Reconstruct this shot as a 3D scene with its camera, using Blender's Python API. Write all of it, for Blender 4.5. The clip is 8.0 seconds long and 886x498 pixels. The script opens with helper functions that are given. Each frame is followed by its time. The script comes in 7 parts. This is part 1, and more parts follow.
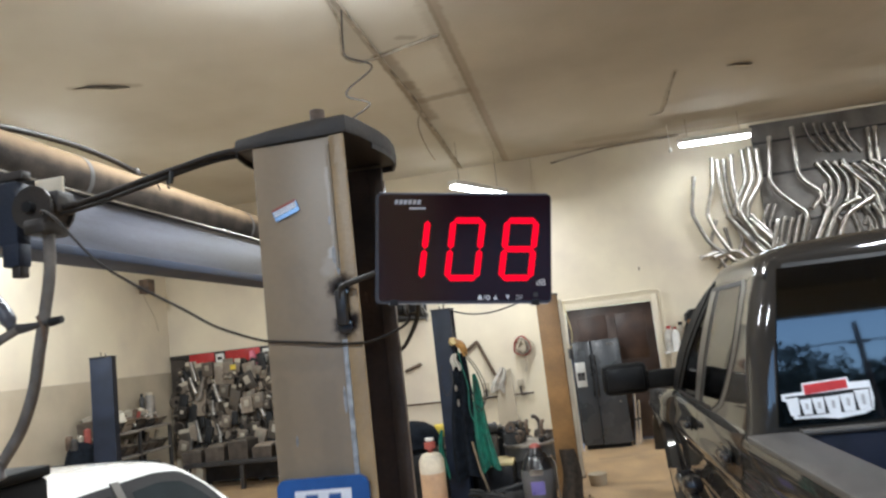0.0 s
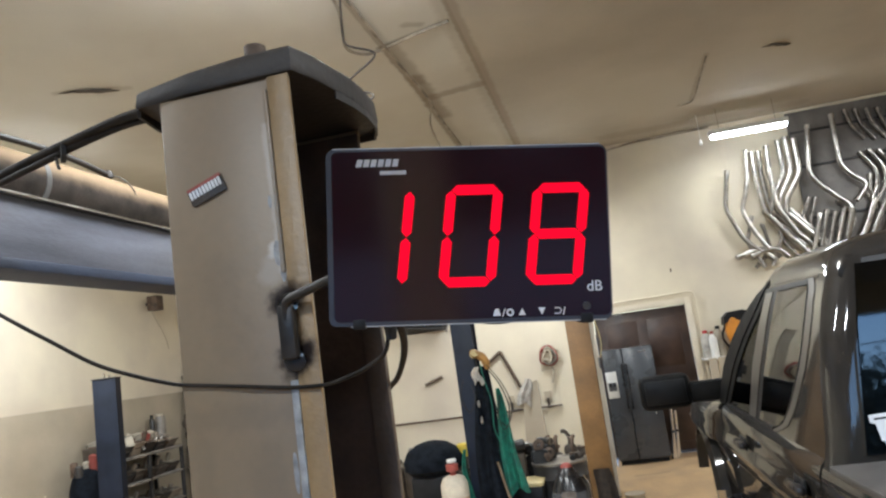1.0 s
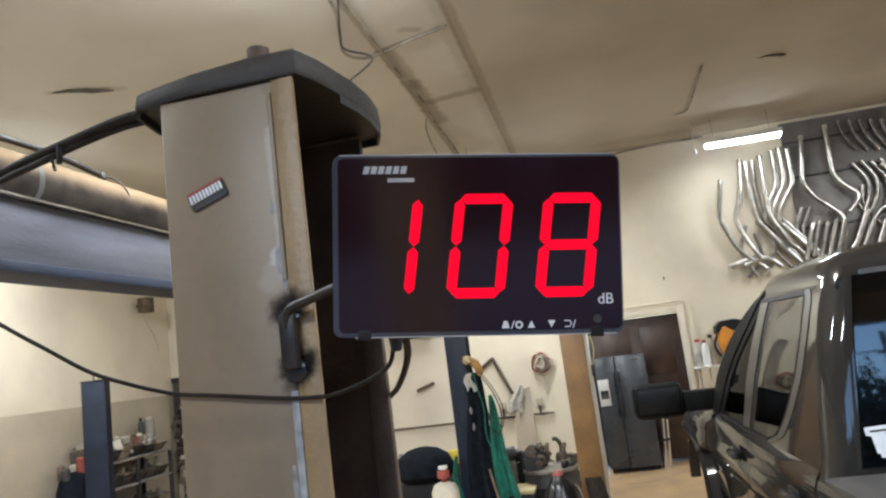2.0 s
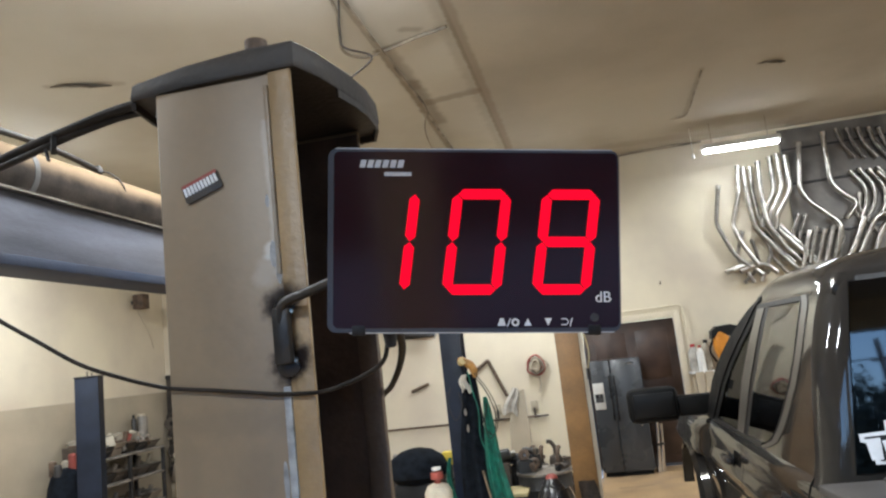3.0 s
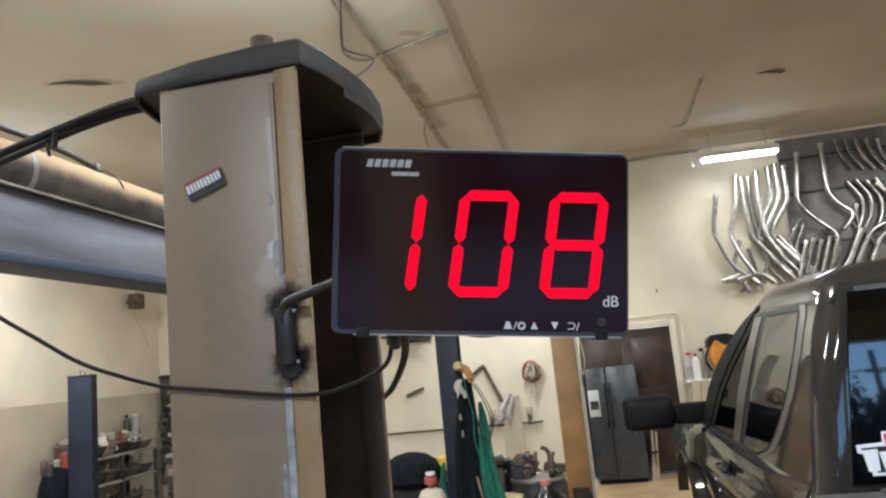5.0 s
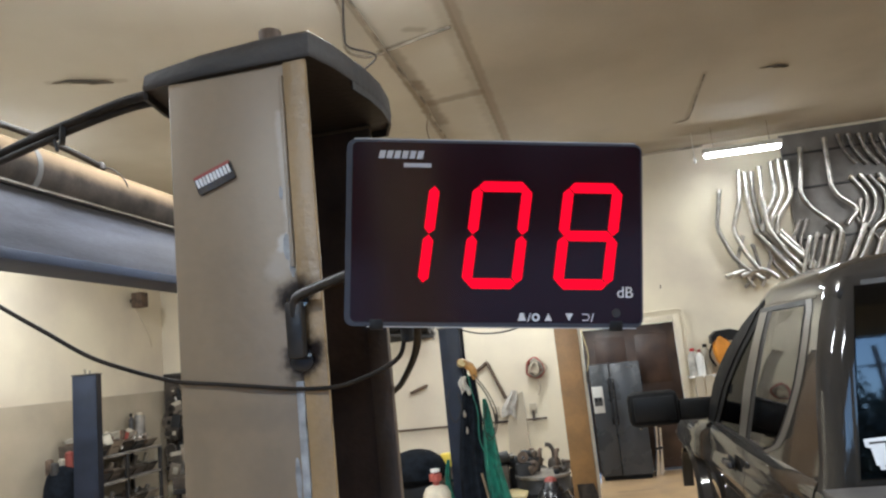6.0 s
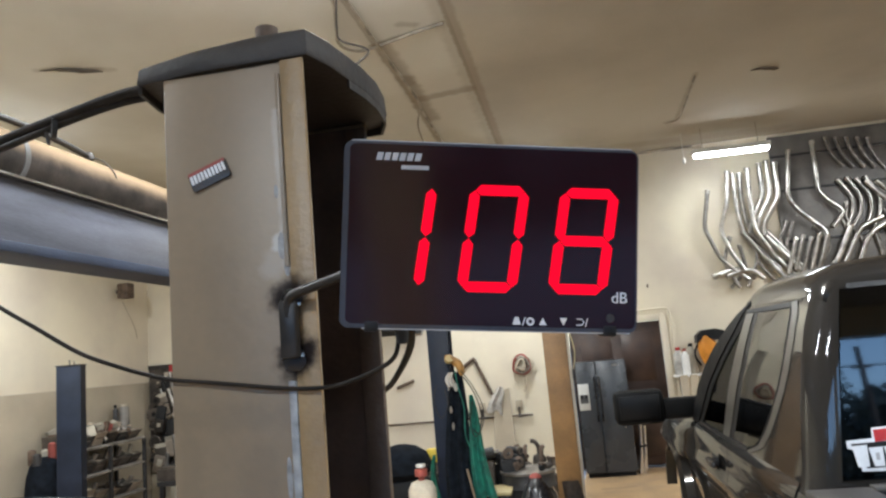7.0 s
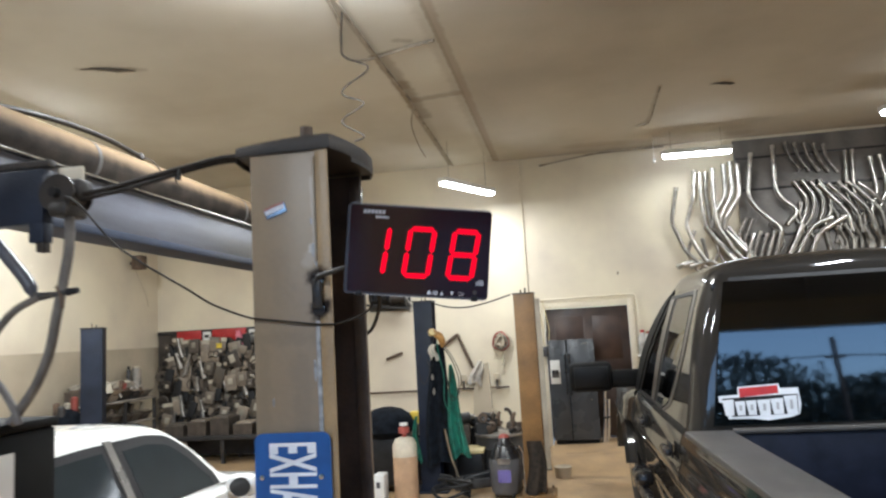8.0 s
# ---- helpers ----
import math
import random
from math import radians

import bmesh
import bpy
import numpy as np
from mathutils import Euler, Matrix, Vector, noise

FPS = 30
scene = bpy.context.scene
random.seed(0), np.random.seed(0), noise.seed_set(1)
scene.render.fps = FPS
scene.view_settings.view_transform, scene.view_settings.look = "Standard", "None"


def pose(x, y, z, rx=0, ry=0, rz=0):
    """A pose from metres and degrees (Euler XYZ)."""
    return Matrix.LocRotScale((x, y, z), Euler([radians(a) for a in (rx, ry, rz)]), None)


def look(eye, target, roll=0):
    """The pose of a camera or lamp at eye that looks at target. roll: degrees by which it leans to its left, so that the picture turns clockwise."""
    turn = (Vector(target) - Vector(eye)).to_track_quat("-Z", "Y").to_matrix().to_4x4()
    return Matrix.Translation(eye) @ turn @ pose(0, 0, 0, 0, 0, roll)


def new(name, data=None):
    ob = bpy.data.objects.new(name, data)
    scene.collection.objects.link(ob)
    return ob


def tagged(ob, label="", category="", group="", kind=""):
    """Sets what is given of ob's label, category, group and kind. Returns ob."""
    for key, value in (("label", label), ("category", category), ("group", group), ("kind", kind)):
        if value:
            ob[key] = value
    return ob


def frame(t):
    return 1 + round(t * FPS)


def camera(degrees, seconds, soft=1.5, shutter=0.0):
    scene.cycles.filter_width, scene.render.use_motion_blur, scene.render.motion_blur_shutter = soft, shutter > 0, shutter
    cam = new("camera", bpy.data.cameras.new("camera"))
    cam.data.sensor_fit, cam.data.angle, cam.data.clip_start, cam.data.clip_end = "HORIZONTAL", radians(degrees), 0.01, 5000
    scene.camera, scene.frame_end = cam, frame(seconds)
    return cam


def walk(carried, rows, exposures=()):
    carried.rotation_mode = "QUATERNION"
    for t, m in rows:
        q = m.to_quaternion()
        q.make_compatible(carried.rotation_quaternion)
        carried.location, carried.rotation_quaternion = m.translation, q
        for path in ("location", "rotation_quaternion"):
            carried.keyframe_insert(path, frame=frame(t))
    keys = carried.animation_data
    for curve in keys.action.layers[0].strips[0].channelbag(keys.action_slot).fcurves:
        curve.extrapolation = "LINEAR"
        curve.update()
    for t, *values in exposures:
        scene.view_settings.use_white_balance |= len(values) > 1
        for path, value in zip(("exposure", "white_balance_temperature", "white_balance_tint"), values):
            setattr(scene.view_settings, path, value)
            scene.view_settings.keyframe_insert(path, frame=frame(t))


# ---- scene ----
cam = camera(64.4, 8.0, soft=2.3, shutter=0.3)
PATH = [
    (0, (-0.062, 0.303, 1.799), (-0.419, 2.254, 2.06), -6.6),
    (0.2, (-0.08, 0.508, 1.828), (-0.466, 2.449, 2.12), -6.8),
    (0.5, (-0.11, 0.72, 1.837), (-0.517, 2.655, 2.138), -7.3),
    (1, (-0.127, 0.834, 1.838), (-0.538, 2.77, 2.13), -8.0),
    (1.5, (-0.147, 0.845, 1.851), (-0.545, 2.782, 2.149), -7.8),
    (3, (-0.152, 0.861, 1.844), (-0.53, 2.8, 2.15), -6.5),
    (3.5, (-0.159, 0.862, 1.843), (-0.534, 2.802, 2.153), -6.2),
    (4, (-0.16, 0.86, 1.847), (-0.529, 2.8, 2.163), -5.8),
    (4.5, (-0.164, 0.864, 1.846), (-0.528, 2.804, 2.166), -5.5),
    (6, (-0.181, 0.872, 1.838), (-0.554, 2.812, 2.15), -5.9),
    (6.5, (-0.196, 0.868, 1.842), (-0.563, 2.809, 2.156), -5.6),
    (7, (-0.189, 0.868, 1.848), (-0.531, 2.817, 2.143), -5.1),
    (7.2, (-0.178, 0.848, 1.838), (-0.507, 2.801, 2.117), -4.8),
    (7.3, (-0.165, 0.821, 1.828), (-0.488, 2.777, 2.098), -4.7),
    (7.5, (-0.13, 0.708, 1.79), (-0.441, 2.667, 2.047), -4.4),
    (7.7, (-0.057, 0.438, 1.763), (-0.359, 2.401, 2.001), -3.8),
    (7.8, (-0.014, 0.3, 1.753), (-0.317, 2.263, 1.988), -3.4),
    (8, (0.08, 0.002, 1.777), (-0.257, 1.959, 2.015), -3.3),
]
walk(cam, [(t, look(eye, target, roll)) for t, eye, target, roll in PATH], [(0.0, 3.07, 5540, 8)])

# ---- world, sun, lamps ----
world = bpy.data.worlds.new("world")
scene.world = world
world.use_nodes = True
wn = world.node_tree
sky = wn.nodes.new("ShaderNodeTexSky")
sky.sky_type, sky.sun_disc = "NISHITA", False
sky.sun_elevation, sky.sun_rotation = radians(38), radians(60)
sky.ozone_density, sky.dust_density = 2.5, 0.3
wn.nodes["Background"].inputs["Strength"].default_value = 0.11
wn.links.new(sky.outputs[0], wn.nodes["Background"].inputs["Color"])
sun_data = bpy.data.lights.new("sun", "SUN")
sun_data.energy, sun_data.angle, sun_data.color = 0.6, radians(12), (1.0, 0.92, 0.84)
sun = new("sun", sun_data)
sun.matrix_world = look((30, 17, 27), (0, 0, 0))

# room: x across, y towards the far wall
XW, XE, YN, YS, CEIL = -6.8, 8.2, 11.0, -5.0, 4.45
# place, turn, watts, half length; the last four are unseen, added as fill
LAMPS = [((-1.28, 4.05, 4.15), 0, 20, 0.6), ((-1.2, 9.85, 3.85), 62, 8, 0.6), ((2.03, 10.2, 4.12), 3, 1.0, 0.46), ((4.5, 8.9, 4.1), 4, 13, 0.6),
         ((2.6, 2.2, 4.2), 90, 20, 0.6), ((-3.6, 2.0, 4.2), 0, 11, 0.6), ((-5.6, 6.6, 4.15), 90, 16, 0.6), ((-1.3, -1.6, 4.2), 0, 15, 0.6)]


def tube_lamp_light(m, watts):
    d = bpy.data.lights.new("tube_light", "AREA")
    d.shape, d.size, d.size_y, d.energy, d.color = "RECTANGLE", 1.1, 0.09, watts, (1.0, 0.945, 0.855)
    o = new("tube_light", d)
    o.matrix_world = m @ pose(0, 0, -0.075)
    return o


for place, turn, watts, _ in LAMPS:
    tube_lamp_light(pose(*place, 0, 0, turn), watts)
# upward light added at the lamp nearest the column, to brighten the ceiling
tube_lamp_light(pose(LAMPS[0][0][0], LAMPS[0][0][1], LAMPS[0][0][2] - 0.02, 180, 0, 0), 23)


# ---- materials ----
def mat(name, color, rough=0.6, metal=0.0, vary=0.15, scale=6.0, grain=90.0, bump=0.15, coat=0.0, dirt=None, spec=0.5, rand=0.0, stretch=(1, 1, 1)):
    m = bpy.data.materials.new(name)
    m.use_nodes = True
    t = m.node_tree
    p = t.nodes["Principled BSDF"]
    co = t.nodes.new("ShaderNodeTexCoord")
    n1, n2 = t.nodes.new("ShaderNodeTexNoise"), t.nodes.new("ShaderNodeTexNoise")
    n1.inputs["Scale"].default_value, n1.inputs["Detail"].default_value = scale, 6
    n2.inputs["Scale"].default_value, n2.inputs["Detail"].default_value = grain, 3
    vm = t.nodes.new("ShaderNodeVectorMath")
    vm.operation = "MULTIPLY"
    vm.inputs[1].default_value = stretch
    t.links.new(co.outputs["Object"], vm.inputs[0])
    for n in (n1, n2):
        t.links.new(vm.outputs[0], n.inputs["Vector"])
    mix = t.nodes.new("ShaderNodeMix")
    mix.data_type = "RGBA"
    c = np.array(color)
    dk = np.array(dirt) if dirt else c * (1 - 2.2 * vary)
    mix.inputs["A"].default_value = (*np.clip(dk, 0, 1), 1)
    mix.inputs["B"].default_value = (*np.clip(c * (1 + 0.5 * vary), 0, 1), 1)
    ramp = t.nodes.new("ShaderNodeMapRange")
    ramp.inputs["From Min"].default_value, ramp.inputs["From Max"].default_value = 0.3, 0.62
    t.links.new(n1.outputs["Fac"], ramp.inputs["Value"])
    t.links.new(ramp.outputs[0], mix.inputs["Factor"])
    fine = t.nodes.new("ShaderNodeMix")
    fine.data_type, fine.blend_type = "RGBA", "MULTIPLY"
    fine.inputs["Factor"].default_value = min(1.0, vary * 1.5)
    t.links.new(mix.outputs["Result"], fine.inputs["A"])
    t.links.new(n2.outputs["Fac"], fine.inputs["B"])
    out = fine.outputs["Result"]
    if rand:
        info, hsv = t.nodes.new("ShaderNodeObjectInfo"), t.nodes.new("ShaderNodeHueSaturation")
        r = t.nodes.new("ShaderNodeMapRange")
        r.inputs["To Min"].default_value, r.inputs["To Max"].default_value = 1 - rand, 1 + rand
        t.links.new(info.outputs["Random"], r.inputs["Value"])
        t.links.new(r.outputs[0], hsv.inputs["Value"])
        t.links.new(out, hsv.inputs["Color"])
        out = hsv.outputs[0]
    t.links.new(out, p.inputs["Base Color"])
    rr = t.nodes.new("ShaderNodeMapRange")
    rr.inputs["To Min"].default_value, rr.inputs["To Max"].default_value = max(0.02, rough - 0.12), min(1, rough + 0.12)
    t.links.new(n1.outputs["Fac"], rr.inputs["Value"])
    t.links.new(rr.outputs[0], p.inputs["Roughness"])
    p.inputs["Metallic"].default_value = metal
    p.inputs["Specular IOR Level"].default_value = spec
    p.inputs["Coat Weight"].default_value = coat
    p.inputs["Coat Roughness"].default_value = 0.04
    if bump:
        b = t.nodes.new("ShaderNodeBump")
        b.inputs["Strength"].default_value, b.inputs["Distance"].default_value = bump, 0.01
        t.links.new(n2.outputs["Fac"], b.inputs["Height"])
        t.links.new(b.outputs[0], p.inputs["Normal"])
    return m


def stained(m, marks, dark, rough=60.0, wander=0.7, dull=False):
    """Stains of uneven, soft edge along lines: (a0, b0, a1, b1, half width, strength) in metres, in plan for floors and ceilings, upright (x, z) where rough paint stands."""
    t = m.node_tree
    p = t.nodes["Principled BSDF"]
    out = p.inputs["Base Color"].links[0].from_socket
    upright = rough > 30
    co, sep, nz = t.nodes.new("ShaderNodeTexCoord"), t.nodes.new("ShaderNodeSeparateXYZ"), t.nodes.new("ShaderNodeTexNoise")
    nz.inputs["Scale"].default_value, nz.inputs["Detail"].default_value = rough, 5
    t.links.new(co.outputs["Object"], sep.inputs[0])
    t.links.new(co.outputs["Object"], nz.inputs["Vector"])

    def op(kind, a, b=0.0, c=0.0):
        n = t.nodes.new("ShaderNodeMath")
        n.operation = kind
        for k, v in enumerate((a, b, c)):
            if isinstance(v, (int, float)):
                n.inputs[k].default_value = v
            else:
                t.links.new(v, n.inputs[k])
        return n.outputs[0]
    pa, pb = sep.outputs["X"], sep.outputs["Z" if upright else "Y"]
    wob = op("MULTIPLY", op("SUBTRACT", nz.outputs["Fac"], 0.5), wander)
    cover = 0.0
    for a0, b0, a1, b1, half, strength in marks:
        ua, ub = a1 - a0, b1 - b0
        ll = max(1e-6, ua * ua + ub * ub)
        ra, rb = op("SUBTRACT", pa, a0), op("SUBTRACT", pb, b0)
        k = op("MULTIPLY", op("ADD", op("MULTIPLY", ra, ua), op("MULTIPLY", rb, ub)), 1 / ll)
        k = op("MINIMUM", op("MAXIMUM", k, 0.0), 1.0)
        da, db = op("SUBTRACT", ra, op("MULTIPLY", k, ua)), op("SUBTRACT", rb, op("MULTIPLY", k, ub))
        dist = op("MULTIPLY", op("SQRT", op("ADD", op("MULTIPLY", da, da), op("MULTIPLY", db, db))), 1 / half)
        dist = op("ADD", dist, op("MULTIPLY", wob, 2.0))
        ramp, mix = t.nodes.new("ShaderNodeMapRange"), t.nodes.new("ShaderNodeMix")
        ramp.interpolation_type, mix.data_type = "SMOOTHSTEP", "RGBA"
        ramp.inputs["From Min"].default_value, ramp.inputs["From Max"].default_value = 0.35, 1.3
        ramp.inputs["To Min"].default_value, ramp.inputs["To Max"].default_value = strength, 0.0
        t.links.new(dist, ramp.inputs["Value"])
        t.links.new(ramp.outputs[0], mix.inputs["Factor"])
        t.links.new(out, mix.inputs["A"])
        mix.inputs["B"].default_value = (*dark, 1)
        out = mix.outputs["Result"]
        cover = op("MAXIMUM", ramp.outputs[0], cover)
    if dull:
        t.links.new(op("MULTIPLY", op("SUBTRACT", 1.0, cover), p.inputs["Specular IOR Level"].default_value), p.inputs["Specular IOR Level"])
    t.links.new(out, p.inputs["Base Color"])
    return m


def dust_and_toplight(m, dust, low, high):
    """A pale top fading to dark flanks: settled dust plus light from above, put into the colour."""
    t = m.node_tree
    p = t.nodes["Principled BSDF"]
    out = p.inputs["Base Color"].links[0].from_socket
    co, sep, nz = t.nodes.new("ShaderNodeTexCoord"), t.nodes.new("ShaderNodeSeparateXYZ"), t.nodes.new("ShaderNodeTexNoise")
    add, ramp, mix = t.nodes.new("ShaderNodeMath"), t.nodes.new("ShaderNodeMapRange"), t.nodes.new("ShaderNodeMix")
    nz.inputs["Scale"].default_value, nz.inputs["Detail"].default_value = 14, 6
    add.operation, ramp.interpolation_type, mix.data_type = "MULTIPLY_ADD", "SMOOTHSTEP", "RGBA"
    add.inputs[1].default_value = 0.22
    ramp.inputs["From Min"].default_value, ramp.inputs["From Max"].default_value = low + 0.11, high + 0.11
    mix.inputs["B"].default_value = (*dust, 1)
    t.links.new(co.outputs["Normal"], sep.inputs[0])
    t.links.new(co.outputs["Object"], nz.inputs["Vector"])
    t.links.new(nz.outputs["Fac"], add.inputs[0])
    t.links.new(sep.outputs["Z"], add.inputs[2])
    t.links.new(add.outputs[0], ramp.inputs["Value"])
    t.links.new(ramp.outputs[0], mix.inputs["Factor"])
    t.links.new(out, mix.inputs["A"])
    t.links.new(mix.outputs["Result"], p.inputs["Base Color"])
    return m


def glow(name, color, strength):
    m = bpy.data.materials.new(name)
    m.use_nodes = True
    p = m.node_tree.nodes["Principled BSDF"]
    p.inputs["Base Color"].default_value = (*[0.12 * c for c in color], 1)
    p.inputs["Specular IOR Level"].default_value = 0.0
    p.inputs["Emission Color"].default_value = (*color, 1)
    p.inputs["Emission Strength"].default_value = strength
    return m


def glass(name, tint, gloss=0.02, ior=1.5):
    m = bpy.data.materials.new(name)
    m.use_nodes = True
    t = m.node_tree
    t.nodes.remove(t.nodes["Principled BSDF"])
    tr, gl = t.nodes.new("ShaderNodeBsdfTransparent"), t.nodes.new("ShaderNodeBsdfGlossy")
    mx, fr = t.nodes.new("ShaderNodeMixShader"), t.nodes.new("ShaderNodeFresnel")
    tr.inputs["Color"].default_value = (*tint, 1)
    gl.inputs["Roughness"].default_value = gloss
    fr.inputs["IOR"].default_value = ior
    t.links.new(fr.outputs[0], mx.inputs["Fac"])
    t.links.new(tr.outputs[0], mx.inputs[1])
    t.links.new(gl.outputs[0], mx.inputs[2])
    t.links.new(mx.outputs[0], t.nodes["Material Output"].inputs["Surface"])
    return m


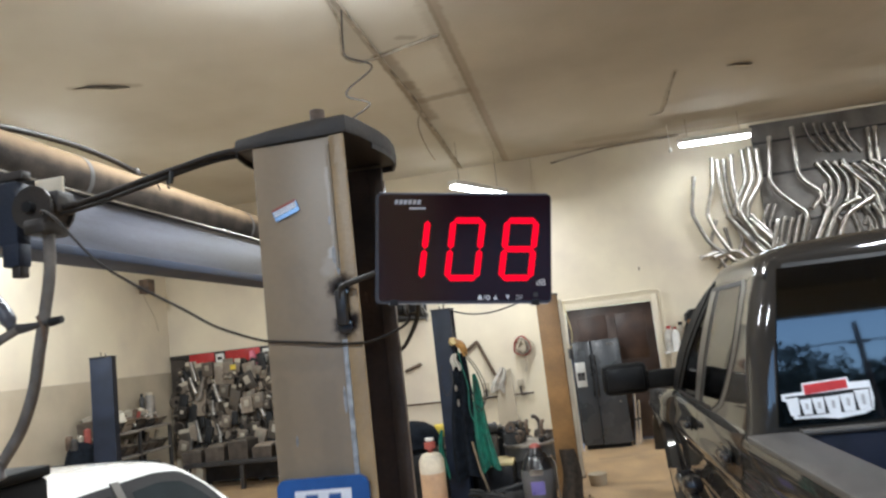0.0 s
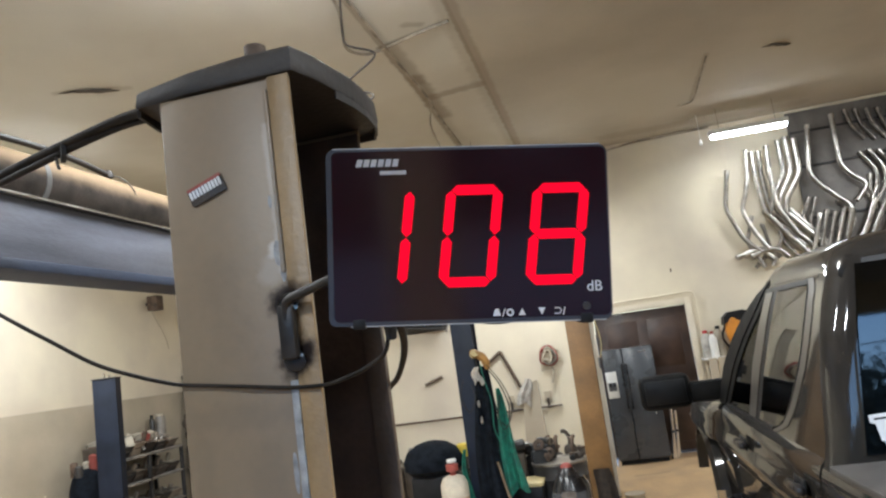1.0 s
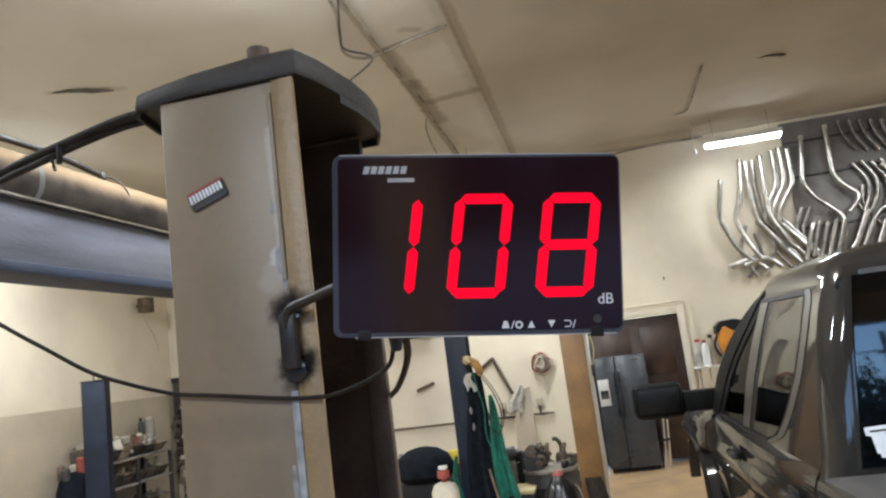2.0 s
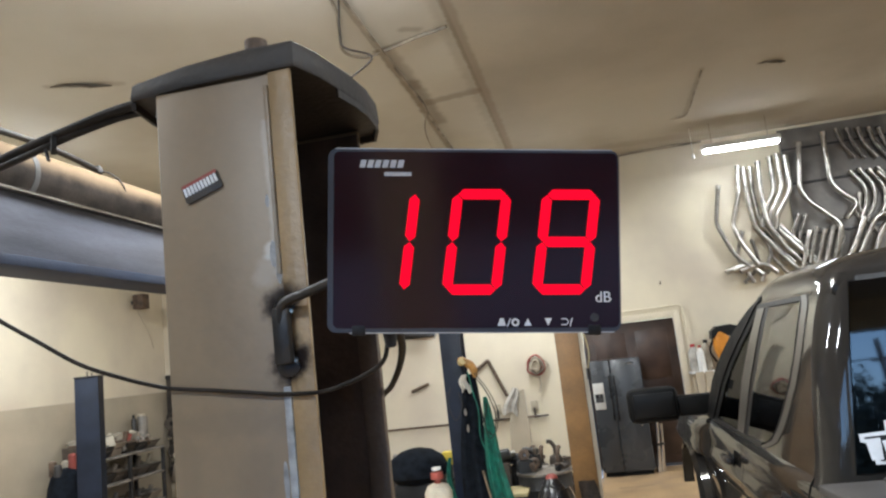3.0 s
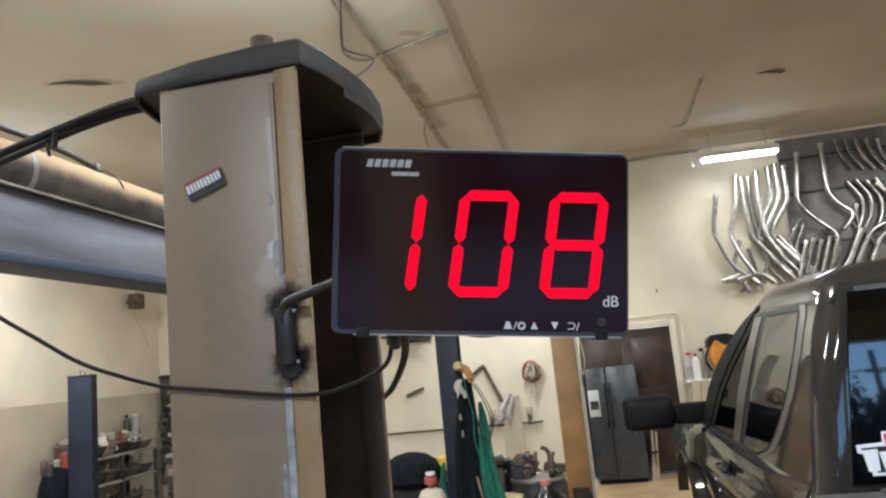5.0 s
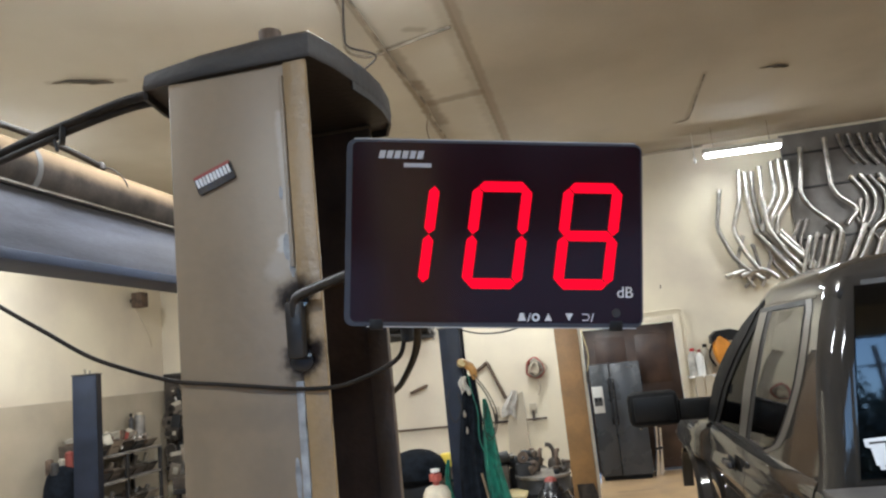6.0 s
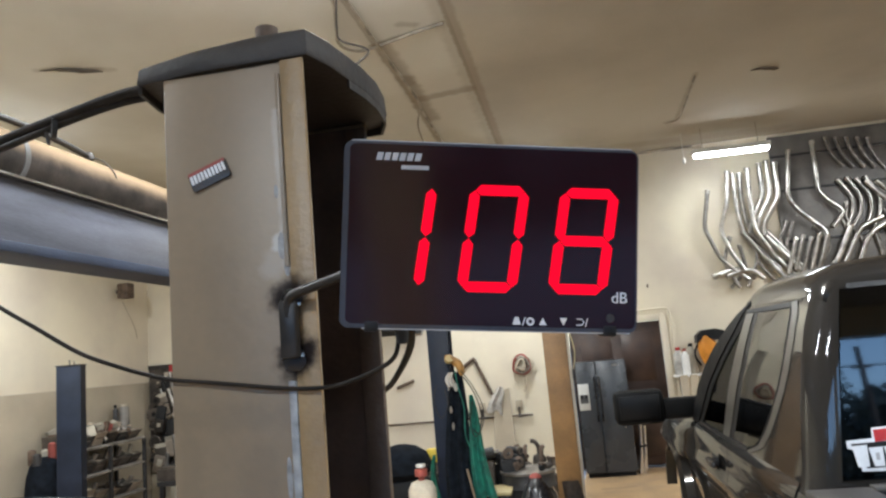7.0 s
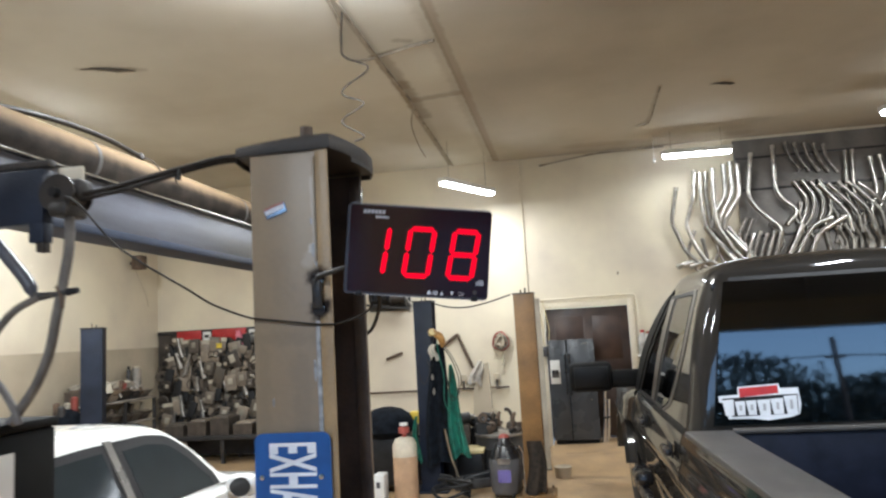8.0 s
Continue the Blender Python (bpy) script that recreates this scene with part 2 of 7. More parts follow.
M = dict(
    wall=mat("cream_paint", (0.740, 0.670, 0.504), 0.75, vary=0.08, scale=0.9, grain=140, bump=0.08, dirt=(0.60, 0.53, 0.42)),
    wall_low=mat("tan_grey_paint", (0.500, 0.432, 0.318), 0.7, vary=0.1, scale=1.2, grain=140, bump=0.08),
    ceiling=mat("stained_ceiling_paint", (0.63, 0.605, 0.53), 0.85, vary=0.1, scale=0.5, grain=120, bump=0.1, dirt=(0.50, 0.46, 0.38)),
    ceiling_tan=mat("aged_tan_ceiling_paint", (0.50, 0.455, 0.37), 0.85, vary=0.1, scale=0.5, grain=120, bump=0.1, dirt=(0.38, 0.335, 0.265)),
    tape_dark=mat("dark_ceiling_crack", (0.27, 0.225, 0.165), 0.9, vary=0.3, scale=9),
    dark_duct=dust_and_toplight(mat("grimy_pipe_pale_top", (0.034, 0.027, 0.022), 0.8, vary=0.3, scale=7, spec=0.1), (0.165, 0.118, 0.072), -0.12, 0.62),
    liner=mat("sky_tinted_bed_liner", (0.011, 0.0135, 0.026), 0.5, vary=0.2, scale=9, bump=0.04, spec=0.2),
    tape=mat("dusty_joint_tape", (0.45, 0.395, 0.31), 0.9, vary=0.3, scale=5),
    floor=mat("worn_tan_concrete", (0.46, 0.315, 0.165), 0.5, vary=0.2, scale=3.2, grain=60, bump=0.1, dirt=(0.36, 0.245, 0.135)),
    beige=mat("beige_lift_enamel", (0.212, 0.160, 0.099), 0.42, vary=0.09, scale=3, grain=60, bump=0.04, dirt=(0.185, 0.135, 0.084)),
    tan_edge=mat("ochre_lift_enamel", (0.36, 0.245, 0.115), 0.45, vary=0.15, scale=5),
    ochre=mat("ochre_brown_enamel", (0.245, 0.132, 0.040), 0.5, vary=0.2, scale=3, grain=40),
    grease_shade=mat("greasy_black_slot_shade", (0.070, 0.046, 0.034), 0.5, vary=0.3, scale=8),
    dark_steel=mat("dark_painted_steel", (0.05, 0.047, 0.045), 0.5, vary=0.25, scale=7),
    black=mat("black_plastic", (0.014, 0.014, 0.015), 0.5, vary=0.2, scale=12, spec=0.25),
    rubber=mat("black_rubber", (0.02, 0.02, 0.02), 0.7, vary=0.25, scale=15),
    cable=mat("dusty_black_cable", (0.030, 0.024, 0.019), 0.75, vary=0.3, scale=15, spec=0.2),
    navy=mat("navy_lift_enamel", (0.0145, 0.021, 0.040), 0.55, vary=0.2, scale=4, spec=0.3),
    blue_beam=mat("slate_blue_enamel", (0.082, 0.086, 0.108), 0.40, vary=0.3, scale=8, grain=120, dirt=(0.040, 0.042, 0.054), stretch=(1, 0.2, 1.6)),
    grey=mat("grey_enamel", (0.12, 0.12, 0.125), 0.4, vary=0.15, scale=3),
    steel=mat("bright_steel", (0.62, 0.60, 0.56), 0.22, 1.0, vary=0.15, scale=6, bump=0.03),
    alu=mat("aluminised_exhaust_tube", (0.52, 0.495, 0.445), 0.33, 1.0, vary=0.18, scale=9, bump=0.03, rand=0.25),
    chrome=mat("chrome", (0.8, 0.8, 0.8), 0.08, 1.0, vary=0.05, bump=0),
    white=mat("white_paint", (0.78, 0.77, 0.73), 0.35, vary=0.05, bump=0.02),
    carwhite=mat("white_car_paint", (0.62, 0.615, 0.59), 0.25, vary=0.03, bump=0, coat=0.8),
    truck=mat("dark_grey_metallic_paint", (0.018, 0.016, 0.014), 0.5, 0.0, vary=0.06, scale=2, bump=0, coat=0.8, spec=0.05),
    paper=mat("paper", (0.75, 0.74, 0.70), 0.7, vary=0.05, bump=0),
    red=mat("red_plastic", (0.50, 0.03, 0.03), 0.4, vary=0.15),
    sign_blue=mat("blue_enamel_sign", (0.02, 0.09, 0.30), 0.35, vary=0.12, scale=9, bump=0.02),
    sign_white=mat("faded_white_lettering", (0.78, 0.80, 0.84), 0.5, vary=0.1, bump=0),
    green=mat("green_tarp_cloth", (0.016, 0.165, 0.111), 0.7, vary=0.25, scale=14),
    orange=mat("orange_plastic", (0.75, 0.30, 0.03), 0.4, vary=0.12),
    yellow=mat("yellow_plastic", (0.75, 0.55, 0.05), 0.45, vary=0.12),
    brown=mat("brown_door_veneer", (0.066, 0.036, 0.023), 0.35, vary=0.25, scale=4),
    cyl=mat("tan_gas_cylinder", (0.50, 0.33, 0.20), 0.45, vary=0.12),
    clear=glass("window_glass", (0.75, 0.78, 0.78)),
    tint=glass("tinted_rear_glass", (0.10, 0.11, 0.13), 0.03, 1.75),
    side_tint=glass("light_tinted_side_glass", (0.68, 0.69, 0.67), 0.015, 1.5),
    car_grey=mat("satin_grey_trim", (0.15, 0.14, 0.125), 0.3, 0.3, vary=0.1, bump=0),
    rail_plastic=mat("faded_grey_plastic", (0.054, 0.050, 0.046), 0.55, vary=0.2, scale=8),
    reel_brown=mat("grimy_brown_reel_paint", (0.026, 0.019, 0.014), 0.6, vary=0.3, scale=9),
    fog_bag=mat("cloudy_plastic_bag", (0.55, 0.52, 0.46), 0.35, vary=0.2, scale=9),
    galv=mat("dull_galvanised_sheet", (0.34, 0.31, 0.27), 0.55, 0.2, vary=0.25, scale=4),
    lip_brown=mat("shaded_tan_lip", (0.105, 0.074, 0.052), 0.5, vary=0.25, scale=8),
    front_cab_dark=glass("front_glass_cab_shade", (0.06, 0.06, 0.06), 0.015, 1.06),
    badge_metal=mat("polished_grey_badge", (0.20, 0.20, 0.21), 0.08, 0.9, vary=0.1, bump=0),
    bracket=mat("rubbed_grey_brown_steel", (0.030, 0.026, 0.023), 0.42, 0.2, vary=0.3, scale=25, bump=0.06),
    edge_highlight=mat("pale_edge_highlight", (0.42, 0.42, 0.42), 0.35, vary=0.1, bump=0),
    acrylic=mat("grey_acrylic_rim", (0.060, 0.062, 0.075), 0.12, vary=0.1, bump=0),
    white_grubby=mat("grubby_white_paint", (0.62, 0.58, 0.48), 0.6, vary=0.15, scale=3, dirt=(0.45, 0.40, 0.31)),
    mark_grey=mat("grey_print", (0.42, 0.42, 0.44), 0.5, vary=0.1, bump=0),
    mirror_face=mat("dark_mirror_back", (0.006, 0.006, 0.006), 0.35, vary=0.1, bump=0, spec=0.2),
    pillar_reflect=mat("pillar_wall_reflection", (0.060, 0.054, 0.047), 0.35, vary=0.1, scale=3, bump=0),
    mirror_black=mat("matte_black_plastic", (0.007, 0.007, 0.007), 0.62, vary=0.2, scale=8, bump=0.03, spec=0.1),
    car_glass=mat("dark_car_glass", (0.018, 0.022, 0.024), 0.03, vary=0.05, bump=0, spec=0.12),
    face=mat("smoked_display_plate", (0.016, 0.002, 0.004), 0.10, vary=0.1, bump=0, spec=0.5),
    led=glow("lit_red_segment", (1.0, 0.0, 0.016), 0.16),
    lamp=glow("lamp_diffuser", (1.0, 0.97, 0.9), 4.5),
    hose_grey=mat("dusty_grey_rubber", (0.16, 0.145, 0.13), 0.65, vary=0.2, scale=12),
    yellow_wire=mat("pale_yellow_cable", (0.55, 0.45, 0.22), 0.5, vary=0.1, bump=0),
    apron=mat("greasy_brown_cloth", (0.045, 0.032, 0.021), 0.85, vary=0.4, scale=18),
    fridge=mat("charcoal_enamel", (0.056, 0.061, 0.068), 0.28, vary=0.05, scale=3, bump=0.02),
    cloth_dark=mat("dark_navy_cloth", (0.011, 0.014, 0.020), 0.9, vary=0.3, scale=14, spec=0.1),
    parts_a=mat("dull_packaging", (0.23, 0.19, 0.145), 0.45, vary=0.15, scale=7, bump=0.04, rand=0.75),
    parts_b=mat("dark_cast_iron", (0.10, 0.082, 0.066), 0.5, 0.3, vary=0.2, scale=9, bump=0.06, rand=0.5),
    violet=mat("violet_screen_film", (0.14, 0.12, 0.36), 0.3, vary=0.1, bump=0),
    cap=mat("dark_brown_grimy_steel", (0.030, 0.023, 0.018), 0.6, vary=0.3, scale=9),
    dark_board=mat("dark_grey_board", (0.20, 0.185, 0.165), 0.6, vary=0.2, scale=3),
    peg=mat("grimy_pegboard", (0.075, 0.062, 0.05), 0.8, vary=0.25, scale=6),
    steel_dull=mat("dull_steel", (0.40, 0.37, 0.33), 0.4, 0.8, vary=0.25, scale=12, rand=0.2),
    pink=mat("pink_plastic", (0.70, 0.22, 0.30), 0.4, vary=0.1),
    red_dull=mat("dull_red_rubber", (0.35, 0.08, 0.06), 0.6, vary=0.2),
    orange_dull=mat("dusty_orange_plastic", (0.42, 0.22, 0.05), 0.5, vary=0.2, scale=14),
    rust=mat("rusty_brown_steel", (0.16, 0.11, 0.075), 0.7, 0.2, vary=0.3, scale=12),
    black_gloss=mat("glossy_black_plastic", (0.015, 0.014, 0.015), 0.27, vary=0.1, bump=0),
    scraped=mat("scraped_pale_metal", (0.36, 0.37, 0.38), 0.5, vary=0.25, scale=30),
    card=mat("grubby_card", (0.40, 0.36, 0.28), 0.7, vary=0.15, bump=0, rand=0.6),
    leaf=mat("dark_foliage", (0.115, 0.125, 0.10), 0.8, vary=0.3, scale=4),
    bark=mat("weathered_pole_wood", (0.12, 0.09, 0.07), 0.9, vary=0.3, scale=6),
    asphalt=mat("pale_worn_asphalt", (0.12, 0.12, 0.12), 0.85, vary=0.25, scale=1.5),
)

# soot round the bracket's welds on the column, rubbed paint beside the seam
SOOT = ((0.066, 1.944, 0.082, 1.952, 0.027, 0.9), (0.075, 1.855, 0.089, 1.867, 0.029, 0.95), (0.076, 1.87, 0.077, 1.94, 0.018, 0.5), (0.068, 1.944, 0.084, 1.950, 0.020, 0.95), (0.075, 1.858, 0.087, 1.866, 0.022, 0.95))
for key in ("beige", "tan_edge"):
    stained(M[key], SOOT, (0.014, 0.010, 0.009), 60, 0.5, True)
stained(M["beige"], ((0.060, 2.02, 0.062, 2.03, 0.010, 0.7), (0.072, 1.99, 0.066, 2.22, 0.007, 0.35), (0.05, 1.99, 0.055, 2.0, 0.02, 0.25)), (0.40, 0.39, 0.36), 70, 0.6)
# level band: the power cable's shadow put into the colour; the others are streaks
stained(M["beige"], ((-0.112, 1.79, 0.11, 1.785, 0.02, 0.22), (-0.09, 1.2, -0.085, 1.75, 0.02, 0.2), (0.03, 1.3, 0.02, 1.72, 0.03, 0.2), (-0.02, 1.9, -0.03, 2.0, 0.04, 0.16)), (0.10, 0.075, 0.05), 40, 0.8)
stained(M["floor"], ((-0.05, 9.75, 0.28, 9.80, 0.05, 0.4), (0.0, 8.7, 0.5, 8.65, 0.09, 0.35), (-1.9, 7.4, -0.9, 7.6, 0.35, 0.45), (0.2, 7.2, 0.3, 8.3, 0.16, 0.3), (-2.6, 4.5, -1.4, 5.2, 0.4, 0.35)), (0.12, 0.085, 0.055), 9, 0.8)
# brown dust along the ceiling's joints; broad faint brown bands beside two walls
stained(M["ceiling"], ((-1.60, 1.5, -1.57, 6.3, 0.022, 0.6), (-1.565, 6.3, -1.55, 7.7, 0.032, 0.75), (-1.55, 7.7, -1.60, 10.9, 0.045, 0.75), (-1.49, 6.3, -1.47, 7.2, 0.075, 0.45), (-1.49, 7.1, -1.49, 8.3, 0.10, 0.6),
                       (-0.89, 1.5, -0.89, 10.9, 0.035, 0.75), (-0.92, 5.2, -0.92, 10.9, 0.10, 0.3), (-1.60, 6.28, -0.94, 6.08, 0.022, 0.6), (-1.28, 6.0, -1.17, 6.05, 0.05, 0.45),
                       (-1.50, 7.66, -0.93, 7.59, 0.085, 0.6), (-4.3, 5.72, -3.75, 5.92, 0.05, 0.35), (-6.7, 3.0, -6.2, 10.9, 0.4, 0.25)), (0.235, 0.185, 0.125), 9, 0.6)
stained(M["ceiling_tan"], ((-0.86, 1.5, -0.86, 10.9, 0.05, 0.5), (1.31, 8.1, 1.32, 9.6, 0.035, 0.35), (1.19, 9.71, 1.31, 9.66, 0.04, 0.4), (0.3, 10.5, 2.8, 10.7, 0.16, 0.3)), (0.235, 0.175, 0.11), 9, 0.6)


# ---- mesh helpers ----
class Geo:
    def __init__(self):
        self.v, self.f = [], []

    def add(self, verts, faces):
        k = len(self.v)
        self.v += [tuple(p) for p in verts]
        self.f += [tuple(i + k for i in f) for f in faces]
        return self

    def box(self, x0, x1, y0, y1, z0, z1, r=0.0, m=None):
        b = bmesh.new()
        bmesh.ops.create_cube(b, size=1)
        for p in b.verts:
            p.co = Vector(((x0 + x1) / 2 + p.co.x * (x1 - x0), (y0 + y1) / 2 + p.co.y * (y1 - y0), (z0 + z1) / 2 + p.co.z * (z1 - z0)))
        if r:
            bmesh.ops.bevel(b, geom=b.edges[:], offset=min(r, 0.45 * min(x1 - x0, y1 - y0, z1 - z0)), segments=2, profile=0.5, affect="EDGES")
        if m is not None:
            b.transform(m)
        b.verts.index_update()
        self.add([p.co for p in b.verts], [[q.index for q in f.verts] for f in b.faces])
        b.free()
        return self

    def cyl(self, p, q, r, r2=None, n=14):
        r2 = r if r2 is None else r2
        p, q = Vector(p), Vector(q)
        a = (q - p).normalized()
        u = a.orthogonal().normalized()
        w = a.cross(u)
        ring = [math.cos(2 * math.pi * i / n) * u + math.sin(2 * math.pi * i / n) * w for i in range(n)]
        vs = [p + r * d for d in ring] + [q + r2 * d for d in ring]
        fs = [(i, (i + 1) % n, n + (i + 1) % n, n + i) for i in range(n)] + [tuple(range(n))[::-1], tuple(range(n, 2 * n))]
        return self.add(vs, fs)

    def tube(self, pts, r, n=10, caps=True):
        pts = [Vector(p) for p in pts]
        rs = r if isinstance(r, (list, tuple)) else [r] * len(pts)
        vs, fs, u = [], [], None
        for i, p in enumerate(pts):
            a = (pts[min(i + 1, len(pts) - 1)] - pts[max(i - 1, 0)]).normalized()
            u = a.orthogonal().normalized() if u is None else (u - a * u.dot(a)).normalized()
            w = a.cross(u)
            vs += [p + rs[i] * (math.cos(2 * math.pi * k / n) * u + math.sin(2 * math.pi * k / n) * w) for k in range(n)]
        for i in range(len(pts) - 1):
            fs += [(i * n + k, i * n + (k + 1) % n, (i + 1) * n + (k + 1) % n, (i + 1) * n + k) for k in range(n)]
        if caps:
            fs += [tuple(range(n))[::-1], tuple(range((len(pts) - 1) * n, len(pts) * n))]
        return self.add(vs, fs)

    def lathe(self, prof, c=(0, 0, 0), n=18):
        vs = [(c[0] + r * math.cos(2 * math.pi * k / n), c[1] + r * math.sin(2 * math.pi * k / n), c[2] + z) for r, z in prof for k in range(n)]
        fs = [(i * n + k, i * n + (k + 1) % n, (i + 1) * n + (k + 1) % n, (i + 1) * n + k) for i in range(len(prof) - 1) for k in range(n)]
        fs += [tuple(range(n))[::-1], tuple(range((len(prof) - 1) * n, len(prof) * n))]
        return self.add(vs, fs)

    def prism(self, poly, fa, fb):
        """A polygon (pairs) between two mappings of a pair to a place."""
        n = len(poly)
        vs = [fa(*p) for p in poly] + [fb(*p) for p in poly]
        fs = [tuple(range(n))[::-1], tuple(range(n, 2 * n))] + [(i, (i + 1) % n, n + (i + 1) % n, n + i) for i in range(n)]
        return self.add(vs, fs)

    def loft(self, rings, closed=True, caps=True):
        n = len(rings[0])
        vs = [p for r in rings for p in r]
        fs = [(i * n + k, i * n + (k + 1) % n, (i + 1) * n + (k + 1) % n, (i + 1) * n + k) for i in range(len(rings) - 1) for k in range(n if closed else n - 1)]
        if caps and closed:
            fs += [tuple(range(n))[::-1], tuple(range((len(rings) - 1) * n, len(rings) * n))]
        return self.add(vs, fs)

    def moved(self, m):
        self.v = [tuple(m @ Vector(p)) for p in self.v]
        return self


def spline(pts, steps=6):
    """A smooth line through points (Catmull-Rom)."""
    p = [Vector(a) for a in pts]
    p = [2 * p[0] - p[1]] + p + [2 * p[-1] - p[-2]]
    out = []
    for i in range(1, len(p) - 2):
        for k in range(steps):
            t = k / steps
            out.append(0.5 * (2 * p[i] + (p[i + 1] - p[i - 1]) * t + (2 * p[i - 1] - 5 * p[i] + 4 * p[i + 1] - p[i + 2]) * t * t
                              + (3 * p[i] - p[i - 1] - 3 * p[i + 1] + p[i + 2]) * t ** 3))
    return out + [p[-2]]


def rounded(pts, r=0.10, n=5):
    """A line whose corners are rounded."""
    p = [Vector(a) for a in pts]
    out = [p[0]]
    for a, b, c in zip(p, p[1:], p[2:]):
        u, w = (a - b), (c - b)
        k = min(r, 0.45 * u.length, 0.45 * w.length)
        s0, s1 = b + u.normalized() * k, b + w.normalized() * k
        out += [s0 * (1 - t) ** 2 + b * 2 * t * (1 - t) + s1 * t * t for t in np.linspace(0, 1, n + 1)]
    return out + [p[-1]]


def mesh_of(name, g, material):
    me = bpy.data.meshes.new(name)
    me.from_pydata(g.v, [], g.f)
    b = bmesh.new()
    b.from_mesh(me)
    bmesh.ops.recalc_face_normals(b, faces=b.faces[:])
    b.to_mesh(me)
    b.free()
    me.materials.append(material)
    me.polygons.foreach_set("use_smooth", [True] * len(me.polygons))
    me.set_sharp_from_angle(angle=radians(38))
    return me


def part(name, g, material, parent, label=""):
    ob = new(name, mesh_of(name, g, material))
    ob.parent = parent
    if label:
        ob["label"] = label
    return ob


def thing(name, m, label, category, group="", kind=""):
    ob = new(name)
    ob.empty_display_size = 0.1
    ob.matrix_world = m if isinstance(m, Matrix) else pose(*m)
    return tagged(ob, label, category, group, kind)


def single(name, g, material, label, category, group="", kind="", m=None):
    ob = new(name, mesh_of(name, g, material))
    if m is not None:
        ob.matrix_world = m
    return tagged(ob, label, category, group, kind)


def lettering(body, size, material, parent, m, label="", name="lettering", depth=0.0008, squeeze=1.0, bold=0.0):
    c = bpy.data.curves.new(name, "FONT")
    c.offset = bold
    c.body, c.size, c.extrude, c.align_x, c.align_y = body, size, depth, "CENTER", "CENTER"
    tmp = bpy.data.objects.new(name, c)
    me = bpy.data.meshes.new_from_object(tmp)
    bpy.data.objects.remove(tmp)
    me.materials.clear()
    me.materials.append(material)
    ob = new(name, me)
    ob.parent = parent
    ob.matrix_basis = m @ Matrix.Diagonal((squeeze, 1, 1, 1))
    if label:
        ob["label"] = label
    return ob


# ---- setting ----
def setting(name, g, material, label):
    return single(name, g, material, label, name.split("_")[0], kind="structure")


T = 0.2
setting("floor", Geo().box(XW - T, XE + T, YS - T, YN + T, -0.2, 0), M["floor"], "worn tan concrete workshop floor with oil stains")
setting("ceiling_boarding", Geo().box(-0.88, XE, YS, YN, CEIL - 0.004, CEIL + 0.002), M["ceiling_tan"], "browner boarding of the ceiling beyond the joint")
setting("ceiling", Geo().box(XW - T, XE + T, YS - T, YN + T, CEIL, CEIL + 0.2), M["ceiling"], "stained painted drywall ceiling with peeling joints")
DX0, DX1, DZ = -0.30, 0.97, 2.06
g = Geo().box(XW - T, DX0, YN, YN + T, 0, CEIL).box(DX1, XE + T, YN, YN + T, 0, CEIL).box(DX0, DX1, YN, YN + T, DZ, CEIL)
setting("wall_north", g, M["wall"], "cream painted workshop wall with scuffs")
setting("wall_west", Geo().box(XW - T, XW, YS, YN, 1.82, CEIL), M["wall"], "cream painted side wall")
setting("wall_west_lower", Geo().box(XW - T, XW + 0.003, YS, YN, 0, 1.82), M["wall_low"], "tan grey painted lower band of the side wall")
setting("wall_east", Geo().box(XE, XE + T, YS, YN, 0, CEIL), M["wall"], "cream painted side wall")
BAYS, OZ = ((-5.4, 1.0), (1.75, 7.4)), 3.95
edges = [XW - T] + [x for bay in BAYS for x in bay] + [XE + T]
g = Geo()
for x0, x1 in zip(edges[::2], edges[1::2]):
    g.box(x0, x1, YS - T, YS, 0, CEIL)
for x0, x1 in BAYS:
    g.box(x0, x1, YS - T, YS, OZ, CEIL)
setting("wall_south", g, M["wall"], "cream painted wall with two open bay doors")

# ---- ceiling lamps ----
def tube_lamp(place, turn, k):
    t = thing("tube_lamp", pose(*place, 0, 0, turn), "lit white LED tube lamp under the ceiling, four of eight added as fill", "lamp", "ceiling lamps")
    part("housing", Geo().box(-k - 0.02, k + 0.02, -0.07, 0.07, -0.02, 0.045, 0.01), M["white"], t)
    part("diffuser", Geo().box(-k, k, -0.055, 0.055, -0.06, -0.021, 0.015), M["lamp"], t, "glowing white diffuser")
    for x in (-0.75 * k, 0.75 * k):
        part("chain", Geo().tube([(x, 0, 0.045), (x, 0, CEIL - place[2])], 0.004, 6), M["steel"], t)
    return t


for place, turn, _, half in LAMPS:
    tube_lamp(place, turn, half)

# ---- lift columns ----
COL = dict(x0=-0.762, x1=-0.538, y0=1.80, y1=2.13, top=2.297)


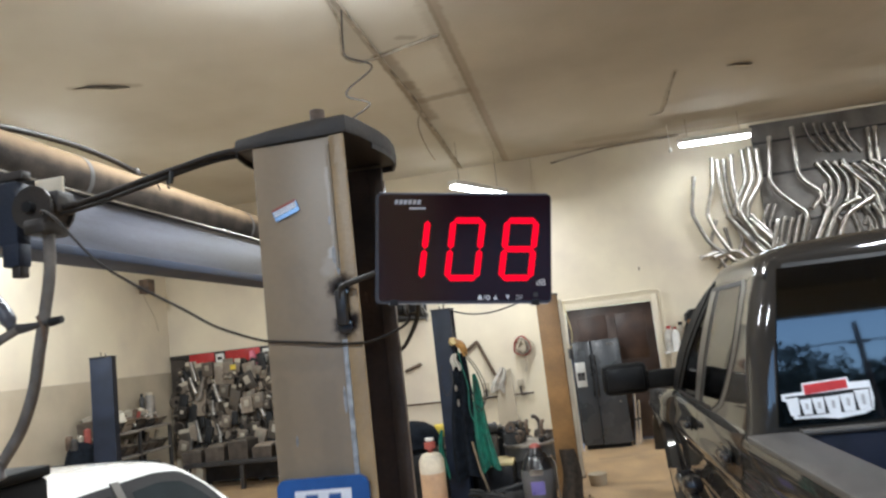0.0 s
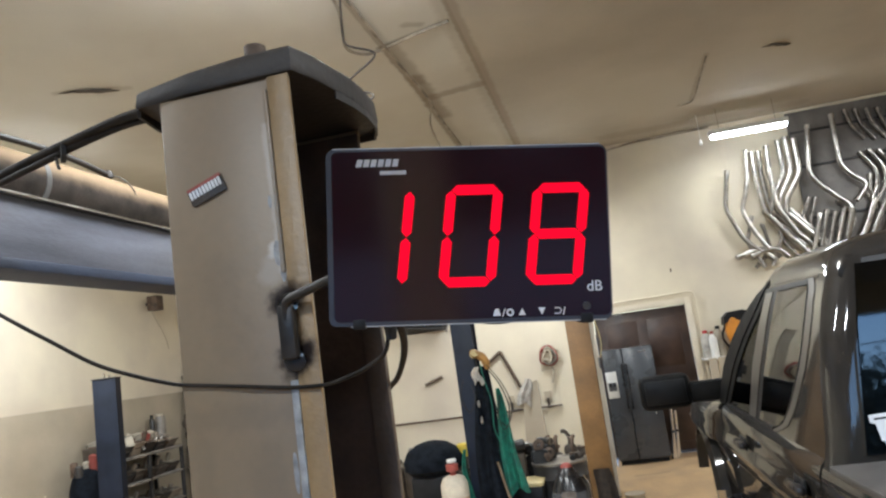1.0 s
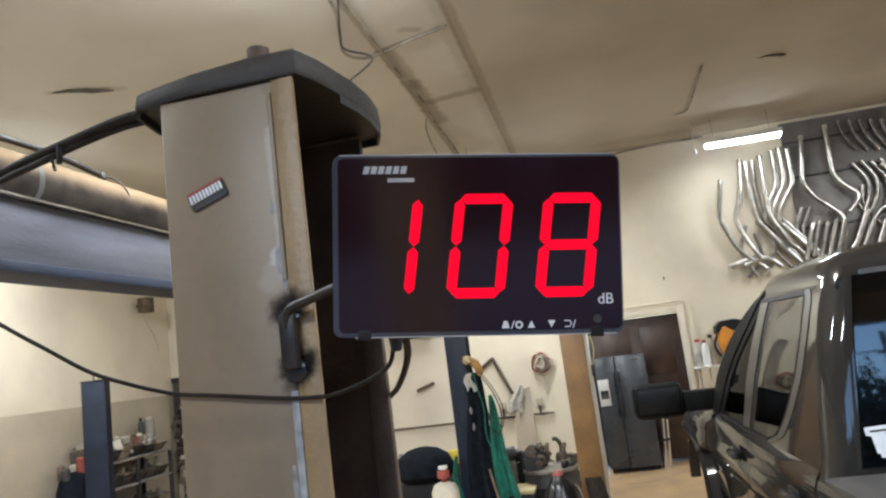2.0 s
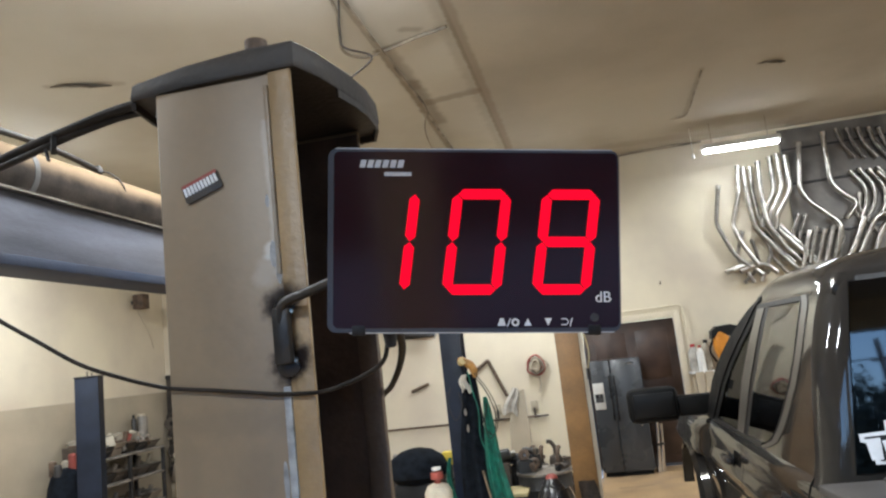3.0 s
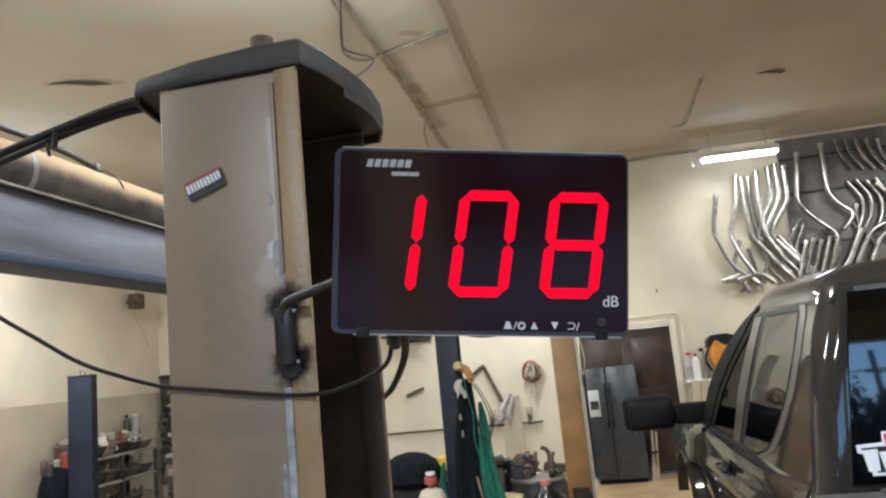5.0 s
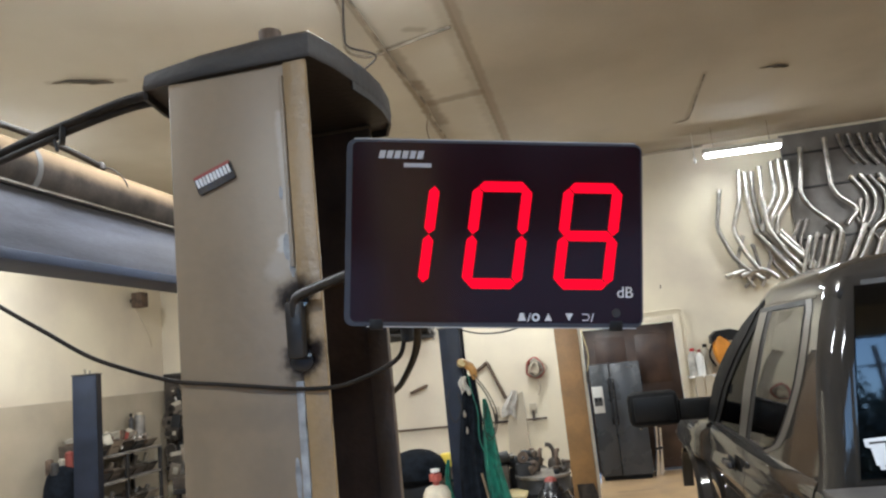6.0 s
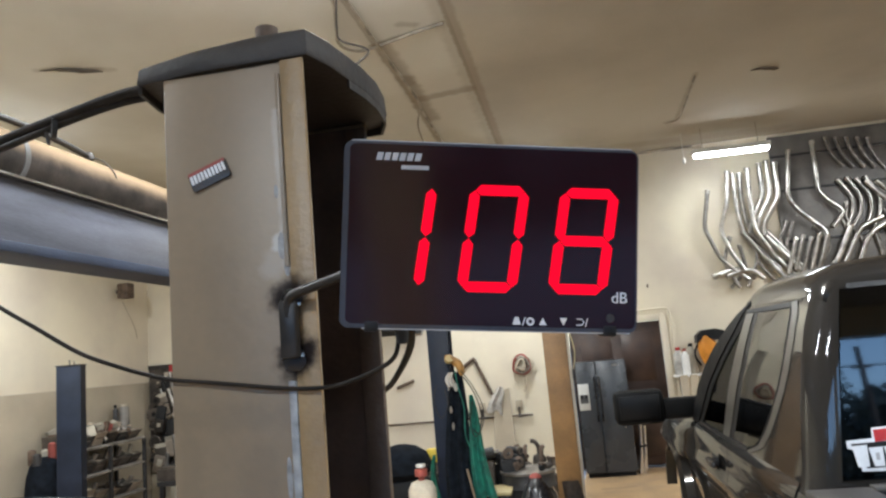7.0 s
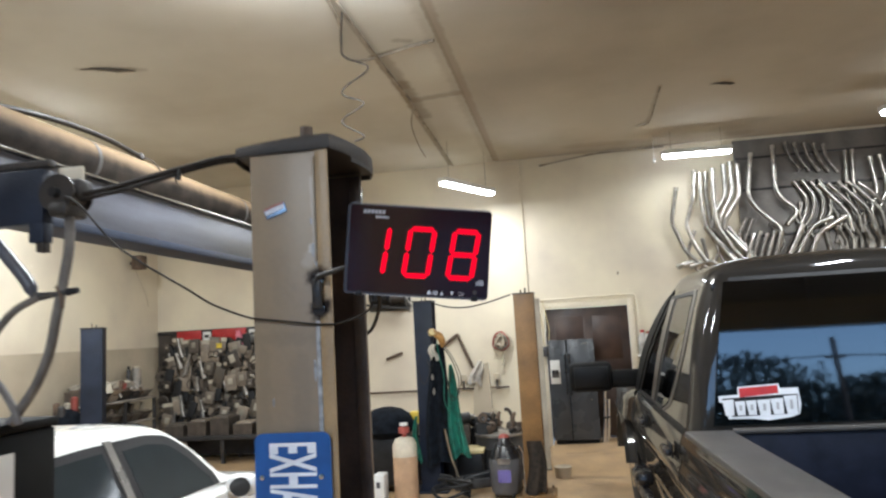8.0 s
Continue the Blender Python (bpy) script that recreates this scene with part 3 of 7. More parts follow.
def lift_column(name, m, w, d, h, paint, inner, label, cap=True, lips=True):
    """An open C-shaped column, its slot towards +x."""
    t = thing(name, m, label, "vehicle lift", "lift columns")
    e = 0.012
    part("near_plate", Geo().box(-w / 2, w / 2, -d / 2, -d / 2 + e, 0.02, h, 0.004), paint, t)
    part("far_plate", Geo().box(-w / 2, w / 2, d / 2 - e, d / 2, 0.02, h, 0.004), paint, t)
    part("back_plate", Geo().box(-w / 2, -w / 2 + e, -d / 2 + e, d / 2 - e, 0.02, h), paint, t)
    for s in (-1, 1) if lips else ():
        y = s * (d / 2 - 0.02)
        part("lip", Geo().box(w / 2 - e, w / 2 + 0.001, min(y - 0.02 * s, y + 0.006 * s), max(y - 0.02 * s, y + 0.006 * s), 0.02, h - 0.003), paint, t)
    part("carriage_rail", Geo().box(-w / 2 + e, -w / 2 + 0.06, -d / 2 + 0.03, d / 2 - 0.03, 0.02, h - 0.01), inner, t, "greasy black carriage rail")
    part("base_plate", Geo().box(-w / 2 - 0.1, w / 2 + 0.1, -d / 2 - 0.1, d / 2 + 0.1, 0, 0.02, 0.005), paint, t)
    for x in (-w / 2 - 0.06, w / 2 + 0.06):
        for y in (-d / 2 - 0.06, d / 2 + 0.06):
            part("anchor_bolt", Geo().cyl((x, y, 0.02), (x, y, 0.05), 0.014, n=6), M["steel"], t)
    if cap:
        part("top_cap", Geo().box(-w / 2 - 0.01, w / 2 + 0.01, -d / 2 - 0.01, d / 2 + 0.01, h, h + 0.012, 0.003), inner, t)
    return t


w, d = COL["x1"] - COL["x0"], COL["y1"] - COL["y0"]
cx, cy = (COL["x0"] + COL["x1"]) / 2, (COL["y0"] + COL["y1"]) / 2
column = lift_column("lift_column", pose(cx, cy, 0), w, d, COL["top"], M["beige"], M["grease_shade"],
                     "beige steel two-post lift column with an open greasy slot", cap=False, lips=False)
part("corner_strip", Geo().box(w / 2 - 0.034, w / 2 + 0.002, -d / 2 - 0.003, -d / 2 + 0.004, 0.02, COL["top"], 0.002), M["tan_edge"], column, "ochre worn corner strip")
part("weld_seam", Geo().box(w / 2 - 0.042, w / 2 - 0.035, -d / 2 - 0.004, -d / 2 + 0.002, 1.99, COL["top"] - 0.02, 0.002), M["beige"], column)
part("weld_seam", Geo().box(w / 2 - 0.046, w / 2 - 0.034, -d / 2 - 0.004, -d / 2 + 0.002, 0.02, 1.83, 0.002), M["scraped"], column, "scraped pale blue-grey weld seam")


def smear(x, z, rx_, rz_, seed):
    r_ = random.Random(seed)
    pts = [(x + rx_ * math.cos(a) * r_.uniform(0.90, 1.07), z + rz_ * math.sin(a) * r_.uniform(0.90, 1.07)) for a in np.linspace(0, 2 * math.pi, 19)[:-1]]
    return Geo().prism(pts, lambda u, q: (u, -d / 2 - 0.0008, q), lambda u, q: (u, -d / 2 + 0.002, q))


for k, (x, z, a, b) in enumerate(((w / 2 - 0.046, 2.02, 0.006, 0.02), (w / 2 - 0.04, 1.99, 0.004, 0.014), (w / 2 - 0.052, 1.70, 0.004, 0.03), (-0.06, 1.62, 0.003, 0.012), (w / 2 - 0.05, 2.10, 0.003, 0.01))):
    part("paint_scrape", smear(x, z, a, b, 20 + k), M["scraped"], column, "pale scrape in the paint")
# dark sheets added inside the slot: grease and the recess's shade in the colour
part("slot_lining", Geo().box(-w / 2 + 0.013, w / 2 - 0.013, -d / 2 + 0.0125, -d / 2 + 0.016, 0.02, COL["top"] - 0.01).box(-w / 2 + 0.013, -w / 2 + 0.016, -d / 2 + 0.017, d / 2 - 0.017, 0.02, COL["top"] - 0.01), M["grease_shade"], column, "black slot lining, grease and the slot's shade in its colour")
part("slot_lining", Geo().box(-w / 2 + 0.017, w / 2 - 0.036, d / 2 - 0.018, d / 2 - 0.0125, 0.02, COL["top"] - 0.01), M["grease_shade"], column, "black slot lining, grease and the slot's shade in its colour")
# far lip: the column's paint with the slot's shade put into its brown
part("far_lip", Geo().box(w / 2 - 0.036, w / 2 + 0.001, d / 2 - 0.024, d / 2 - 0.0125, 0.02, COL["top"] - 0.012, 0.002), M["lip_brown"], column, "tan far lip with the slot's shade in its colour")
ZT = COL["top"]
foot = [(-0.165, 0.16), (-0.170, 0.04), (-0.170, -0.085), (-0.157, -0.158), (-0.060, -0.172), (0.045, -0.173), (0.122, -0.171), (0.140, -0.115), (0.150, -0.057), (0.160, 0.0),
        (0.164, 0.06), (0.158, 0.14), (0.135, 0.20), (-0.1, 0.2)]
cap_z = lambda x: ZT + min(0.044, 0.032 + 0.06 * (x + 0.157))
part("top_cap", Geo().loft([[(x, y, ZT) for x, y in foot], [(x * 1.01, y * 1.01, ZT + 0.004) for x, y in foot], [(x, y * 0.985, cap_z(x) - 0.006) for x, y in foot], [(x * 0.97, y * 0.95, cap_z(x)) for x, y in foot]]), M["cap"], column, "dark brown overhanging top cap")
g = Geo()
for i in range(len(foot)):
    (xa, ya), (xb, yb) = foot[i], foot[(i + 1) % len(foot)]
    if (xa > 0 and min(ya, yb) < -0.10) or max(ya, yb) < -0.10:
        continue
    k = 0.975
    g.prism([(xa, ya), (xb, yb), (xb * k, yb * k), (xa * k, ya * k)], lambda x, y: (x, y, ZT - 0.014), lambda x, y: (x, y, ZT - 0.0005))
part("cap_skirt", g, M["cap"], column, "dark bent rim of the cap")
part("cap_stub", Geo().cyl((0.035, -0.105, ZT + 0.04), (0.035, -0.105, ZT + 0.084), 0.018, n=20), M["rust"], column, "short round stub on the cap")
part("cap_lug", Geo().box(0.075, 0.115, -0.11, -0.06, ZT + 0.043, ZT + 0.054, 0.003), M["steel_dull"], column)
# little bright strip added as a glint on the far plate's edge
part("edge_clip", Geo().box(w / 2 + 0.001, w / 2 + 0.004, d / 2 - 0.018, d / 2 - 0.002, 2.19, 2.25, 0.001), M["steel"], column, "bright steel strip for the edge's glint")

for m, paint, label in ((pose(-1.6, 8.2, 0), M["navy"], "navy blue steel lift column with hoses hung on it"),
                        (pose(-5.9, 8.12, 0, 0, 0, 205), M["navy"], "navy blue steel lift column beside the bench"),
                        (pose(-0.40, 7.9, 0), M["ochre"], "ochre brown steel lift column beside the dark door"),
                        (pose(-2.4, 6.2, 0), M["navy"], "navy blue steel post carrying the overhead beam")):
    h = 2.375 if abs(m.translation.x + 2.4) < 0.01 else 2.09 if m.translation.x < -5 else 2.16
    c = lift_column("lift_column", m, 0.25 if h == 2.09 else 0.22, 0.26 if h == 2.09 else 0.23, h, paint, M["dark_steel"], label)
    if h < 2.3:
        for x in (-0.03, 0.02):
            part("top_stud", Geo().cyl((x, 0, h + 0.01), (x, 0, h + 0.05 + 0.02 * (x > 0)), 0.011, n=8), M["steel"], c)

# ---- overhead beam and duct ----
rng = random.Random(41)
beam = thing("overhead_beam", pose(-2.4, 0, 2.385), "slate blue steel box beam over the bay", "beam")
part("web", Geo().box(-0.06, 0.06, YS, 6.3, 0.045, 0.312, 0.01), M["blue_beam"], beam)
part("bottom_flange", Geo().box(-0.11, 0.11, YS, 6.3, 0, 0.045, 0.006), M["navy"], beam, "dark lower flange")
part("top_flange", Geo().box(-0.09, 0.09, YS, 6.3, 0.312, 0.324, 0.003), M["steel"], beam, "bright worn top edge")
duct = thing("overhead_pipe", pose(-2.52, 0, 2.74), "dark round pipe on the blue beam, dust and top light in its colour", "pipe")
part("pipe", Geo().tube([(0, y, 0.099) for y in (YS, -2, 0, 2, 4, 6.25)], 0.130, 36), M["dark_duct"], duct, "grimy pipe wall, dusty lit top and shaded underside in the colour")
for y in (1.2, 3.4, 5.2):
    part("band", Geo().tube([(0, y, 0.099), (0, y + 0.03, 0.099)], 0.132, 36), M["dark_steel"], duct)
single("air_line", Geo().tube(spline([(-2.66, 1.6, 2.86), (-2.61, 2.2, 2.91), (-2.56, 2.7, 2.965), (-2.51, 3.05, 3.0), (-2.50, 3.4, 3.02), (-2.50, 3.7, 3.015), (-2.50, 3.93, 2.992)]), 0.016, 10),
       M["reel_brown"], "dark air hose lying over the overhead pipe", "hose")
clip = thing("hose_clip", pose(-2.50, 3.95, 2.985), "small dark hose clip with a loose wire on the pipe", "clip")
part("knob", Geo().lathe([(0.006, -0.012), (0.022, -0.01), (0.024, 0.012), (0.012, 0.03), (0.004, 0.032)], n=12), M["reel_brown"], clip)
part("wire", Geo().tube(spline([(0.015, 0.0, 0.0), (0.06, 0.03, -0.02), (0.098, 0.06, -0.08), (0.10, 0.07, -0.14)]), 0.004, 6), M["reel_brown"], clip)

# ---- noise meter ----
meter = thing("noise_meter", pose(-0.2742, 1.6988, 1.9811, 6.1, 6.06, 14.65) @ Matrix.Scale(0.893, 4) @ pose(0, 0.018, 0), "black wall noise meter with red LED digits on a bent arm", "noise meter")
MW, MH, MD = 0.401, 0.250, 0.03


def plate(x0, x1, z0, z1, r, ya, yb, n=6):
    pts = []
    for cx_, cz_, a0 in ((x1 - r, z1 - r, 0), (x0 + r, z1 - r, 90), (x0 + r, z0 + r, 180), (x1 - r, z0 + r, 270)):
        pts += [(cx_ + r * math.cos(radians(a0 + 90 * k / n)), cz_ + r * math.sin(radians(a0 + 90 * k / n))) for k in range(n + 1)]
    return Geo().prism(pts, lambda x, z: (x, ya, z), lambda x, z: (x, yb, z))


part("case", plate(-MW / 2, MW / 2, -MH / 2, MH / 2, 0.012, -MD / 2, MD / 2), M["black"], meter)
part("acrylic_rim", plate(-MW / 2 + 0.0005, MW / 2 - 0.0005, -MH / 2 + 0.0005, MH / 2 - 0.0005, 0.012, -MD / 2 - 0.0024, -MD / 2 - 0.0002), M["acrylic"], meter, "grey acrylic rim")
face_plate = part("front_plate", plate(-MW / 2 + 0.008, MW / 2 - 0.003, -MH / 2 + 0.006, MH / 2 - 0.004, 0.008, -MD / 2 - 0.003, -MD / 2 + 0.001), M["face"], meter, "smoked glossy front plate")
# pale strips put the highlights of the case's edges into the colour
part("edge_strip", Geo().box(-MW / 2 + 0.01, MW / 2 - 0.01, -MD / 2 - 0.002, -MD / 2 + 0.004, MH / 2 - 0.001, MH / 2 + 0.0012), M["edge_highlight"], meter, "pale strip for the top edge's highlight")
part("edge_strip", Geo().box(-MW / 2 + 0.03, MW / 2 - 0.01, -MD / 2 - 0.002, -MD / 2 + 0.004, -MH / 2 - 0.0012, -MH / 2 + 0.001), M["edge_highlight"], meter, "pale strip for the bottom edge's highlight")
YF = -MD / 2 - 0.0036
SEG = dict(a=((0, 1), (1, 1)), b=((1, 1), (1, 0.5)), c=((1, 0.5), (1, 0)), d=((0, 0), (1, 0)), e=((0, 0.5), (0, 0)), f=((0, 1), (0, 0.5)), g=((0, 0.5), (1, 0.5)))
DW, DH, SL, TH = 0.0805, 0.144, 0.0155, 0.0138


def segment(k, lit, x0, z0):
    (xa, za), (xb, zb) = SEG[k]
    pt = lambda x, z: Vector((x0 + x * (DW - TH) + z * SL + TH / 2, 0, z0 + z * (DH - TH) + TH / 2))
    a, b = pt(xa, za), pt(xb, zb)
    u = (b - a).normalized()
    w_ = Vector((-u.z, 0, u.x))
    g_, h_ = 0.0006, TH / 2
    poly = [a + u * g_, a + u * (g_ + h_) + w_ * h_, b - u * (g_ + h_) + w_ * h_, b - u * g_, b - u * (g_ + h_) - w_ * h_, a + u * (g_ + h_) - w_ * h_]
    y = YF if lit else YF + 0.0005
    return Geo().prism([(p.x, p.z) for p in poly], lambda x, z: (x, y - 0.0006, z), lambda x, z: (x, y + 0.0008, z))


for digit, x0 in (("bc", -0.171), ("abcdef", -0.046), ("abcdefg", 0.077)):
    for k in "abcdefg":
        if k in digit:
            part("lit_segment", segment(k, True, x0, -0.074), M["led"], face_plate, "lit red LED segment")
bar = lambda x0, x1, z0, z1: Geo().box(x0, x1, YF - 0.0005, YF + 0.001, z0, z1)
for k in range(6):
    x0 = -0.158 + 0.0102 * k
    part("maker_mark", Geo().prism([(x0, 0.099), (x0 + 0.008, 0.099), (x0 + 0.0105, 0.1095), (x0 + 0.0025, 0.1095)], lambda x, z: (x, YF, z), lambda x, z: (x, YF - 0.0006, z)), M["mark_grey"], face_plate, "pale block of the maker's mark")
part("model_mark", bar(-0.124, -0.087, 0.0875, 0.093), M["mark_grey"], face_plate, "small pale model bar")
flat = pose(0, 0, 0, 90, 0, 0)
lettering("dB", 0.021, M["sign_white"], face_plate, pose(0.175, YF, -0.078) @ flat, "pale unit lettering")
icons = []
icons.append(Geo().prism([(0.030, -0.116), (0.041, -0.116), (0.038, -0.106), (0.033, -0.106)], lambda x, z: (x, YF, z), lambda x, z: (x, YF - 0.0006, z)))
icons.append(Geo().prism([(0.0425, -0.117), (0.044, -0.117), (0.048, -0.106), (0.0465, -0.106)], lambda x, z: (x, YF, z), lambda x, z: (x, YF - 0.0006, z)))
g = Geo()
for k in range(12):
    a0, a1 = 2 * math.pi * k / 12, 2 * math.pi * (k + 1) / 12
    ro, ri = 0.0055, 0.0028
    g.prism([(0.054 + r * math.cos(a), -0.1115 + r * math.sin(a)) for r, a in ((ri, a0), (ro, a0), (ro, a1), (ri, a1))], lambda x, z: (x, YF, z), lambda x, z: (x, YF - 0.0006, z))
icons.append(g)
icons.append(Geo().prism([(0.066, -0.116), (0.076, -0.116), (0.071, -0.106)], lambda x, z: (x, YF, z), lambda x, z: (x, YF - 0.0006, z)))
icons.append(Geo().prism([(0.094, -0.106), (0.099, -0.116), (0.104, -0.106)], lambda x, z: (x, YF, z), lambda x, z: (x, YF - 0.0006, z)))
g = Geo().tube([(0.117, YF, -0.107), (0.124, YF, -0.107), (0.127, YF, -0.111), (0.124, YF, -0.115), (0.117, YF, -0.115)], 0.0008, 6)
icons.append(g.tube([(0.129, YF, -0.117), (0.132, YF, -0.106)], 0.0007, 6))
for g in icons:
    part("key_icon", g, M["sign_white"], face_plate, "small pale key symbol")
part("sensor_window", Geo().cyl((0.163, YF + 0.002, -0.105), (0.163, YF - 0.0007, -0.105), 0.0058, n=18), M["dark_steel"], face_plate, "round sensor window")
for x in (-0.158, 0.163):
    part("clip", Geo().box(x - 0.009, x + 0.009, -MD / 2 - 0.0042, MD / 2, -MH / 2 - 0.0045, -MH / 2 + 0.010, 0.002), M["black"], meter, "black retaining clip")
part("rear_boss", Geo().box(-0.19, -0.1, MD / 2, MD / 2 + 0.03, -0.05, 0.05, 0.006), M["black"], meter)

arm = thing("wall_bracket", pose(-0.573, 1.80, 1.86), "greasy black bent pipe bracket clamped on the lift column", "bracket")
for z, r in ((0.0, 0.0175), (0.082, 0.0165)):
    part("pad", Geo().tube([(0, 0.002, z), (0, -0.004, z), (0, -0.006, z)], [r, r, r * 0.8], 20), M["black_gloss"], arm, "glossy black round pad")
pts = spline([(0.001, -0.017, 0.055), (0.001, -0.019, 0.070), (0.006, -0.022, 0.082), (0.02, -0.028, 0.088), (0.05, -0.042, 0.093), (0.09, -0.066, 0.098), (0.13, -0.088, 0.103), (0.165, -0.099, 0.105), (0.19, -0.096, 0.105)])
part("rod", Geo().tube(pts, 0.0070, 14), M["bracket"], arm)
part("upright", Geo().box(-0.0125, 0.0125, -0.024, -0.005, 0.0, 0.080, 0.005), M["bracket"], arm)
part("bolt", Geo().cyl((0.0165, -0.006, 0.074), (0.0165, -0.018, 0.074), 0.003, n=6), M["steel"], arm)
part("bolt", Geo().cyl((0.0175, -0.006, 0.004), (0.0175, -0.016, 0.004), 0.003, n=6), M["steel"], arm)

badge = thing("badge_plate", pose(-0.689, 1.798, 2.138, 0, -19, 0) @ Matrix.Scale(0.87, 4), "small grey enamel maker's badge with pale blocks on the column", "badge")
part("plate", plate(-0.036, 0.036, -0.018, 0.016, 0.004, -0.004, 0.002), M["badge_metal"], badge)
part("red_band", plate(-0.035, 0.035, 0.0095, 0.0155, 0.002, -0.0052, -0.003), M["red_dull"], badge, "dull red enamel band")
for k in range(10):
    x0 = -0.033 + 0.0067 * k
    part("mark_block", plate(x0, x0 + 0.0046, -0.006, 0.009, 0.0006, -0.0060, -0.0045), M["sign_white"], badge, "white block in place of a letter")

sign = thing("exhaust_sign", pose(-0.655, 1.80, 1.30), "blue enamel sign lettered downward, screwed to the column", "sign")
part("plate", plate(-0.104, 0.104, -0.12, 0.242, 0.022, -0.018, -0.012), M["sign_blue"], sign)
for z in (-0.07, 0.13):
    for x in (-0.084, 0.078):
        part("screw", Geo().lathe([(0.001, 0), (0.008, 0.0), (0.007, 0.004), (0.001, 0.005)], n=10).moved(pose(x, -0.018, z, 90, 0, 0)), M["steel"], sign)
        part("spacer", Geo().cyl((x, -0.012, z), (x, 0, z), 0.006, n=8), M["steel"], sign)
lettering("EXHAUST", 0.176, M["sign_white"], sign, pose(-0.006, -0.0185, 0.083) @ flat @ pose(0, 0, 0, 0, 0, -90), "white painted lettering reading downward", squeeze=0.355, bold=0.004)

# ---- pickup truck ----
def lerp(table, v):
    return float(np.interp(v, [a for a, _ in table], [b for _, b in table]))


TS = [(0.5, 0.95), (0.6, 0.962), (0.72, 0.968), (0.80, 0.982), (0.86, 1.012), (0.90, 1.024), (0.94, 1.018), (1.0, 0.998), (1.06, 0.998), (1.11, 0.994), (1.15, 0.980), (1.18, 0.958), (1.5, 0.905), (1.69, 0.865), (1.83, 0.825), (1.95, 0.78), (2.0, 0.75)]
TR = [(1.0, -0.02), (1.24, 0.0), (2.0, 0.10), (2.1, 0.16)]
BELT_Z = 1.18
side = lambda z: lerp(TS, z)
rear = lambda z: lerp(TR, z)
truck = thing("pickup_truck", pose(1.63, 4.07, 0, 0, 0, 0.8), "dark grey crew-cab pickup truck with towing mirrors and a window decal", "truck")


def flank(poly, s, thick=0.06, lift=0.0):
    """A panel of (y, z) corners on one flank."""
    fine = []
    for i, (a, b) in enumerate(zip(poly, poly[1:] + poly[:1])):
        k = max(1, int(abs(b[1] - a[1]) / 0.08))
        fine += [(a[0] + (b[0] - a[0]) * j / k, a[1] + (b[1] - a[1]) * j / k) for j in range(k)]
    return Geo().prism(fine, lambda y, z: (s * (side(z) + lift), y, z), lambda y, z: (s * (side(z) - thick), y, z))


def flank_strip(ya, yb, s, thick=0.06, lift=0.0, n=12, z0=BELT_Z, z1=2.0):
    """An upright strip between two lines y(z), rung by rung."""
    rings = []
    for k in range(n + 1):
        z = z0 + (z1 - z0) * k / n
        rings.append([(s * (side(z) + lift), ya(z), z), (s * (side(z) + lift), yb(z), z), (s * (side(z) - thick), yb(z), z), (s * (side(z) - thick), ya(z), z)])
    return Geo().loft(rings)


A_OUT = [(1.18, 2.66), (1.3, 2.60), (1.46, 2.46), (1.6, 2.25), (1.7, 2.06), (1.84, 1.74), (1.92, 1.52), (2.0, 1.26)]
A_IN = [(1.18, 2.42), (1.46, 2.10), (1.6, 1.88), (1.7, 1.70), (1.84, 1.45), (1.92, 1.36), (2.0, 1.22)]
# rear edge of the rear side glass (a wide curve at its foot), and both edges of the centre pillar
Q_EDGE = [(1.19, 1.05), (1.205, 0.93), (1.24, 0.80), (1.30, 0.70), (1.36, 0.625), (1.44, 0.545), (1.54, 0.46), (1.68, 0.395), (1.80, 0.385), (1.905, 0.40), (1.945, 0.45)]
B_REAR = [(1.18, 1.36), (1.5, 1.20), (1.66, 1.11), (1.81, 1.06), (1.93, 1.03)]
B_FRONT = [(1.18, 1.62), (1.5, 1.50), (1.66, 1.40), (1.81, 1.32), (1.93, 1.29)]


def tapered(g):
    """The bed narrows a little towards the tailgate."""
    g.v = [(x * (1 + 0.021 * min(0.0, y)), y, z) for x, y, z in g.v]
    return g


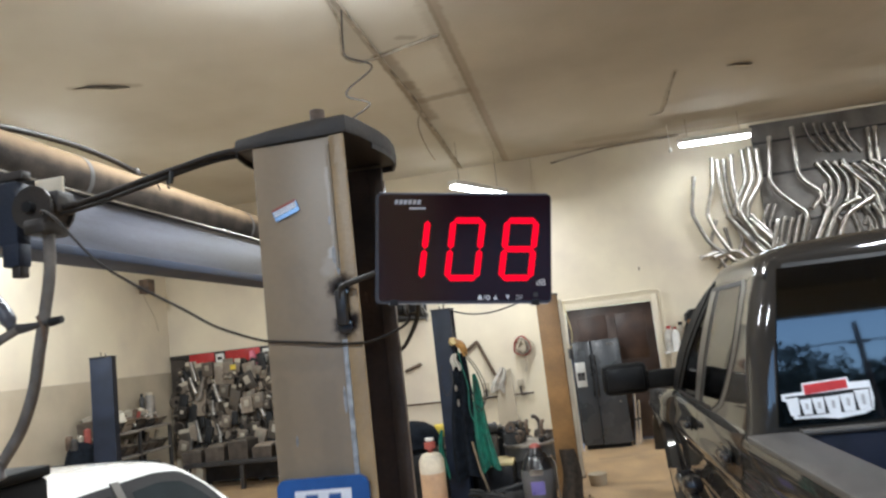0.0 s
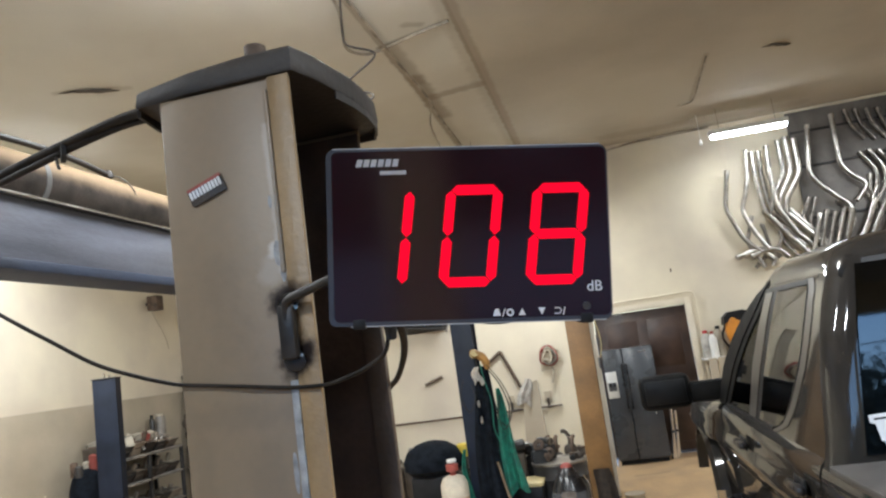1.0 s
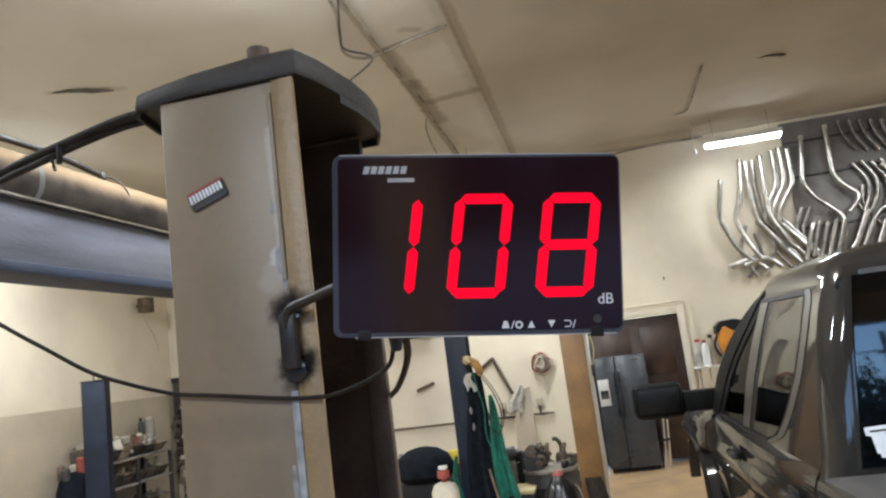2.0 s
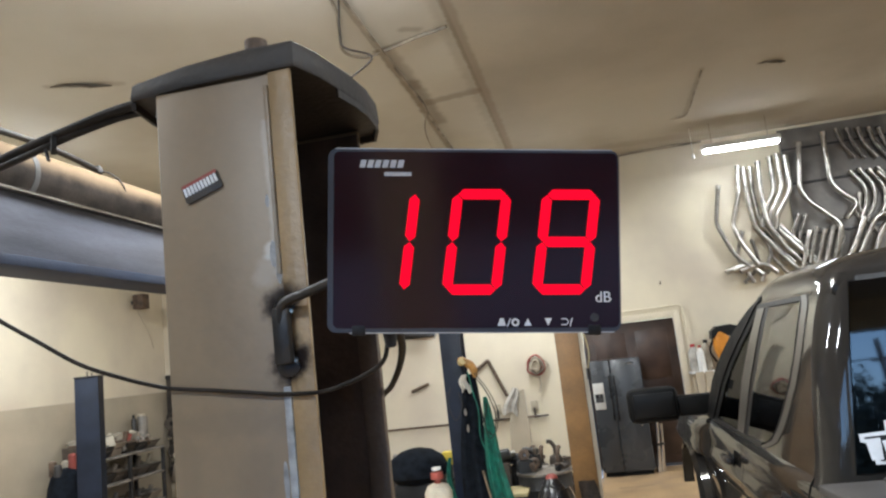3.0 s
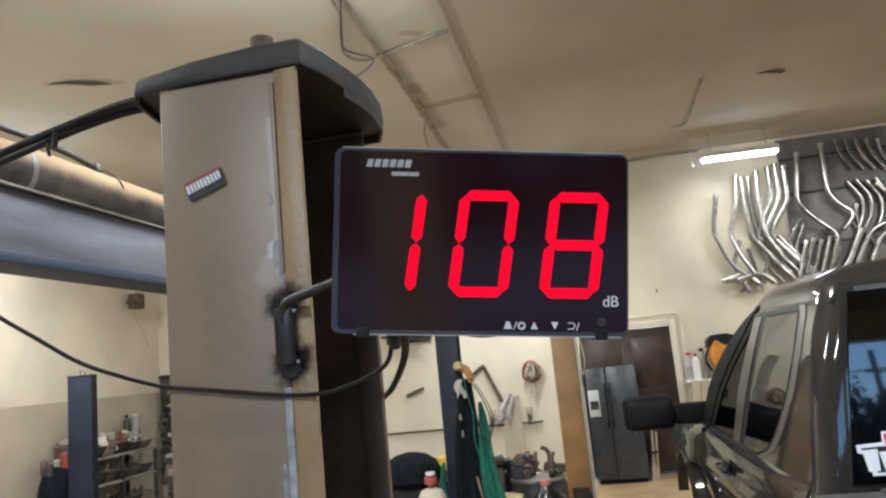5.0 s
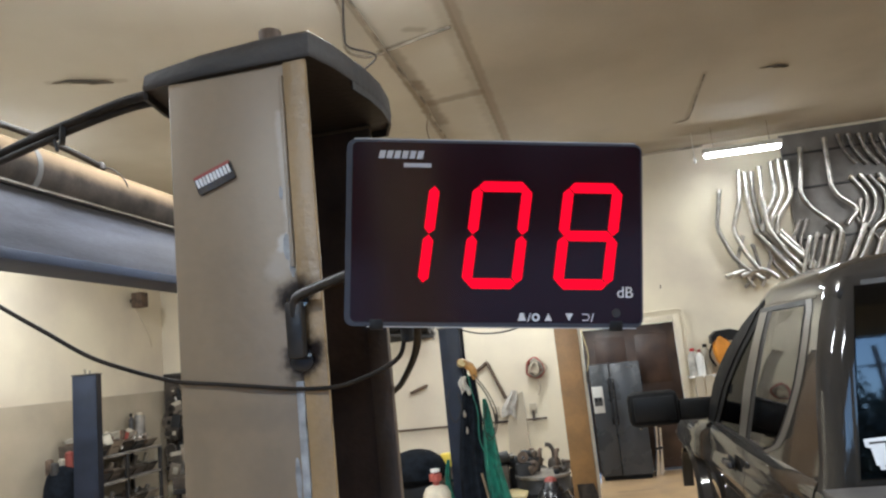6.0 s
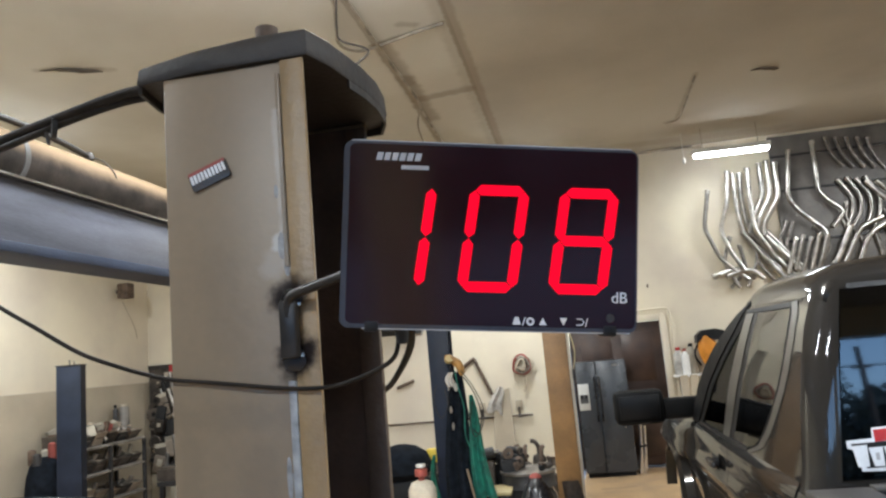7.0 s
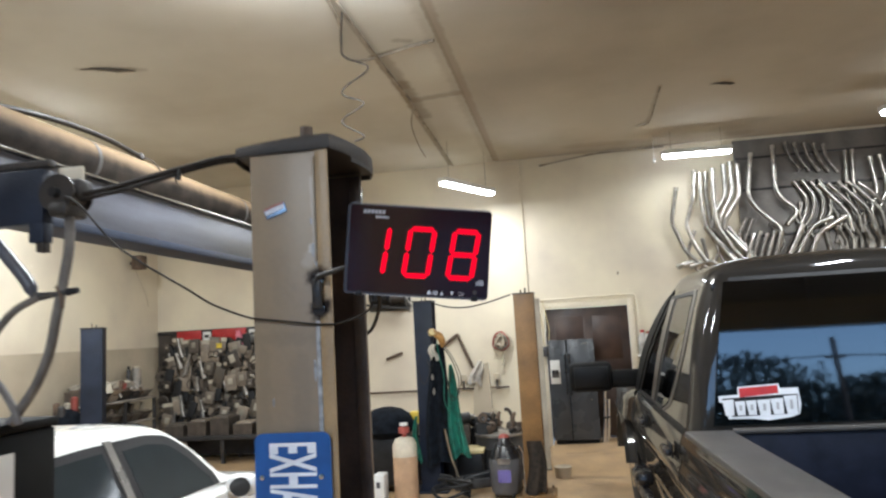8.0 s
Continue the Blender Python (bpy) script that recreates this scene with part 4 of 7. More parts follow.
for s in (-1, 1):
    part("pillar", flank_strip(lambda z: rear(z) + 0.10, lambda z: lerp(Q_EDGE, z), s, n=24), M["truck"], truck)
    # door frame and centre pillar: lighter grey holds the wall's reflection on body paint
    part("door_frame", flank_strip(lambda z: lerp(Q_EDGE, z) - 0.10, lambda z: lerp(Q_EDGE, z) - 0.013, s, 0.03, 0.004, 24, BELT_Z, 1.95), M["pillar_reflect"], truck, "rear door glass frame, the wall's reflection in its grey")
    part("pillar", flank_strip(lambda z: lerp(B_REAR, z), lambda z: lerp(B_REAR, z) + 0.085, s, 0.05, -0.004), M["black"], truck, "black centre pillar")
    part("pillar", flank_strip(lambda z: lerp(B_REAR, z) + 0.086, lambda z: lerp(B_FRONT, z), s, 0.05, 0.002), M["pillar_reflect"], truck, "centre pillar with the wall's reflection in its grey")
    part("pillar", flank_strip(lambda z: lerp(A_IN, z), lambda z: lerp(A_OUT, z), s, 0.08, 0.012), M["mirror_black"], truck, "black front pillar")
    part("door_frame", flank_strip(lambda z: rear(z) + 0.2, lambda z: 1.38, s, 0.05, 0.001, 2, 1.945, 2.0), M["truck"], truck)
    # front panes are darkened: the shade inside the cab is put into their tint
    for ya, yb, gl in ((lambda z: lerp(Q_EDGE, z), lambda z: lerp(B_REAR, z), "side_tint"), (lambda z: min(lerp(B_FRONT, z), lerp(A_IN, z) - 0.01), lambda z: lerp(A_IN, z), "front_cab_dark")):
        part("side_window", flank_strip(ya, yb, s, 0.004, -0.012, 20, 1.19, 1.945), M[gl], truck, "tinted side window, the front panes dark for the cab's shade")
    for ya, yb in ((lambda z: lerp(Q_EDGE, z) - 0.012, lambda z: lerp(Q_EDGE, z) + 0.022),
                   (lambda z: max(lerp(B_FRONT, z) + 0.001, lerp(A_IN, z) - 0.12), lambda z: max(lerp(B_FRONT, z) + 0.01, lerp(A_IN, z) + 0.005))):
        part("window_seal", flank_strip(ya, yb, s, 0.02, 0.003, 20, 1.19, 1.95), M["mirror_black"], truck, "black window seal")
    part("window_seal", flank_strip(lambda z: 0.40, lambda z: 1.36, s, 0.02, 0.003, 2, 1.925, 1.95), M["black"], truck, "black window seal")
    part("belt_moulding", flank_strip(lambda z: 1.0, lambda z: 2.5, s, 0.02, 0.006, 1, 1.178, 1.198), M["black"], truck, "black window moulding")
    # rounded rear corner
    gw = lambda z: lerp([(1.2, 0.825), (1.65, 0.75), (2.0, 0.675)], z)
    rings = []
    for k in range(13):
        z = 1.10 + 0.92 * k / 12
        q = side(z) - gw(z) - 0.004
        a = [(s * (side(z) - q + q * math.sin(t)), rear(z) + 0.11 - 0.11 * math.cos(t), z) for t in np.linspace(0, math.pi / 2, 9)]
        b = [(s * (side(z) - q - 0.02), rear(z) + 0.13, z)]
        rings.append(a + b)
    part("cab_corner", Geo().loft(rings), M["truck"], truck)
    # doors, fender, sill
    for ya, yb in ((0.12, 1.395), (1.405, 2.5)):
        dr = part("door", flank_strip(lambda z: ya, lambda z: yb, s, 0.09, 0.0, 22, 0.58, BELT_Z), M["truck"], truck)
        hy = ya + 0.13
        h = part("handle", Geo().box(-0.022, 0.022, hy, hy + 0.23, 1.0, 1.045, 0.018).moved(pose(s * 1.045, 0, 0)), M["black_gloss"], dr, "glossy black door handle")
        part("handle_cup", Geo().box(-0.005, 0.005, hy + 0.03, hy + 0.2, 0.985, 1.065, 0.003).moved(pose(s * 1.018, 0, 0)), M["black"], dr)
    part("rocker", Geo().box(min(s * 0.80, s * 0.965), max(s * 0.80, s * 0.965), 0.05, 2.5, 0.47, 0.585, 0.02), M["truck"], truck)
    bar_pts = rounded([(0.80, 0.15, 0.50), (1.06, 0.22, 0.50), (1.06, 2.42, 0.50), (0.80, 2.5, 0.50)], 0.09)
    step = part("step_bar", Geo().tube([(s * x, y, z) for x, y, z in bar_pts], 0.042, 16), M["black_gloss"], truck, "glossy black tubular side step")
    for y in (0.42, 1.66):
        part("step_pad", Geo().box(min(s * 0.99, s * 1.12), max(s * 0.99, s * 1.12), y - 0.10, y + 0.12, 0.535, 0.655, 0.05), M["black_gloss"], step, "rounded black step pad")

    def arch(y0, y1, z0, z1, c, r):
        pts = [(y1, z0), (y1, z1), (y0, z1), (y0, z0)]
        return pts + [(c - r * math.cos(a), 0.42 + r * math.sin(a)) for a in np.linspace(0.3, math.pi - 0.3, 12)]
    part("bed_side", tapered(flank(arch(-1.98, 0.09, 0.55, 0.90, -1.0, 0.47), s, 0.10)), M["truck"], truck)
    part("bed_side", tapered(flank_strip(lambda z: -1.98, lambda z: 0.09, s, 0.10, 0.0, 12, 0.90, 1.15)), M["truck"], truck)
    part("bed_rail", tapered(Geo().box(min(s * 0.75, s * 0.995), max(s * 0.75, s * 0.995), -1.98, -0.045, 1.15, 1.185, 0.012)), M["rail_plastic"], truck, "faded grey plastic bed rail cap")
    part("front_fender", flank(arch(2.51, 4.2, 0.55, 0.90, 3.3, 0.47), s, 0.2, 0.02), M["truck"], truck)
    rings = []
    for y, out in ((2.51, 0.004), (2.56, 0.022), (2.64, 0.048), (2.74, 0.066), (2.9, 0.074), (3.3, 0.076), (3.8, 0.066), (4.1, 0.045), (4.2, 0.02)):
        row = [(side(z) + out * min(1.0, (z - 0.86) * 12 + 0.3) * (1.0 if z < 1.1 else 0.8), z) for z in (0.902, 0.93, 0.97, 1.02, 1.07, 1.11)]
        row += [(row[-1][0] - 0.02, 1.145), (row[-1][0] - 0.055, 1.168), (row[-1][0] - 0.12, 1.178), (0.80, 1.18), (0.80, 0.902)]
        rings.append([(s * x, y, z) for x, z in row])
    part("front_fender", Geo().loft(rings), M["truck"], truck, "bulging upper fender")
    part("wheel_flare", Geo().loft([[(s * (x + 0.005), 3.30 - r * math.cos(a), 0.42 + r * math.sin(a)) for x, r in ((1.0, 0.47), (1.085, 0.475), (1.09, 0.49), (1.06, 0.545), (1.0, 0.56))] for a in np.linspace(0.15, math.pi - 0.15, 20)]), M["truck"], truck, "dark grey wheel arch flare")
    part("tail_lamp", Geo().box(min(s * 0.86, s * 1.0), max(s * 0.86, s * 1.0), -2.0, -1.95, 0.75, 1.13, 0.015), M["red"], truck, "red tail lamp")
    part("headlight", Geo().box(min(s * 0.62, s * 0.97), max(s * 0.62, s * 0.97), 4.13, 4.2, 0.88, 1.08, 0.03), M["clear"], truck, "clear headlight")
    # towing mirror
    mi = part("mirror", Geo().box(min(s * 1.165, s * 1.55), max(s * 1.165, s * 1.55), 2.60, 2.76, 1.17, 1.435, 0.05), M["mirror_black"], truck, "large black towing mirror")
    part("mirror_glass", Geo().box(min(s * 1.205, s * 1.51), max(s * 1.205, s * 1.51), 2.592, 2.603, 1.215, 1.395, 0.004), M["mirror_face"], mi, "dark mirror face")
    part("mirror_arm", Geo().box(min(s * 0.86, s * 1.19), max(s * 0.86, s * 1.19), 2.64, 2.74, 1.195, 1.355, 0.03), M["mirror_black"], mi)
    for yw in (-1.0, 3.3):
        wh = part("wheel", Geo().tube([(s * 0.72, yw, 0.42), (s * 0.74, yw, 0.42), (s * 0.98, yw, 0.42), (s * 1.0, yw, 0.42)], [0.37, 0.42, 0.42, 0.37], 32), M["rubber"], truck, "black tyre")
        part("rim", Geo().tube([(s * 0.985, yw, 0.42), (s * 1.005, yw, 0.42)], [0.26, 0.24], 24), M["steel"], wh)
half_roof = [(0.775, 1.96), (0.762, 2.015), (0.725, 2.06), (0.66, 2.092), (0.55, 2.113), (0.3, 2.126), (0.1, 2.129)]
outer = [(-x, z) for x, z in half_roof] + half_roof[::-1]
rings = []
for y, dz, k in ((0.105, -0.085, 0.975), (0.125, -0.052, 0.988), (0.165, -0.024, 0.996), (0.24, -0.006, 1.0), (0.4, 0, 1.0), (1.0, 0.012, 1.0), (1.2, 0, 1.0), (1.36, -0.03, 0.99), (1.46, -0.07, 0.97)):
    rings.append([(x * k, y, z + dz * (z - 1.9) * 5) for x, z in outer] + [(x * 0.93 * k, y, z - 0.05 + dz * (z - 1.9) * 5) for x, z in outer[::-1]])
part("roof", Geo().loft(rings), M["truck"], truck)
part("rear_header", Geo().prism([(-0.66, 1.97), (0.66, 1.97), (0.64, 2.03), (-0.64, 2.03)], lambda x, z: (x, rear(z) - 0.001, z), lambda x, z: (x, rear(z) + 0.05, z)), M["black"], truck, "black trim over the rear window")
part("rear_sill", Geo().prism([(-0.9, 1.14), (0.9, 1.14), (0.82, 1.215), (-0.82, 1.215)], lambda x, z: (x, rear(z) - 0.001, z), lambda x, z: (x, rear(z) + 0.05, z)), M["truck"], truck)
glass_poly = [(-0.83, 1.205), (0.83, 1.205), (0.75, 1.65), (0.685, 1.975), (-0.685, 1.975), (-0.75, 1.65)]
rw = part("rear_window", Geo().prism(glass_poly, lambda x, z: (x, rear(z) - 0.006, z), lambda x, z: (x, rear(z) - 0.001, z)), M["tint"], truck, "dark tinted rear window reflecting daylight")
for x in (-0.25, 0.25):
    part("divider", Geo().prism([(x - 0.01, 1.215), (x + 0.01, 1.215), (x + 0.01, 1.97), (x - 0.01, 1.97)], lambda x_, z: (x_, rear(z) - 0.0012, z), lambda x_, z: (x_, rear(z) + 0.008, z)), M["black"], rw)
yd = lambda z, k: rear(z) - 0.0065 - k
decal_fit = Matrix.Translation((-0.054, 0, 0)) @ Matrix.Diagonal((0.95, 1, 1, 1))
part("decal", Geo().prism([(-0.775, 1.355), (-0.775, 1.325), (-0.74, 1.315), (-0.735, 1.235), (-0.60, 1.232), (-0.52, 1.222), (-0.40, 1.235), (-0.355, 1.25), (-0.34, 1.30), (-0.345, 1.385), (-0.44, 1.385), (-0.445, 1.41), (-0.665, 1.40), (-0.67, 1.36)],
             lambda x, z: (x, yd(z, 0.0), z), lambda x, z: (x, yd(z, 0.001), z)).moved(decal_fit), M["sign_white"], rw, "white and red workshop decal with plain blocks")
part("decal_band", Geo().prism([(-0.66, 1.345), (-0.452, 1.36), (-0.452, 1.402), (-0.66, 1.392)], lambda x, z: (x, yd(z, 0.001), z), lambda x, z: (x, yd(z, 0.0018), z)).moved(decal_fit), M["red"], rw, "red band of the decal")
part("decal_shadow", Geo().prism([(-0.757, 1.342), (-0.757, 1.330), (-0.715, 1.322), (-0.715, 1.246), (-0.36, 1.252), (-0.352, 1.352), (-0.43, 1.352)], lambda x, z: (x, yd(z, 0.001), z), lambda x, z: (x, yd(z, 0.0015), z)).moved(decal_fit), M["black"], rw, "dark ground of the decal")
for k, (x0, x1, hi) in enumerate(((-0.757, -0.700, 1.336), (-0.692, -0.640, 1.326), (-0.632, -0.580, 1.328), (-0.572, -0.506, 1.330), (-0.500, -0.436, 1.334), (-0.428, -0.362, 1.346))):
    lo = 1.252 - 0.004 * (k == 3)
    part("decal_block", Geo().prism([(x0 + 0.010, lo), (x1 - 0.002, lo), (x1 + 0.004, hi), (x0, hi - 0.002)], lambda x, z: (x, yd(z, 0.0015), z), lambda x, z: (x, yd(z, 0.0022), z)).moved(decal_fit), M["sign_white"], rw, "white block of the decal")
    if k:
        xm = (x0 + x1) / 2 + 0.003
        part("decal_slot", Geo().prism([(xm - 0.008, lo + 0.024), (xm + 0.007, lo + 0.024), (xm + 0.009, hi - 0.022), (xm - 0.006, hi - 0.022)], lambda x, z: (x, yd(z, 0.0022), z), lambda x, z: (x, yd(z, 0.0028), z)).moved(decal_fit), M["mark_grey"], rw, "grey slot in a decal block")
part("windscreen", Geo().prism([(-0.9, 0), (0.9, 0), (0.7, 1), (-0.7, 1)], lambda x, k: (x, 2.60 - 1.32 * k, 1.20 + 0.80 * k), lambda x, k: (x, 2.605 - 1.32 * k, 1.205 + 0.80 * k)), M["clear"], truck, "clear windscreen")
part("hood", Geo().box(-0.93, 0.93, 2.6, 4.2, 0.95, 1.20, 0.09), M["truck"], truck)
part("grille", Geo().box(-0.6, 0.6, 4.17, 4.25, 0.72, 1.12, 0.03), M["black"], truck, "black grille")
part("front_bumper", Geo().box(-0.99, 0.99, 4.12, 4.37, 0.48, 0.72, 0.05), M["chrome"], truck, "chrome front bumper")
part("rear_bumper", Geo().box(-0.97, 0.97, -2.15, -1.99, 0.5, 0.7, 0.04), M["chrome"], truck, "chrome rear bumper")
part("tailgate", Geo().box(-0.86, 0.86, -1.985, -1.92, 0.62, 1.165, 0.02), M["truck"], truck)
# the liner's navy is the sky's blue reflection put into the colour
part("bed_floor", Geo().box(-0.9, 0.9, -1.95, -0.03, 0.6, 0.66), M["liner"], truck, "dark bed liner with the sky's reflected blue in its colour")
part("bulkhead", Geo().box(-0.75, 0.75, -0.075, -0.03, 0.66, 1.165, 0.01), M["liner"], truck)
part("bed_front_cap", Geo().box(-0.745, 0.745, -0.09, -0.022, 1.166, 1.19, 0.008), M["rail_plastic"], truck, "grey front cap of the bed")
for s in (-1, 1):
    part("bed_liner_wall", tapered(Geo().box(min(s * 0.75, s * 0.9), max(s * 0.75, s * 0.9), -1.92, -0.08, 0.66, 1.149)), M["liner"], truck, "dark bed liner wall, the sky's reflected blue in its colour")
part("chassis", Geo().box(-0.5, 0.5, -1.9, 4.0, 0.4, 0.6, 0.03), M["dark_steel"], truck)
part("cab_floor", Geo().box(-0.90, 0.90, -0.01, 2.6, 0.58, 0.68), M["rubber"], truck)
part("dashboard", Geo().box(-0.88, 0.88, 2.15, 2.6, 0.85, 1.16, 0.06), M["black"], truck, "black dashboard")
part("steering_wheel", Geo().tube([(-0.4 + 0.19 * math.cos(a), 2.06 + 0.05 * math.sin(a), 1.15 + 0.18 * math.sin(a)) for a in np.linspace(0, 2 * math.pi, 21)], 0.014, 8), M["black"], truck)
for x in (-0.42, 0.42):
    for y, top in ((0.55, 1.3), (1.5, 1.36)):
        se = part("seat", Geo().box(x - 0.27, x + 0.27, y, y + 0.55, 0.68, 0.95, 0.05).box(x - 0.26, x + 0.26, y - 0.1, y + 0.08, 0.8, top, 0.06), M["black"], truck, "black seat")
        part("headrest", Geo().box(x - 0.13, x + 0.13, y - 0.1, y, top + 0.03, top + 0.2, 0.04).cyl((x, y - 0.05, top - 0.02), (x, y - 0.05, top + 0.05), 0.012), M["black"], se)

# ---- white coupe ----
car = thing("coupe_car", pose(-2.92, 3.14, 0, 0, 0, 90), "white two-door coupe parked under the blue beam", "car")


def car_ring(x, hw, z0, z1, c=0.1):
    return [(x, -hw + c, z0), (x, -hw, z0 + c), (x, -hw - 0.01, (z0 + z1) / 2), (x, -hw + 0.02, z1 - 0.05), (x, -hw + 0.09, z1), (x, 0, z1 + 0.02),
            (x, hw - 0.09, z1), (x, hw - 0.02, z1 - 0.05), (x, hw + 0.01, (z0 + z1) / 2), (x, hw, z0 + c), (x, hw - c, z0)]


part("body", Geo().loft([car_ring(*r) for r in ((-2.3, 0.62, 0.35, 0.85), (-2.2, 0.78, 0.22, 0.96), (-1.5, 0.88, 0.2, 1.0), (-0.5, 0.89, 0.2, 0.97), (0.8, 0.89, 0.2, 0.95), (1.2, 0.88, 0.2, 0.94),
                                              (1.9, 0.85, 0.2, 0.84), (2.3, 0.75, 0.22, 0.7), (2.42, 0.6, 0.3, 0.58))]), M["carwhite"], car)
BELT = 0.94
GH = [(-1.75, 0.70, 0.74, 0.985), (-1.3, 0.62, 0.73, 1.19), (-0.85, 0.57, 0.73, 1.345), (-0.4, 0.55, 0.73, 1.397), (0.0, 0.55, 0.73, 1.408), (0.3, 0.55, 0.735, 1.395),
      (0.55, 0.553, 0.735, 1.378), (0.745, 0.575, 0.74, 1.335), (0.95, 0.64, 0.745, 1.195), (1.13, 0.725, 0.75, 1.015), (1.22, 0.74, 0.75, 0.962)]
GH = [(p.x, p.y, float(np.interp(p.x, [r[0] for r in GH], [r[2] for r in GH])), p.z) for p in spline([(r[0], r[1], r[3]) for r in GH], 4)]
rings = []
for x, ht, hb, z in GH:
    e = max(0.008, min(0.034, (z - BELT) * 0.3))
    lo = lambda v: max(BELT + 0.006, v)
    rings.append([(x, -hb - 0.07, BELT), (x, -ht - 0.05, lo(z - 1.7 * e)), (x, -ht - 0.01, lo(z - 0.95 * e)), (x, -ht + 0.07, lo(z - 0.4 * e)), (x, -0.28, z), (x, 0.28, z), (x, ht - 0.07, lo(z - 0.4 * e)), (x, ht + 0.01, lo(z - 0.95 * e)), (x, ht + 0.05, lo(z - 1.7 * e)), (x, hb + 0.07, BELT)])
part("cabin", Geo().loft(rings), M["carwhite"], car)


def car_strip(x0, x1, low, high, s, lift, n=15):
    """A skin on the cabin's flank between two shares of its height, (x, share) tables."""
    rings = []
    for x in np.linspace(x0, x1, n):
        ht, hb, zt = (lerp([(r[0], r[k]) for r in GH], x) for k in (1, 2, 3))
        top = max(BELT + 0.012, zt - 0.058)
        row = []
        for j in range(6):
            f = lerp(low, x) + (lerp(high, x) - lerp(low, x)) * j / 5
            row.append((hb + 0.07 + (ht - hb - 0.02) * f, BELT + (top - BELT) * f))
        rings.append([(x, s * (y + lift), z + 0.3 * lift) for y, z in row] + [(x, s * (y - 0.012), z) for y, z in row[::-1]])
    return Geo().loft(rings)


for s in (-1, 1):
    part("side_band", car_strip(-1.15, 1.1, [(-1.15, 0.3), (-0.6, 0.0), (1.1, 0.0)], [(-1.15, 0.7), (-0.9, 0.98), (0.8, 0.98), (0.98, 0.88), (1.1, 0.5)], s, 0.003, 31), M["carwhite"], car)
    wt = part("window_trim", car_strip(0.232, 1.0, [(0, 0.02), (1, 0.04)], [(0.232, 0.93), (0.5, 0.955), (0.72, 0.95), (0.9, 0.86), (1.0, 0.5)], s, 0.007, 21), M["black"], car, "black window rubber")
    part("door_window", car_strip(0.285, 0.93, [(0, 0.05), (1, 0.07)], [(0.285, 0.80), (0.5, 0.83), (0.68, 0.80), (0.82, 0.64), (0.93, 0.28)], s, 0.010, 21), M["car_glass"], wt, "dark door window")
    wt = part("window_trim", car_strip(-1.0, 0.165, [(-1.0, 0.35), (-0.6, 0.03), (0.165, 0.02)], [(-1.0, 0.5), (-0.75, 0.78), (-0.3, 0.90), (0.165, 0.92)], s, 0.007, 21), M["black"], car, "black window rubber")
    part("quarter_window", car_strip(-0.92, 0.125, [(-0.92, 0.36), (-0.6, 0.07), (0.125, 0.05)], [(-0.92, 0.48), (-0.75, 0.68), (-0.3, 0.80), (0.125, 0.82)], s, 0.010, 21), M["car_glass"], wt, "dark quarter window")
    part("door_pillar", car_strip(0.165, 0.222, [(0, 0.0)], [(0, 0.95)], s, 0.012, 6), M["car_grey"], car, "satin grey door pillar")
    mi = part("mirror", Geo().box(1.0, 1.13, min(s * 0.83, s * 1.04), max(s * 0.83, s * 1.04), 0.85, 0.99, 0.062), M["carwhite"], car, "white door mirror")
    part("mirror_face", Geo().prism([(s * (0.948 + 0.066 * math.cos(a)), 0.921 + 0.056 * math.sin(a) * (1.0 + 0.1 * math.cos(a))) for a in np.linspace(0, 2 * math.pi, 25)[:-1]], lambda u, w: (0.990, u, w), lambda u, w: (1.006, u, w)), M["black_gloss"], mi, "dark mirror face")
    for x in (-1.35, 1.4):
        wh = part("wheel", Geo().tube([(x, s * 0.68, 0.32), (x, s * 0.7, 0.32), (x, s * 0.895, 0.32), (x, s * 0.91, 0.32)], [0.28, 0.32, 0.32, 0.28], 28), M["rubber"], car, "black tyre")
        part("rim", Geo().tube([(x, s * 0.9, 0.32), (x, s * 0.918, 0.32)], [0.22, 0.2], 20), M["steel"], wh)
    part("door_seam", Geo().box(-0.13, -0.12, min(s * 0.88, s * 0.905), max(s * 0.88, s * 0.905), 0.3, 0.92), M["black"], car)
    part("headlight", Geo().box(2.05, 2.33, min(s * 0.5, s * 0.72), max(s * 0.5, s * 0.72), 0.58, 0.7, 0.03), M["clear"], car, "clear headlight")
    part("tail_lamp", Geo().box(-2.31, -2.2, min(s * 0.45, s * 0.72), max(s * 0.45, s * 0.72), 0.72, 0.86, 0.03), M["red"], car, "red tail lamp")
for name, x0, x1 in (("windscreen", 0.66, 1.18), ("rear_window", -1.68, -0.92)):
    rings = []
    for x in sorted(set([round(float(v), 4) for v in np.linspace(x0, x1, 9)] + [r[0] for r in GH if x0 < r[0] < x1])):
        ht, z = (lerp([(a[0], a[k]) for a in GH], x) for k in (1, 3))
        e = max(0.008, min(0.034, (z - BELT) * 0.3))
        row = [(x, -ht + 0.07, z - 0.4 * e), (x, -0.28, z), (x, 0.28, z), (x, ht - 0.07, z - 0.4 * e)]
        rings.append([(x_, y_, z_ + 0.008) for x_, y_, z_ in row] + [(x_, y_, z_ - 0.01) for x_, y_, z_ in row[::-1]])
    part(name, Geo().loft(rings), M["car_glass"], car, "dark glass")

